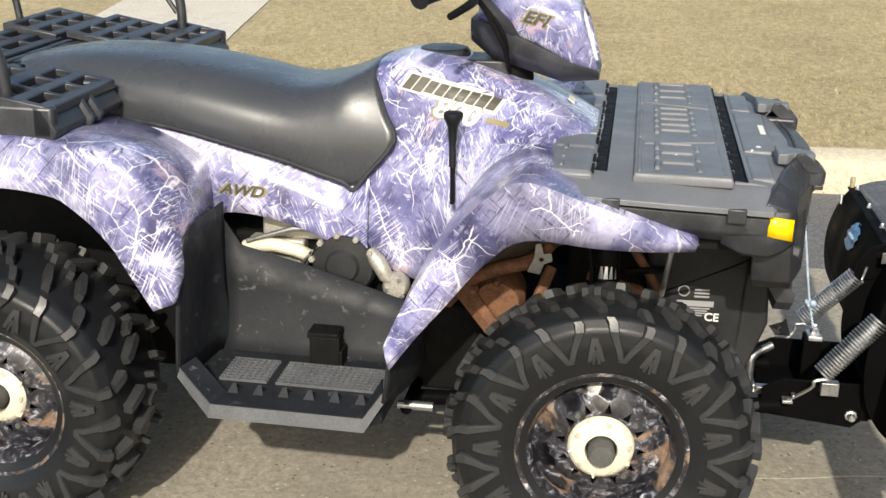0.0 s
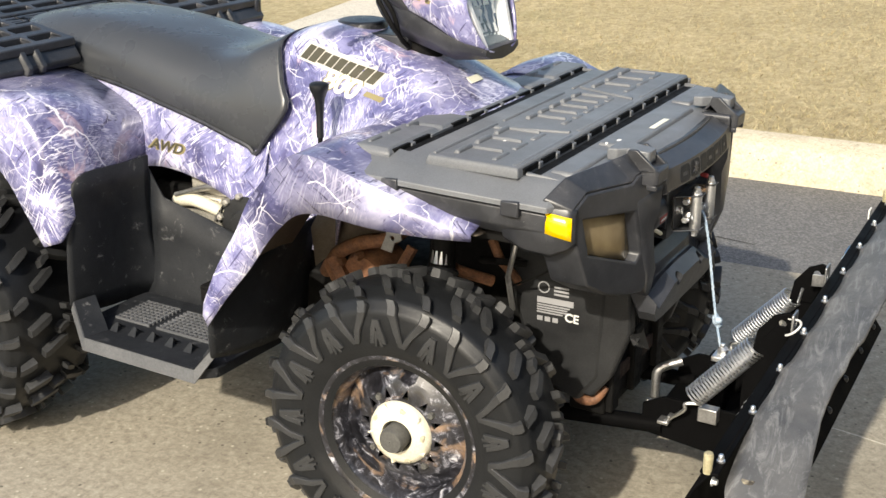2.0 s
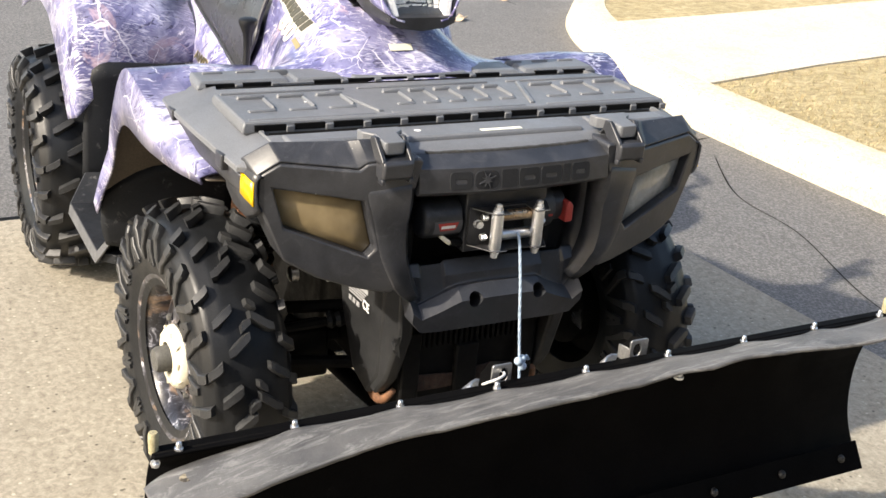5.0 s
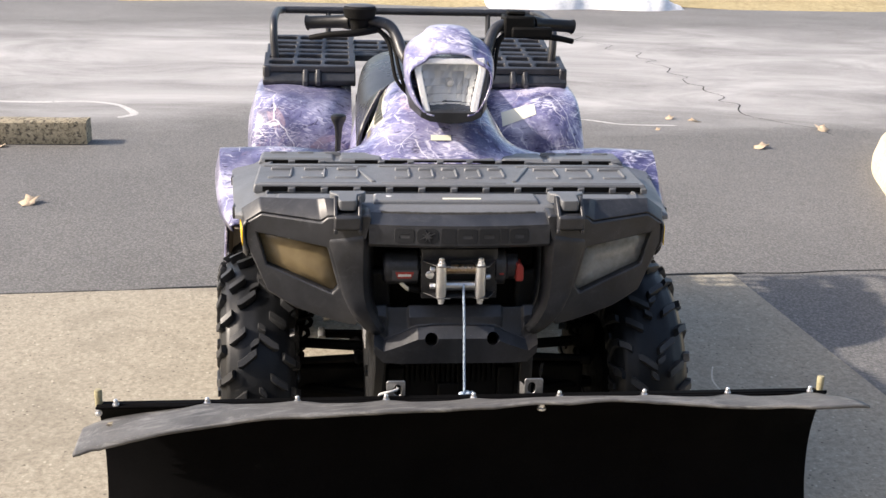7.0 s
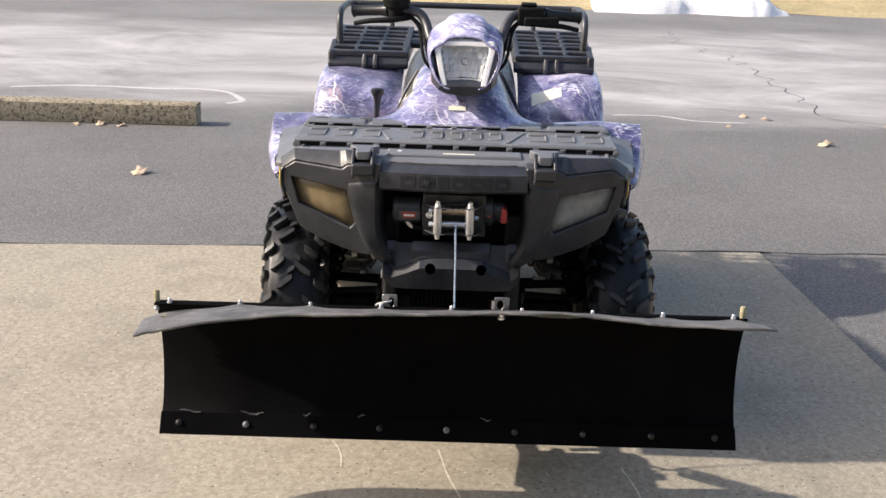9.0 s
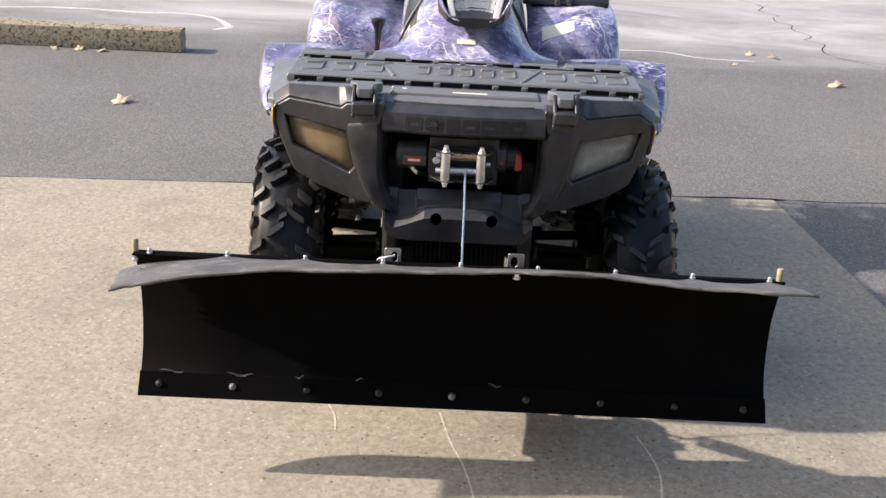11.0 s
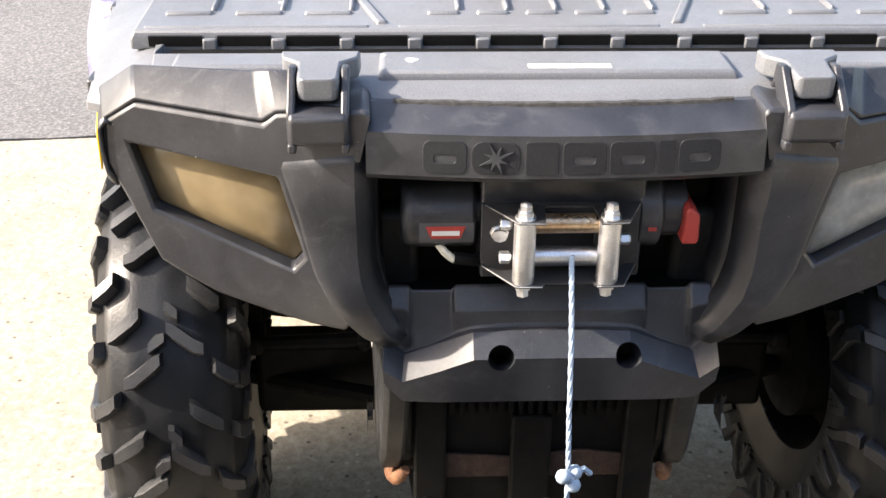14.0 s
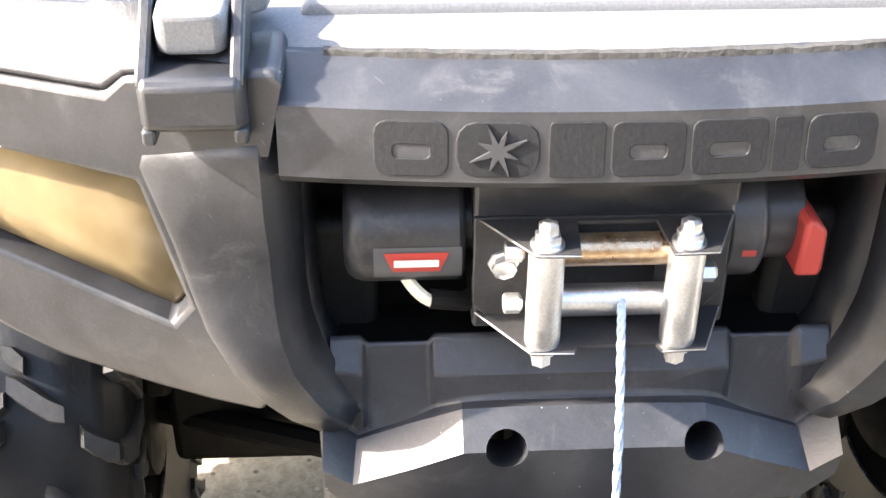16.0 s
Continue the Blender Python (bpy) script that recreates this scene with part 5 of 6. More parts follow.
    bm = plate(bmesh.new(), tongue, [], lambda u, v: (u, s * v, .889 - .10 * max(0, u - .35)), (0, 0, -.022))
    part("latch_tongue", bm, LIDGREY, fairing, "tongue of the lid", bevel=0.003)
    # corner swept back from the fairing, with its reflector
    side = [(.336, .4680, .822, .760), (.318, .4715, .826, .745), (.290, .4762, .828, .732), (.240, .4790, .826, .735), (.200, .4790, .826, .752)]
    rows = [[(x, s * (y - .012), zt - .002), (x, s * (y - .006), zt), (x, s * y, zt - .008), (x, s * y, (zt + zb) / 2), (x, s * (y - .003), zb + .008), (x, s * (y - .010), zb)] for x, y, zt, zb in side]
    part("corner_panel", grid(bmesh.new(), rows, caps=False), PLASTIC, fairing, smooth=50, thick=0.004)
    bm = bmesh.new()
    grid(bm, [[(x, s * (y + .0030), z) for z in (zt, (zt + zb) / 2, zb)] for x, y, zt, zb in ((.284, .4768, .816, .778), (.300, .4746, .815, .774), (.318, .4715, .812, .771), (.331, .4690, .811, .768))])
    part("corner_reflector", bm, YELLOW, fairing, "bright yellow reflector with torn edge", smooth=60, thick=0.002)
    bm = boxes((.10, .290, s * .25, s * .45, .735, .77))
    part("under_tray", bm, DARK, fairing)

# bar with the maker's name in low relief, drawn as plain blocks
bm = bmesh.new()
rows = []
for k in range(13):
    y = -.197 + .394 * k / 12
    b = .016 * (1 - (y / .197) ** 2)
    rows.append([(.330, y, .848), (.360 + b, y, .853), (.398 + b, y, .836), (.404 + b, y, .794), (.395 + b, y, .786), (.34, y, .79)])
grid(bm, rows, close=True, caps=True)
bar = part("name_bar", bm, PLASTIC, quad, "black plastic cross bar with moulded relief blocks", smooth=22)

def bar_face(u, v):
    return (.3990 + .006 * (.836 - v) / .042 + .016 * (1 - (u / .197) ** 2), u, v)


def rounded(y, w, z0, z1, r):
    pts = []
    for cy, cz, a0 in ((y + w / 2 - r, z0 + r, -90), (y + w / 2 - r, z1 - r, 0), (y - w / 2 + r, z1 - r, 90), (y - w / 2 + r, z0 + r, 180)):
        pts += [(cy + r * math.cos(radians(a0 + a)), cz + r * math.sin(radians(a0 + a))) for a in (0, 30, 60, 90)]
    return pts


for y, w, r, hole in ((-.1205, .043, .008, .5), (-.071, .048, .012, 0), (-.026, .032, .003, 0), (.015, .043, .006, .4), (.062, .045, .006, .4), (.096, .017, .002, 0), (.129, .043, .008, .35)):
    holes = [rounded(y, w - .022, .8085, .8165, .003)] if hole else []
    # the darker colour stands in for the shade of sunk letters
    ob = part("relief_block", plate(bmesh.new(), rounded(y, w, .7975, .8305, r), holes, bar_face, (-.003, 0, 0)), RECESS_SHADE, bar, "plain moulded block coloured dark to read as a recess", bevel=0.0008, smooth=0)
    if w == .048:
        star = [(y + q * math.cos(math.pi * k / 8), .814 + q * math.sin(math.pi * k / 8)) for k, q in ((k, (.0045, .0175, .0045, .0125)[k % 4] if k % 2 else .0045) for k in range(16))]
        part("relief_star", plate(bmesh.new(), star, [], lambda u, v: tuple(Vector(bar_face(u, v)) + Vector((.0018, 0, 0))), (-.003, 0, 0)), PLASTIC, bar, "raised eight-pointed star", smooth=0)
bm = bmesh.new()
grid(bm, [[Vector((.376 + .016 * (1 - ((-.17 + .34 * k / 40) / .197) ** 2), -.17 + .34 * k / 40, .8455)) + Vector((dx - .006 + .001 * noise.noise((k * .9, dx * 99, 1)), 0, dz + .0016 * noise.noise((k * 1.8, dz * 99, 2)))) for k in range(41)] for dx, dz in ((-.0165, .003), (-.014, .0105), (-.0095, .0100), (-.007, .003))])
part("foam_seal", bm, BRISTLE, bar, "ragged grey foam seal strip", smooth=60)

# winch bay: side walls, sloped floor with two moulded pockets, and the chin below it
def mirrored(row):
    """A row of (x, |y|, z) from the middle outwards, laid on both sides."""
    return [Vector((x, -y, z)) for x, y, z in reversed(row[1:])] + [Vector(p) for p in row]


SILL = [(0, .592), (.05, .592), (.086, .589), (.122, .571), (.160, .556), (.182, .578)]
FLOOR = [
    [(.338, y, .606) for y in (0, .05, .088, .104, .109, .151, .156, .176)],
    [(.340, y, .626 if .105 < y < .155 else .632) for y in (0, .05, .088, .104, .109, .151, .156, .177)],
    [(.347, y, .626 if .105 < y < .155 else .632) for y in (0, .05, .088, .104, .109, .151, .156, .177)],
    [(.351, 0, .629), (.351, .05, .629), (.351, .088, .629), (.351, .104, .629), (.347, .109, .624), (.347, .151, .624), (.351, .156, .629), (.351, .177, .631)],
    [(.376, 0, .615), (.376, .05, .615), (.376, .088, .615), (.374, .104, .615), (.361, .109, .606), (.361, .151, .606), (.374, .156, .615), (.374, .178, .621)],
    [(.386, 0, .6095), (.386, .05, .6095), (.386, .086, .6085), (.382, .102, .606), (.376, .109, .604), (.376, .151, .604), (.382, .158, .606), (.384, .179, .617)],
    [(.398, 0, .603), (.398, .05, .603), (.398, .088, .601), (.398, .106, .5935), (.398, .118, .588), (.398, .148, .5885), (.398, .160, .590), (.397, .181, .612)],
]
FLOOR = [[(.338 + (x - .338) * .57, y, z - .011 * max(0, min(1, (x - .338) / .06))) for x, y, z in r] for r in FLOOR]
sill_z = lambda y: float(np.interp(y, [p[0] for p in SILL], [p[1] for p in SILL]))
FLOOR[-1] = [(.370 if y < .09 else .361, y, sill_z(y) - .003) for x, y, z in FLOOR[-1]]
FLOOR[-2] = [(.364 if y < .09 else .358, y, min(z, sill_z(y) + .002)) for x, y, z in FLOOR[-2]]
bay = part("bay_floor", grid(bmesh.new(), [mirrored(r) for r in FLOOR]), PLASTIC, quad, "black plastic sloped floor of the winch bay with two pockets", smooth=20, bevel=0.0018)
for s in (-1, 1):
    WALL = [[(.3525, y - .0135, z) for y, z in CHEEK], [(.268, min(.184, y - .006), z) for y, z in CHEEK]]
    part("bay_wall", grid(bmesh.new(), [[(x, s * y, z) for x, y, z in r] for r in WALL]), PLASTIC, bay, smooth=40, thick=0.002)
edge = [(0, .570), (.05, .570), (.086, .569), (.124, .5525), (.164, .538), (.184, .556)]
brim = [(.3760, 0, .5925), (.3760, .05, .5925), (.3740, .086, .5895), (.3660, .122, .5715), (.3650, .161, .5565), (.370, .184, .577)]
bay_edge = [(.372 if y < .08 else .362, y, z) for y, z in SILL]


def chin_x(v):
    return .396 + .16 * (v - .563)


lip = [(chin_x(z), y, z) for y, z in edge]
foot = [(chin_x(z), y, z) for y, z in ((0, .507), (.05, .507), (.086, .507), (.124, .507), (.163, .510), (.183, .534))]
rear = [(x - .035, y, z) for x, y, z in foot]
top = [(x - .03, y, z - .004) for x, y, z in bay_edge]
bm = grid(bmesh.new(), list(zip(*[mirrored(r) for r in (foot, lip, brim, bay_edge, top, rear)])), close=True, caps=True)
chin = part("chin", bm, PLASTIC, bay, "black plastic chin with two round tow holes", smooth=20, bevel=0.0018)
chin_edge = chin.modifiers["edge"]
borers = []
for y in (-.056, .083):
    bm = lathe(bmesh.new(), [(.0146, .012), (.0148, -.004), (.0142, -.060)], n=22, axis="x", caps=True)
    bmesh.ops.transform(bm, matrix=Matrix.Translation((.3935, y, .5685)) @ Matrix.Rotation(radians(-20), 4, "Y"), verts=bm.verts)
    borers.append(part("borer", bm, PLASTIC, None))
    cut = chin.modifiers.new("bore", "BOOLEAN")
    cut.operation, cut.solver, cut.object = "DIFFERENCE", "EXACT", borers[-1]
chin.modifiers.remove(chin_edge)
bpy.context.view_layer.update()
bored = bpy.data.meshes.new_from_object(chin.evaluated_get(bpy.context.evaluated_depsgraph_get()))
chin.modifiers.clear()
chin.data = bored
chin.data.set_sharp_from_angle(angle=radians(20))
edge_mod = chin.modifiers.new("edge", "BEVEL")
edge_mod.width, edge_mod.segments, edge_mod.limit_method, edge_mod.angle_limit = .0014, 2, "ANGLE", radians(20)
for ob in borers:
    bpy.data.objects.remove(ob)
# black back and tray put the shade behind the winch into the colour
part("bay_back_shade", boxes((.262, .270, -.19, .19, .60, .84)), DARK, bay)
part("bay_gap_shade", boxes((.270, .337, -.172, .172, .602, .608)), DARK, bay)
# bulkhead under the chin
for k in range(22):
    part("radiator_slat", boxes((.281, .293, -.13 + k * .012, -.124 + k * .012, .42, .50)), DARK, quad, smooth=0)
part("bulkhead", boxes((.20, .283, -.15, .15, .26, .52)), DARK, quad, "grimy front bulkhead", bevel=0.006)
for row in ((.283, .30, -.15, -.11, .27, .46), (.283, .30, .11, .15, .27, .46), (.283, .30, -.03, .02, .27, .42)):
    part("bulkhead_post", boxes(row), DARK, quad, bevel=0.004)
bm = plate(bmesh.new(), [(-.130, .322), (.130, .322), (.125, .352), (.06, .362), (-.03, .352), (-.125, .360)], [], lambda u, v: (.290, u, v), (-.005, 0, 0))
part("bumper_plate", bm, OLDRUST, quad, "dark rusty steel plate at the bulkhead", bevel=0.0015)
for s in (-1, 1):
    bm = plate(bmesh.new(), [(.345, .56), (.375, .56), (.375, .50), (.368, .47), (.358, .465), (.350, .48)], [circle(.368, .48, .006, 8)], lambda u, v: (u, s * .197, v), (0, s * .006, 0))
    part("mount_plate", bm, COVER, quad, "scuffed mounting plate", bevel=0.002)

for s in (-1, 1):
    part("rusty_foot", tube(bmesh.new(), spline([(.200, s * .165, .335), (.235, s * .178, .306), (.268, s * .172, .306), (.290, s * .160, .335)], 4), [.006 + .005 * math.sin(k / 12 * math.pi) for k in range(13)], 10), RUST, quad, "rusty curved foot below the cover")
# winch
winch = new("winch")
winch.parent = quad
winch["label"] = "black electric winch with bright roller fairlead"
bm = bmesh.new()
lathe(bm, [(.001, -.164), (.030, -.164), (.036, -.158), (.0375, -.150), (.0375, -.085), (.001, -.085)], (.335, 0, .718), 32)
motor = part("winch_motor", bm, PLASTIC, winch, "black winch motor", bevel=0.006)
def on_motor(u, v, lift):
    return (.335 + math.sqrt(max(0, .0375 ** 2 - (v - .718) ** 2)) + lift, u, v)


bm = bmesh.new()
grid(bm, [[on_motor(u * .0285 - .116, .723 - .0065 * j, .0006) for u in (-1, -.5, 0, .5, 1)] for j in range(5)])
part("badge_plate", bm, BADGE, winch, "grey badge plate", smooth=60)
bm = bmesh.new()
grid(bm, [[on_motor(u * k - .117, .7195 - .004 * j, .0014) for u in (-1, -.5, 0, .5, 1)] for j, k in enumerate((.021, .0195, .018, .0165, .015))])
part("red_badge", bm, RED, winch, "red tapered badge", smooth=60)
bm = bmesh.new()
grid(bm, [[on_motor(u * .0145 - .117, z, .0022) for u in (-1, -.5, 0, .5, 1)] for z in (.7145, .7085)])
part("badge_bar", bm, WHITE, winch, smooth=0)
bm = bmesh.new()
lathe(bm, [(.001, .085), (.042, .085), (.042, .108), (.031, .112), (.031, .138), (.001, .138)], (.335, 0, .722), 28)
gear = part("gearbox", bm, PLASTIC, winch, "black winch gearbox", bevel=0.002)
bm = plate(bmesh.new(), [(.130, .698), (.146, .698), (.148, .704), (.147, .732), (.138, .741), (.132, .738)], [], lambda u, v: (.3795, u, v), (-.06, 0, 0))
part("clutch_lever", bm, RED, winch, "red clutch lever", bevel=0.003)
bm = plate(bmesh.new(), [(.094, .722), (.103, .722), (.103, .713), (.094, .713)], [], lambda u, v: (.3765, u, v), (-.002, 0, 0))
part("small_badge", bm, RED, winch, smooth=0)
bm = boxes((.30, .368, -.080, .090, .655, .772))
lathe(bm, [(.022, -.09), (.022, .07)], (.335, 0, .722), 16, caps=True)
part("drum_housing", bm, PLASTIC, winch, bevel=0.003)
# fairlead plate with folded ends
bm = plate(bmesh.new(), [(-.088, .756), (-.088, .680), (-.078, .668), (.060, .668), (.076, .690), (.076, .756)], [[(-.036, .682), (-.036, .742), (.030, .742), (.030, .682)]], lambda u, v: (.378, u, v), (.004, 0, 0))
part("fairlead_frame", bm, GREYSTEEL, winch, "dark grey steel fairlead frame", bevel=0.001)
for z0, z1, notch in ((.752, .755, .386), (.668, .671, .418)):
    outline = [(-.086, .378), (-.054, .424), (-.027, .425), (-.024, notch), (.026, notch), (.029, .425), (.056, .424), (.076, .378)]
    bm = plate(bmesh.new(), outline, [], lambda u, v: (v, u, z0), (0, 0, z1 - z0))
    part("fairlead_flange", bm, GREYSTEEL, winch, "dark grey steel flange", smooth=0)
    # thin bright tubes draw the line of light along the flange
    part("flange_glint", tube(bmesh.new(), [(v + .0006, u, z1 - .001) for u, v in outline[:3]], .0007, 6), DULLSTEEL, winch, "bright tube standing in for the lit edge of the flange")
    part("flange_glint", tube(bmesh.new(), [(v + .0006, u, z1 - .001) for u, v in outline[5:]], .0007, 6), DULLSTEEL, winch, "bright tube standing in for the lit edge of the flange")
for y in (-.046, .040):
    lathe(b8 := bmesh.new(), [(.004, .662), (.0105, .667), (.0115, .676), (.0112, .748), (.0105, .757), (.004, .758)], (.413, y, 0), 20, "z", True)
    roller = part("upright_roller", b8, STEEL, winch, "bright zinc-plated upright roller")
    lathe(b8 := bmesh.new(), [(.0075, .757), (.0085, .758), (.0085, .764), (.0065, .765), (.0065, .772), (.003, .774)], (.413, y, 0), 6, "z", True)
    part("roller_bolt", b8, STEEL, winch, smooth=30)
    lathe(b8 := bmesh.new(), [(.0085, .666), (.0085, .661), (.0065, .660), (.0065, .652), (.003, .651)], (.413, y, 0), 6, "z", True)
    part("roller_bolt", b8, STEEL, winch, smooth=30)
for z, mt in ((.733, BRASS), (.695, STEEL)):
    lathe(b8 := bmesh.new(), [(.004, -.046), (.0105, -.042), (.0105, .040), (.004, .044)], (.395, 0, z), 20, "y", True)
    part("cross_roller", b8, mt, winch, "rust-streaked roller" if mt == BRASS else "bright roller with blue rope dye")
for y, z in ((-.062, .739), (-.062, .694), (.060, .718)):
    part("fairlead_bolt", lathe(bmesh.new(), [(.006, y - .008), (.0075, y - .007), (.0075, y + .002), (.005, y + .004)], (.398, 0, z), 6, "y", True), STEEL, winch, smooth=30)
bm = bmesh.new()
lathe(bm, [(.010, .379), (.010, .384), (.008, .385), (.008, .392), (.004, .393)], (0, -.069, .718), 8, "x", True)
part("fairlead_bolt", bm, STEEL, winch, smooth=30)
part("power_cable", tube(bmesh.new(), spline([(.345, -.130, .695), (.362, -.118, .684), (.366, -.105, .676), (.362, -.085, .674)], 4), .0045, 8), CREAM, winch, "cream insulated cable end")
part("cable_sleeve", tube(bmesh.new(), [(.365, -.108, .678), (.362, -.085, .673), (.345, -.07, .672)], .007, 8), DARK, winch)
rope_path = spline([(.40, .012, .700), (.416, .010, .690), (.432, .012, .62), (.447, .013, .53), (.460, .014, .46), (.475, .012, .40)], 30)
bm = bmesh.new()
for k in range(3):
    tube(bm, [Vector(p) + .0013 * (Vector((0, 1, 0)) * math.cos(i * .42 + k * 2.094) + Vector((.99, 0, .14)) * math.sin(i * .42 + k * 2.094)) for i, p in enumerate(rope_path)], .0017, 6)
rope = part("winch_rope", bm, ROPE, winch, "pale blue synthetic winch rope")
bm = bmesh.new()
for k, (dx, dy, dz) in enumerate(((0, 0, 0), (.006, -.006, .006), (-.004, .008, .004), (.003, .006, -.008))):
    bmesh.ops.create_icosphere(bm, subdivisions=2, radius=.0085, matrix=Matrix.Translation((.460 + dx, .014 + dy, .458 + dz)))
tube(bm, [(.460, .016, .46), (.455, .032, .466), (.450, .040, .455)], .0035, 6)
part("rope_knot", bm, ROPE, winch, "knotted rope end")

for ob in winch.children:
    if ob.name.startswith(("fairlead", "flange_glint", "upright_roller", "roller_bolt", "cross_roller")):
        ob.location.y += .007
    if ob.name.startswith(("fairlead", "flange_glint", "upright_roller", "roller_bolt")):
        ob.scale.z, ob.location.z = .86, .70 * .14 + .001

# rear rack
rack = new("rear_rack")
rack.parent = quad
rack["label"] = "black plastic rear cargo rack with slots and steel rail"
RZ = .955


def slotted(bm, x0, x1, y0, y1, z, t, n):
    w = (y1 - y0 - .03) / n
    holes = []
    for k in range(n):
        a, b = y0 + .02 + k * w, y0 + .008 + (k + 1) * w
        for c, d in ((x0 + .02, (x0 + x1) / 2 - .012), ((x0 + x1) / 2 + .012, x1 - .02)):
            holes.append([(c, a + .008), (c + .012, a), (d - .004, a), (d, b - .006), (d - .012, b), (c, b)])
    plate(bm, [(x0, y0), (x1, y0 + .004), (x1, y1 - .004), (x0, y1)], holes, lambda u, v: (u, v, z + .17 * (x1 - u)), (0, 0, -t))


for s in (-1, 1):
    y0, y1 = sorted((s * .205, s * .515))
    for x0, x1, z in ((-1.275, -1.125, RZ - .004), (-1.445, -1.305, RZ + .006), (-1.62, -1.475, RZ + .016)):
        slotted(bm := bmesh.new(), x0, x1, y0, y1, z, .020, 3)
        part("slotted_panel", bm, PLASTIC, rack, "slotted black rack panel", bevel=0.003)
    bm = boxes((-1.64, -1.12, y0 + (.0 if s < 0 else .282), y1 - (.282 if s < 0 else .0), .885, RZ - .002), (-1.64, -1.13, y0 if s > 0 else y1 - .03, y0 + .03 if s > 0 else y1, .90, RZ - .004), (-1.305, -1.275, y0, y1, .90, RZ - .012), (-1.475, -1.445, y0, y1, .90, RZ - .008))
    part("rack_frame", bm, PLASTIC, rack, bevel=0.008)
    face = [(-1.165, RZ - .003), (-1.142, RZ - .006), (-1.112, .902), (-1.120, .885), (-1.165, .885)]
    part("front_beam", grid(bmesh.new(), [[(x, y, z) for x, z in face] for y in (y0, y1)], close=True, caps=True), PLASTIC, rack, bevel=0.005)
    for yy in (.330, .372):
        part("front_rib", grid(bmesh.new(), [[(x + d, s * yy + w, z) for x, z in face] for w, d in ((-.012, .002), (-.006, .012), (.006, .012), (.012, .002))], close=True, caps=True), PLASTIC, rack, bevel=0.002)
    post = spline([(-1.235, s * .478, .95), (-1.24, s * .482, 1.03), (-1.265, s * .483, 1.075), (-1.33, s * .483, 1.09), (-1.55, s * .483, 1.09), (-1.62, s * .47, 1.085), (-1.635, s * .42, 1.085), (-1.635, 0, 1.085)], 5)
    part("rack_rail", tube(bmesh.new(), post, .0135, 10), PLASTIC, rack, "black steel rack rail")
    part("rail_brace", tube(bmesh.new(), [(-1.25, s * .48, 1.0), (-1.31, s * .483, 1.085)], .007, 8), PLASTIC, rack)
    part("rail_post", tube(bmesh.new(), [(-1.615, s * .30, .95), (-1.635, s * .30, 1.085)], .010, 8), PLASTIC, rack)
for x0, x1, z in ((-1.60, -1.47, RZ + .006), (-1.45, -1.39, RZ - .004)):
    slotted(bm := bmesh.new(), x0, x1, -.235, .235, z, .018, 4)
    part("middle_panel", bm, PLASTIC, rack, bevel=0.003)
src = bmesh.new()
for o in bpy.data.objects:
    if o.name.startswith("rear_mudguard"):
        src.from_mesh(o.data)
guard_tree = BVHTree.FromBMesh(src)
src.free()
bm = bmesh.new()
grid(bm, [[guard_tree.ray_cast(Vector((-.915 - .05 * i / 4 - .008 * k / 4, .27 + .11 * k / 4, 1.5)), Vector((0, 0, -1)))[0] + Vector((.002, 0, .0045)) for k in range(5)] for i in range(5)])
part("warning_sticker", bm, DECALPALE, quad, "cream warning sticker on the mudguard", smooth=60)

# steering head with lamp pod
PY = .018
pod_rows = []
for x, zb, wb, zt, wt, sk in ((-.060, .986, .062, 1.128, .094, .34), (-.120, 1.004, .082, 1.158, .100, .22), (-.20, 1.045, .088, 1.182, .094, .05), (-.285, 1.072, .080, 1.178, .078, 0), (-.335, 1.085, .050, 1.142, .045, 0)):
    zm, wb, wt = (zb + zt) / 2, wb * 1.12, wt * 1.12
    r = [(0, zt + .007), (.44 * wt, zt + .002), (.62 * wt, zt - .014), (.95 * wt, zt - .036), (wt * .5 + wb * .5 + .010, zm - .006), (wb, zb + .012), (.6 * wb, zb)]
    pod_rows.append([Vector((x - sk * (z - zb), PY - y, z)) for y, z in reversed(r[1:])] + [Vector((x - sk * (z - zb), PY + y, z)) for y, z in r])
bm = skin(bmesh.new(), pod_rows, 4, 3)
pod = part("lamp_pod", bm, CAMO, quad, "violet camouflage handlebar lamp pod", smooth=60, thick=0.004)
bm = bmesh.new()
frame_out = [(-.088, 1.124), (.088, 1.124), (.092, 1.10), (.064, .976), (-.064, .976), (-.092, 1.10)]
frame_in = [(-.070, 1.108), (.070, 1.108), (.072, 1.094), (.050, .994), (-.050, .994), (-.072, 1.094)]
plate(bm, frame_out, [frame_in], lambda u, v: (-.066 - (v - .99) * .34, PY + u, v), (-.03, 0, 0))
part("lamp_bezel", bm, WHITELENS, pod, "white lamp bezel", bevel=0.004)
bm = bmesh.new()
fr = random.Random(3)
for i in range(9):
    for j in range(6):
        v0, v1 = .994 + j * .0190, .994 + (j + 1) * .0190
        hw = .051 + .021 * j / 5.0
        u0, u1 = -hw + i * 2 * hw / 9, -hw + (i + 1) * 2 * hw / 9
        deep = .030 * (1 - (2 * abs(i - 4) / 9) ** 2) * (1 - (abs(j - 2.5) / 3) ** 2)
        c = [fr.uniform(-.004, .004) for k in range(4)]
        grid(bm, [[(-.090 - (v - .99) * .34 - deep + c[k], PY + u, v) for k, u in ((0, u0), (1, u1))] if v == v0 else [(-.090 - (v - .99) * .34 - deep + c[k], PY + u, v) for k, u in ((2, u0), (3, u1))] for v in (v0, v1)])
part("lamp_reflector", bm, REFLECTOR, pod, "bright faceted lamp reflector", smooth=0)
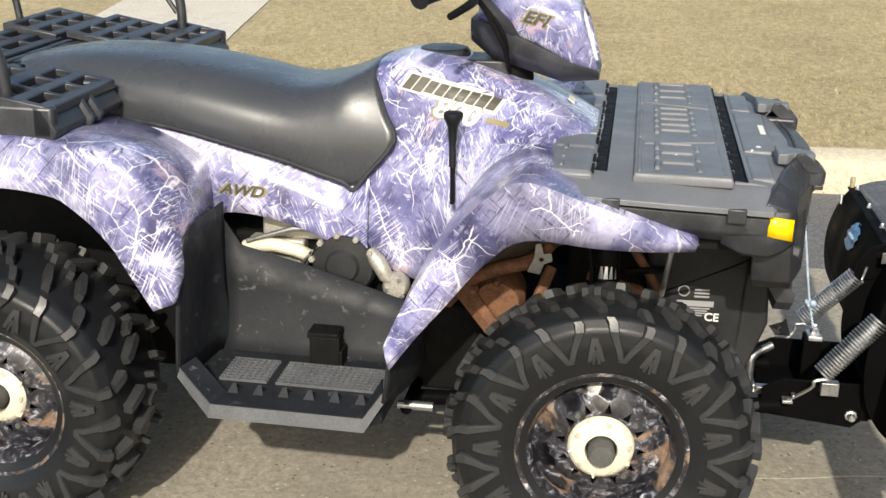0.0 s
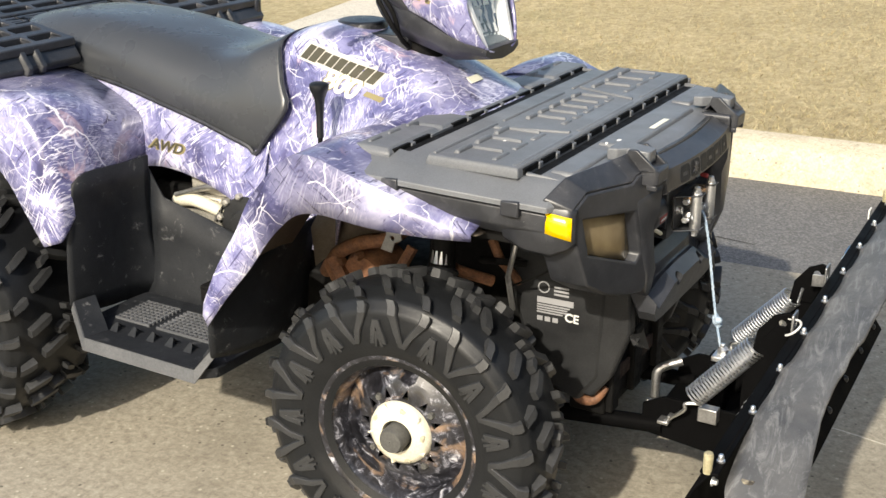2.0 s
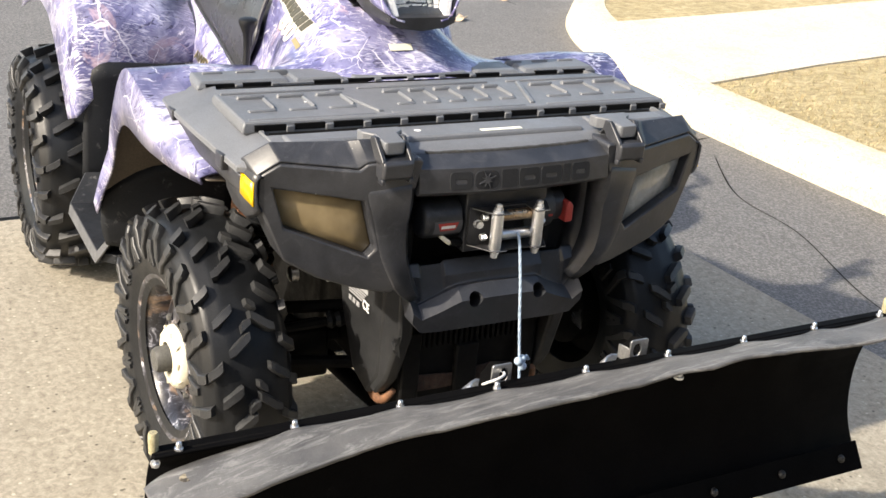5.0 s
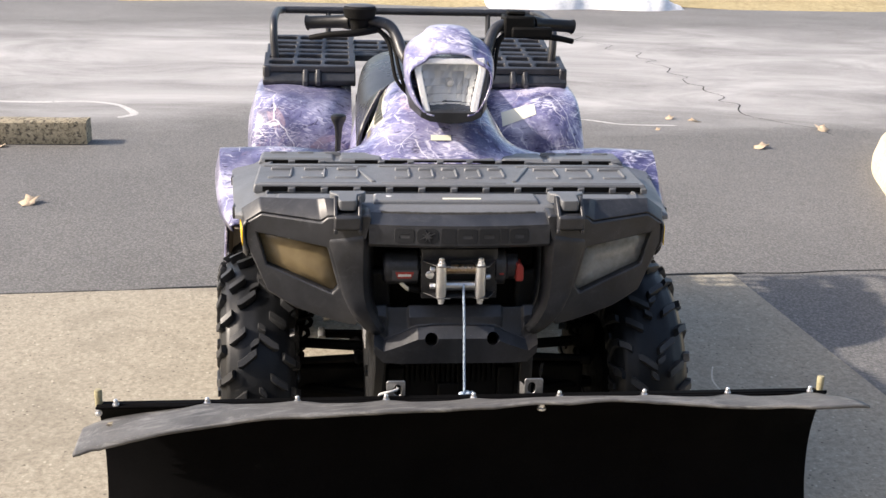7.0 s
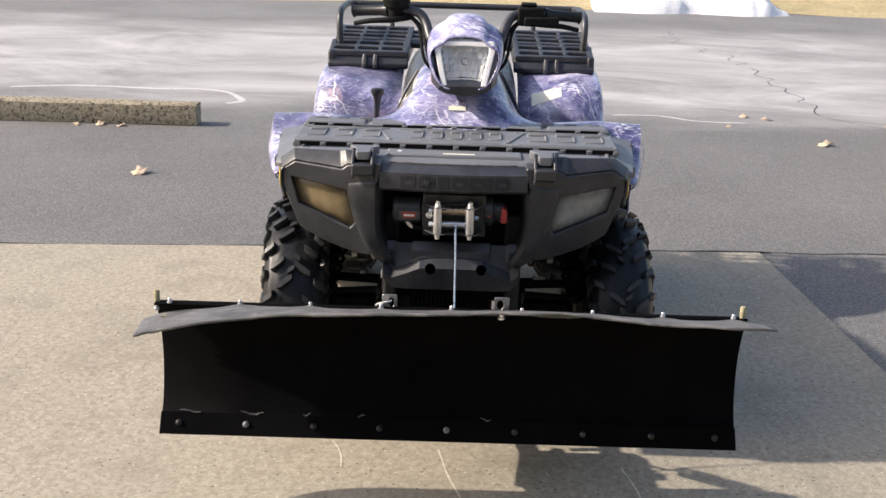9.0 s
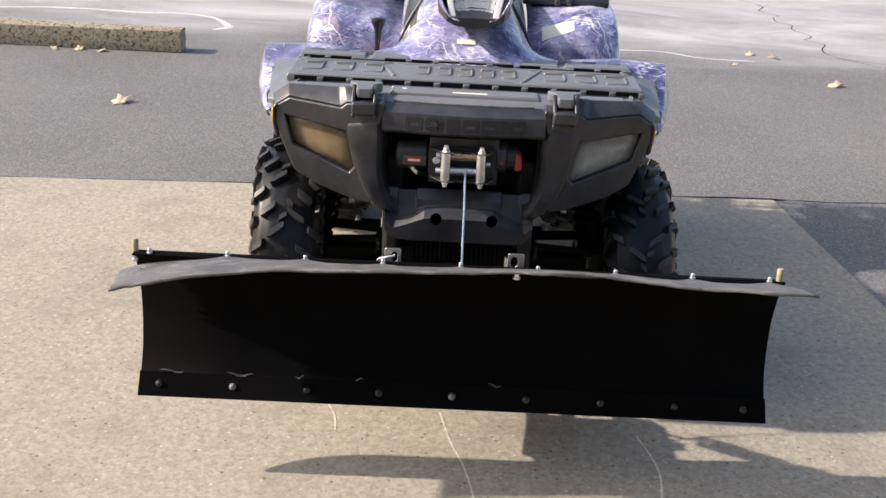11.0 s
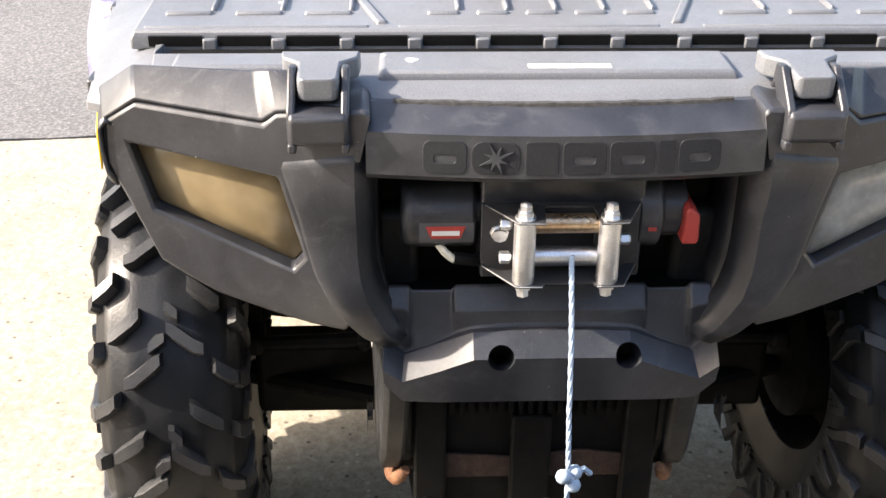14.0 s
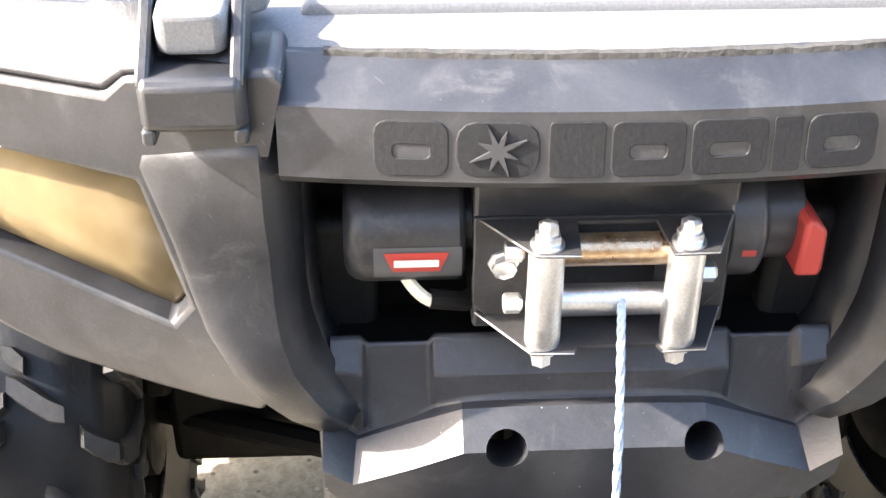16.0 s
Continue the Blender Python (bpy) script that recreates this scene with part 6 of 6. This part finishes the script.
lathe(b8 := bmesh.new(), [(.011, -.16), (.011, -.125), (.006, -.118), (.001, -.118)], (0, PY, 1.06), 14, "x")
part("lamp_bulb", b8, WHITELENS, pod)
bm = plate(bmesh.new(), frame_in, [], lambda u, v: (-.070 - (v - .99) * .34, PY + u, v), (-.003, 0, 0))
lens = part("lamp_glass", bm, GLASS, pod, "clear lamp glass", smooth=0)
lens.visible_shadow = False
cowl = []
for x, zb, zt, w in ((-.352, 1.045, 1.095, .055), (-.30, 1.010, 1.088, .094), (-.22, .990, 1.060, .104), (-.14, .966, 1.022, .098), (-.062, .972, .994, .074)):
    ring = [(-w, zt), (-w * 1.02, (zb + zt) / 2), (-w * .7, zb), (0, zb - .006), (w * .7, zb), (w * 1.02, (zb + zt) / 2), (w, zt), (0, zt)]
    cowl.append([Vector((x, PY + y, z)) for y, z in ring])
part("pod_cowl", grid(bmesh.new(), cowl, close=True, caps=True), PLASTIC, pod, "black plastic cowl below the pod", smooth=60)
part("pod_strip", plate(bmesh.new(), [(.094, 1.118), (.102, 1.105), (.080, .985), (.070, .985)], [], lambda u, v: (-.068 - (v - .99) * .34, PY + u, v), (-.02, 0, 0)), PLASTIC, pod, bevel=0.002)
lathe(b8 := bmesh.new(), [(.045, .93), (.05, .96), (.045, 1.02)], (-.26, .01, 0), 16, "z", True)
part("steering_column", b8, DARK, quad)
bm = bmesh.new()
lathe(bm, [(.058, .985), (.060, 1.012), (.054, 1.024), (.001, 1.026)], (-.415, .0, 0), 24, "z")
box(bm, -.40, -.26, -.055, .055, .965, 1.006)
part("fuel_cap", bm, PLASTIC, quad, "black plastic fuel cap and console", bevel=0.004)
for s in (-1, 1):
    pts = spline([(-.235, PY + s * .080, 1.065), (-.285, PY + s * .110, 1.108), (-.320, PY + s * .126, 1.150), (-.338, PY + s * .148, 1.178), (-.350, PY + s * .19, 1.186), (-.372, PY + s * .25, 1.183)], 5)
    bar_ = part("handlebar", tube(bmesh.new(), pts, .0150, 12), PLASTIC, quad, "black steel handlebar")
    grip = [(-.370, PY + s * .245, 1.183), (-.376, PY + s * .255, 1.182), (-.380, PY + s * .27, 1.181), (-.398, PY + s * .325, 1.177), (-.410, PY + s * .358, 1.174), (-.412, PY + s * .364, 1.173)]
    part("grip", tube(bmesh.new(), grip, [.022, .022, .0175, .017, .0175, .021], 14), RUBBER, bar_, "black rubber grip")
    lever = spline([(-.348, PY + s * .17, 1.168), (-.322, PY + s * .23, 1.158), (-.330, PY + s * .30, 1.152), (-.352, PY + s * .355, 1.140)], 5)
    part("lever", tube(bmesh.new(), lever, [.011 - .0035 * k / 15 for k in range(16)], 10), DARK, bar_, "black brake lever")
    for k, d in enumerate((.020, .030)):
        part("control_cable", tube(bmesh.new(), spline([(-.345, PY + s * (.175 + d * .4), 1.168 + d * .2), (-.315, PY + s * (.118 + d), 1.135), (-.270, PY + s * (.100 + d), 1.07 - .02 * k), (-.262, PY + s * .10, 1.01), (-.26, PY + s * .07, .985)], 5), .0052, 8), DARK, bar_)
lathe(b8 := bmesh.new(), [(.022, 1.160), (.027, 1.190), (.040, 1.196), (.045, 1.220), (.040, 1.226), (.001, 1.227)], (-.352, -.205, 0), 24, "z")
res = part("fluid_reservoir", b8, DARK, quad, "black round control housing")
lathe(b8 := bmesh.new(), [(.040, 1.2265), (.034, 1.230), (.001, 1.230)], (-.352, -.205, 0), 24, "z")
part("reservoir_lid", b8, SCUFFED, res, "worn pale lid")
bm = boxes((-.395, -.318, .180, .262, 1.150, 1.208), (-.385, -.335, .19, .24, 1.208, 1.220), (-.345, -.312, .20, .31, 1.150, 1.180))
part("switch_housing", bm, DARK, quad, "black switch housing", bevel=0.006)

# gear lever
tube(b8 := bmesh.new(), [(-.348, -.275, .735), (-.350, -.268, .80), (-.352, -.262, .86)], .0055, 8)
shift = part("gear_lever", b8, DARK, quad, "black gear lever rod")
tube(b8 := bmesh.new(), spline([(-.351, -.266, .815), (-.352, -.263, .86), (-.352, -.262, .90), (-.352, -.262, .925), (-.352, -.262, .935)], 3), [.008] * 4 + [.0095, .010, .012, .016, .020, .0215, .021, .017, .006], 14)
part("knob", b8, RUBBER, shift, "black rubber knob")

# decals, laid onto the bodywork from the right side
def wrap(ob, body, lift):
    """Moves each point of a flat print along y until it lies a hair above the panel."""
    src = bmesh.new()
    src.from_mesh(body.data)
    tree = BVHTree.FromBMesh(src)
    for v in ob.data.vertices:
        hit = tree.ray_cast(Vector((v.co.x, -1.0, v.co.z)), Vector((0, 1, 0)))
        if hit[0]:
            v.co = hit[0] + Vector((0, -(.0025 + lift), 0))
    src.free()


def side_print(x, z, roll):
    return Matrix.Translation((x, -.5, z)) @ Matrix.Rotation(radians(90), 4, "X") @ Matrix.Rotation(radians(roll), 4, "Z")


def print_on(body, name, text, size, x, z, roll, material, lift, shear=.25, stretch=1.0, bold=.03):
    ob = letters(name, text, size, side_print(x, z, roll) @ Matrix.Diagonal((stretch, 1, 1, 1)), material, body if body is pod else quad, 0, shear, bold)
    wrap(ob, body, lift)
    return ob


def bars_on(body, name, rows, material, lift, label):
    for x, z, w, h, roll in rows:
        m = side_print(x, z, roll)
        bm = grid(bmesh.new(), [[m @ Vector((w * (i / 6 - .5) + .12 * h * (k - 2), h * (k / 4 - .5), 0)) for i in range(7)] for k in range(5)])
        wrap(part(name, bm, material, quad, label, smooth=0), body, lift)


side_r = [o for o in bpy.data.objects if o.name.startswith("side_panel")][0]
tank = bpy.data.objects["tank_cover"]
print_on(side_r, "decal_edge", "AWD", .0345, -.834, .718, -3, GOLD, .001, .3, 1.28, .055)
print_on(side_r, "decal_awd", "AWD", .0315, -.8335, .7185, -3, DECAL, .0018, .3, 1.27)
print_on(pod, "decal_edge", "EFI", .040, -.205, 1.108, -12, GOLD, .001, .3, 1.28, .055)
print_on(pod, "decal_efi", "EFI", .0365, -.2045, 1.1085, -12, DECAL, .0018, .3, 1.22)
print_on(tank, "decal_edge", "800", .060, -.365, .910, -10, GOLD, .001, .3, 1.15, .06)
print_on(tank, "decal_number", "800", .058, -.364, .911, -10, DECALPALE, .0018, .3, 1.15)
bars_on(tank, "decal_ground", [(-.372, .949, .225, .042, -11)], DECALEDGE, .001, "pale outline of the model decal")
bars_on(tank, "decal_bar", [(-.466 + .0232 * k, .9675 - .0045 * k, .0195 + .0015 * (k % 3 == 1), .026 + .006 * (k in (0, 1)), -11) for k in range(9)], DECAL, .0024, "plain dark bar of a model decal")
bars_on(tank, "decal_small_bar", [(-.268, .896, .05, .010, -10)], GOLD, .0016, "small gold bar")
part("nose_sticker", plate(bmesh.new(), [(-.026, -.008), (.026, -.008), (.026, .010), (-.026, .010)], [], lambda u, v: (-.120 - v * .75, u, .917 + v * .6), (.001, 0, .0015)), DECALPALE, quad, "cream sticker on the nose", smooth=0)

# ---- snow plough ----
plough = thing("snow_plough", "black steel snow plough with rubber flap hung before the quad bike", "plough", (0, 0, 0))
PROFILE = [(.694, .204), (.672, .222), (.645, .258), (.625, .305), (.616, .37), (.620, .435), (.640, .500), (.662, .536), (.676, .552)]
bm = bmesh.new()
prof = spline([(x, 0, z) for x, z in PROFILE], 3)
grid(bm, [[Vector((p.x, y, p.z)) for p in prof] for y in (-.735, -.5, -.25, 0, .25, .5, .742)])
blade = part("blade", bm, SCRAPED, plough, "black curved steel blade", smooth=60, thick=0.005)
for y in (-.15, .15):
    part("back_rib", grid(bmesh.new(), [[Vector((p.x - d, y, p.z)) for p in prof[1:-1]] for d in (.003, .05)]), BLACKSTEEL, blade, "steel rib behind the blade", smooth=0, thick=0.006)
bm = boxes((.655, .684, -.737, .737, .546, .552))
part("top_edge", bm, BLACKSTEEL, blade, bevel=0.002)
bm = bmesh.new()
grid(bm, [[(.696, y, .204), (.7005, y, .203), (.6665, y, .2525), (.663, y, .250)] for y in (-.735, .742)], close=True, caps=True)
part("wear_bar", bm, SCRAPED, blade, "worn steel cutting edge", bevel=0.002)
for k, y in enumerate((-.687, -.515, -.341, -.172, 0, .175, .350, .525, .688)):
    lathe(b8 := bmesh.new(), [(.0088, .0), (.0082, .003), (.005, .006), (.001, .007)], (0, 0, 0), 10, "x")
    bmesh.ops.transform(b8, matrix=pose(.684, y, .229, 0, -33, 0), verts=b8.verts)
    part("edge_bolt", b8, LIDGREY if k in (1, 4) else COVER, blade, "worn bolt head" if k in (1, 4) else "")
# rubber flap along the top, bolted below the top edge, torn loose and drooping at one end
FRONT = spline([(.812, -.757, .514), (.806, -.73, .520), (.802, -.70, .525), (.792, -.60, .543), (.780, -.50, .554), (.778, -.40, .564), (.780, -.30, .568), (.786, -.20, .574), (.788, -.10, .578), (.790, 0, .583), (.791, .10, .589), (.790, .20, .592), (.786, .30, .589), (.776, .40, .576), (.778, .50, .569), (.780, .60, .566), (.782, .70, .566), (.770, .790, .560)], 4)
REAR = spline([(.705, -.757, .516), (.695, -.735, .522), (.690, -.70, .530), (.684, -.60, .541), (.682, -.50, .548), (.680, -.40, .548), (.682, -.30, .547), (.684, -.20, .547), (.684, -.10, .547), (.683, 0, .547), (.683, .10, .547), (.683, .20, .547), (.682, .30, .546), (.682, .40, .546), (.683, .50, .545), (.683, .60, .545), (.683, .70, .545), (.690, .770, .543)], 4)
BOLT_Y = [-.699 + .1755 * k for k in range(9)]
bm = bmesh.new()
cols = []
for k, (f, r) in enumerate(zip(FRONT, REAR)):
    col = []
    near = max(math.exp(-((r.y - y) / .030) ** 2) for y in BOLT_Y[1:])
    for j in range(9):
        u = j / 8
        p = r.lerp(f, u)
        p.z += .006 * near * (1 - u) ** 2 + .006 * math.sin(u * math.pi) * (1 if abs(p.y) < .5 else .4) + .003 * u * noise.noise((p.y * 9, u * 3, 1))
        p.x += .005 * u * noise.noise((p.y * 14, 2, 5)) + .0035 * u * noise.noise((p.y * 60, 4, 1))
        p.z += .0016 * u * u * noise.noise((p.y * 85, 7, 3))
        col.append(p)
    cols.append(col)
grid(bm, cols)
part("rubber_flap", bm, FLAP, plough, "weathered black rubber snow flap, sagging at one end", smooth=60, thick=0.006)
part("loose_bolt", bolt(bmesh.new(), (.772, .123, .570), .006, .014), STEEL, plough)
part("torn_hole", lathe(bmesh.new(), [(.001, .5335), (.010, .5335), (.012, .530)], (.720, -.700, 0), 9, "z"), WOOD, plough, "dirt-filled bolt hole", smooth=0)
for k, y in enumerate(BOLT_Y):
    part("flap_bolt", bolt(bmesh.new(), (.676, y, .552), .0045, .0125), STEEL, plough)
for y in (-.733, .730):
    lathe(b8 := bmesh.new(), [(.0068, .548), (.0076, .570), (.0076, .579), (.006, .582), (.001, .582)], (.666, y, 0), 14, "z")
    part("marker_stub", b8, STUB, plough, "short cream marker stub")
    part("stub_clip", bolt(bmesh.new(), (.674, y, .536), .005, .009, "x"), STEEL, plough)
# stickers and scuffs on the back
def on_back(u, v):
    k = min(range(len(prof)), key=lambda i: abs(prof[i].z - v))
    return (prof[k].x - .0045, u, v)
bm = bmesh.new()
fan = [Vector(on_back(.47 + .052 * math.cos(a), .487 + .036 * math.sin(a))) for a in (2 * math.pi * i / 28 for i in range(28))]
c = Vector(on_back(.47, .487))
rings = [[c + (p - c) * q + Vector((-.001, 0, 0)) for p in fan] for q in (1, .66, .33)]
grid(bm, rings, close=True)
bm.faces.new([bm.verts.new(p) for p in rings[-1]])
part("oval_sticker", bm, BLUE, blade, "blue oval sticker with pale bars", smooth=60)
bm = bmesh.new()
for k in range(3):
    v = .473 + k * .013
    grid(bm, [[Vector(on_back(.44, v)) + Vector((-.003, 0, 0)), Vector(on_back(.50, v)) + Vector((-.003, 0, 0))], [Vector(on_back(.44, v + .007)) + Vector((-.003, 0, 0)), Vector(on_back(.50, v + .007)) + Vector((-.003, 0, 0))]])
part("sticker_bar", bm, PALEBLUE, blade, smooth=0)
SCRAPE = (-.40, .488)
rr = random.Random(8)
for k in range(26):
    y, z = SCRAPE[0] + rr.gauss(0, .022), SCRAPE[1] + rr.gauss(0, .035)
    y += (z - SCRAPE[1]) * .35
    z = min(z, .503)
    p = Vector(on_back(y, z)) + Vector((-.0012, 0, 0))
    q = Vector(on_back(y + rr.uniform(-.01, .01), z + rr.uniform(.012, .035))) + Vector((-.0012, 0, 0))
    w = rr.uniform(.004, .011)
    bm = grid(bmesh.new(), [[p, p + Vector((0, w, 0))], [q, q + Vector((0, w * .6, 0))]])
    part("paint_scrape", bm, CHALK, blade, "white scraped patch on the blade back", smooth=0)
part("white_tag", boxes((.634, .638, .700, .728, .508, .533)), WHITE, blade, "small white tag", bevel=0.001)
rr = random.Random(5)
for y, w in ((-.66, .055), (-.50, .060), (-.36, .022), (-.22, .02), (.10, .03)):
    n = 10
    line = [(.6680, y - w / 2 + w * k / n, .2555 + .003 * math.sin(k * .5 + y * 9) + .002 * rr.random()) for k in range(n + 1)]
    low = [(a + .0014, c, d - .0008 - (.0022 + .0026 * rr.random()) * math.sin(math.pi * k / n)) for k, (a, c, d) in enumerate(line)]
    part("scuff", grid(bmesh.new(), [line, low]), RUBBED, blade, smooth=0)
# trip springs with rods and brackets
for s in (-1, 1):
    top, foot = Vector((.592, s * .142, .502)), Vector((.466, s * .163, .352))
    ax = (foot - top).normalized()
    e1 = ax.cross(Vector((0, 1, 0))).normalized()
    e2 = ax.cross(e1)
    turns, n = 23, 12
    L = (foot - top).length
    hel = [top + ax * (.012 + (L - .024) * k / (turns * n)) + (e1 * math.cos(2 * math.pi * k / n) + e2 * math.sin(2 * math.pi * k / n)) * .0225 for k in range(turns * n + 1)]
    spring = part("trip_spring", tube(bmesh.new(), hel, .0024, 6), STEEL, plough, "bright coiled trip spring")
    part("spring_hook", tube(bmesh.new(), spline([top - ax * .02, top + ax * .002 + e1 * .012, top + ax * .012 + e1 * .0175], 4), .0034, 6), STEEL, spring)
    bm = tube(bmesh.new(), spline([foot - ax * .012 + e1 * .0175, foot + e1 * .006, foot + ax * .012, (.455, s * .16, .325), (.405, s * .137, .275)], 4), .004, 8)
    part("spring_rod", bm, STEEL, spring, "threaded adjusting rod")
    for row in ((.398, .422, s * .137 - .014, s * .137 + .014, .276, .284), (.418, .428, s * .139 - .010, s * .139 + .010, .290, .298), (.480, .520, s * .132 - .012, s * .132 + .012, .300, .332)):
        part("rod_plate", boxes(row), DULLSTEEL, spring, "small steel plate on the rod", bevel=0.002)
    bm = plate(bmesh.new(), [(.578, .485), (.626, .485), (.648, .535), (.655, .568), (.640, .578), (.612, .566), (.585, .530)], [circle(.630, .553, .008, 10)], lambda u, v: (u, s * .146 - .004, v), (0, .008, 0))
    ty = -.152 if s < 0 else .129
    tab = plate(bmesh.new(), [(ty - .019, .540), (ty + .019, .540), (ty + .019, .580), (ty + .016, .583), (ty - .016, .583), (ty - .019, .580)], [[(ty - s * .004 + a, .563 + b * 1.5) for a, b in circle(0, 0, .0085, 14)]], lambda u, v: (.651, u, v), (.004, 0, 0))
    edge_y = ty - .019 if s > 0 else ty + .016
    wing = [(edge_y, .651), (edge_y - .006, .628), (edge_y - .003, .628), (edge_y + .003, .651)]
    part("tab_wing", plate(bmesh.new(), wing, [], lambda u, v: (v, u, .566), (0, 0, -.026)), DULLSTEEL, plough, "worn steel side of the tab", bevel=0.001)
    for q in (0,) if s < 0 else ():
        cord = spline([(.640, ty - s * .004, .566), (.660, ty - s * .002, .567 + .004 * q), (.668, ty + s * .014, .566 + .005 * q), (.664, ty + s * .030, .560 + .006 * q), (.655, ty + s * .034, .552), (.645, ty + s * .028, .545)], 5)
        part("cord_loop", tube(bmesh.new(), cord, .0024, 7), CORD, plough, "loop of grubby white cord")
    part("bracket_tab", tab, DULLSTEEL, plough, "worn steel tab with a hole", bevel=0.001)
    part("spring_bracket", bm, BLACKSTEEL, plough, "black steel spring bracket", bevel=0.002)
    bm = plate(bmesh.new(), [(.56, .215), (.612, .26), (.610, .33), (.56, .325), (.40, .325), (.355, .30), (.355, .235)], [circle(.557, .250, .009, 10)], lambda u, v: (u, s * .118 - .004, v), (0, .008, 0))
    part("push_plate", bm, BLACKSTEEL, plough, "black steel push frame plate", bevel=0.002)
    part("pivot_bolt", bolt(bmesh.new(), (.557, s * .122, .248), .009, s * .022, "y"), STEEL, plough)
    part("push_tube", tube(bmesh.new(), [(.40, s * .115, .255), (.10, s * .14, .235), (-.45, s * .20, .24)], .019, 10), BLACKSTEEL, plough, "black steel push tube")
    part("tube_end", tube(bmesh.new(), [(-.38, s * .30, .268), (-.46, s * .30, .268)], .011, 10), DULLSTEEL, plough, "bright steel mount tube")
    part("mount_bar", tube(bmesh.new(), [(-.44, s * .10, .255), (-.44, s * .31, .262)], .014, 8), BLACKSTEEL, plough)
bm = boxes((.36, .60, -.118, .118, .232, .252), (.575, .606, -.125, .125, .24, .33), (.455, .495, -.006, .030, .25, .385))
part("cross_frame", bm, BLACKSTEEL, plough, "black steel cross frame", bevel=0.003)
bm = boxes((.462, .496, -.012, .034, .376, .388), (.474, .484, .006, .016, .388, .412))
part("lift_shackle", bm, STEEL, plough, "bright lifting shackle", bevel=0.002)
lathe(b8 := bmesh.new(), [(.012, .385), (.012, .400), (.006, .405)], (.480, .012, 0), 8, "z", True)
part("shackle_nut", b8, STEEL, plough)
bend = spline([(.340, .005, .255), (.340, .005, .290), (.341, .007, .312), (.352, .013, .325), (.389, .030, .341)], 4)
part("latch_lever", tube(bmesh.new(), bend, .010, 10), DULLSTEEL, plough, "bent steel latch lever")
bm = boxes((.35, .41, -.062, -.040, .252, .272))
bolt(bm, (.345, -.05, .255), .008, .02)
part("angle_pin", bm, DULLSTEEL, plough, "steel angle pin", bevel=0.003)
part("rope_tail", tube(bmesh.new(), [(.475, .012, .40), (.478, .012, .39)], .0038, 6), ROPE, plough)
# a loose wire beside the radiator cover
part("loose_wire", tube(bmesh.new(), spline([(.10, -.24, .555), (.17, -.27, .60), (.25, -.32, .66), (.29, -.36, .70)], 5), .0025, 6), DARK, quad)
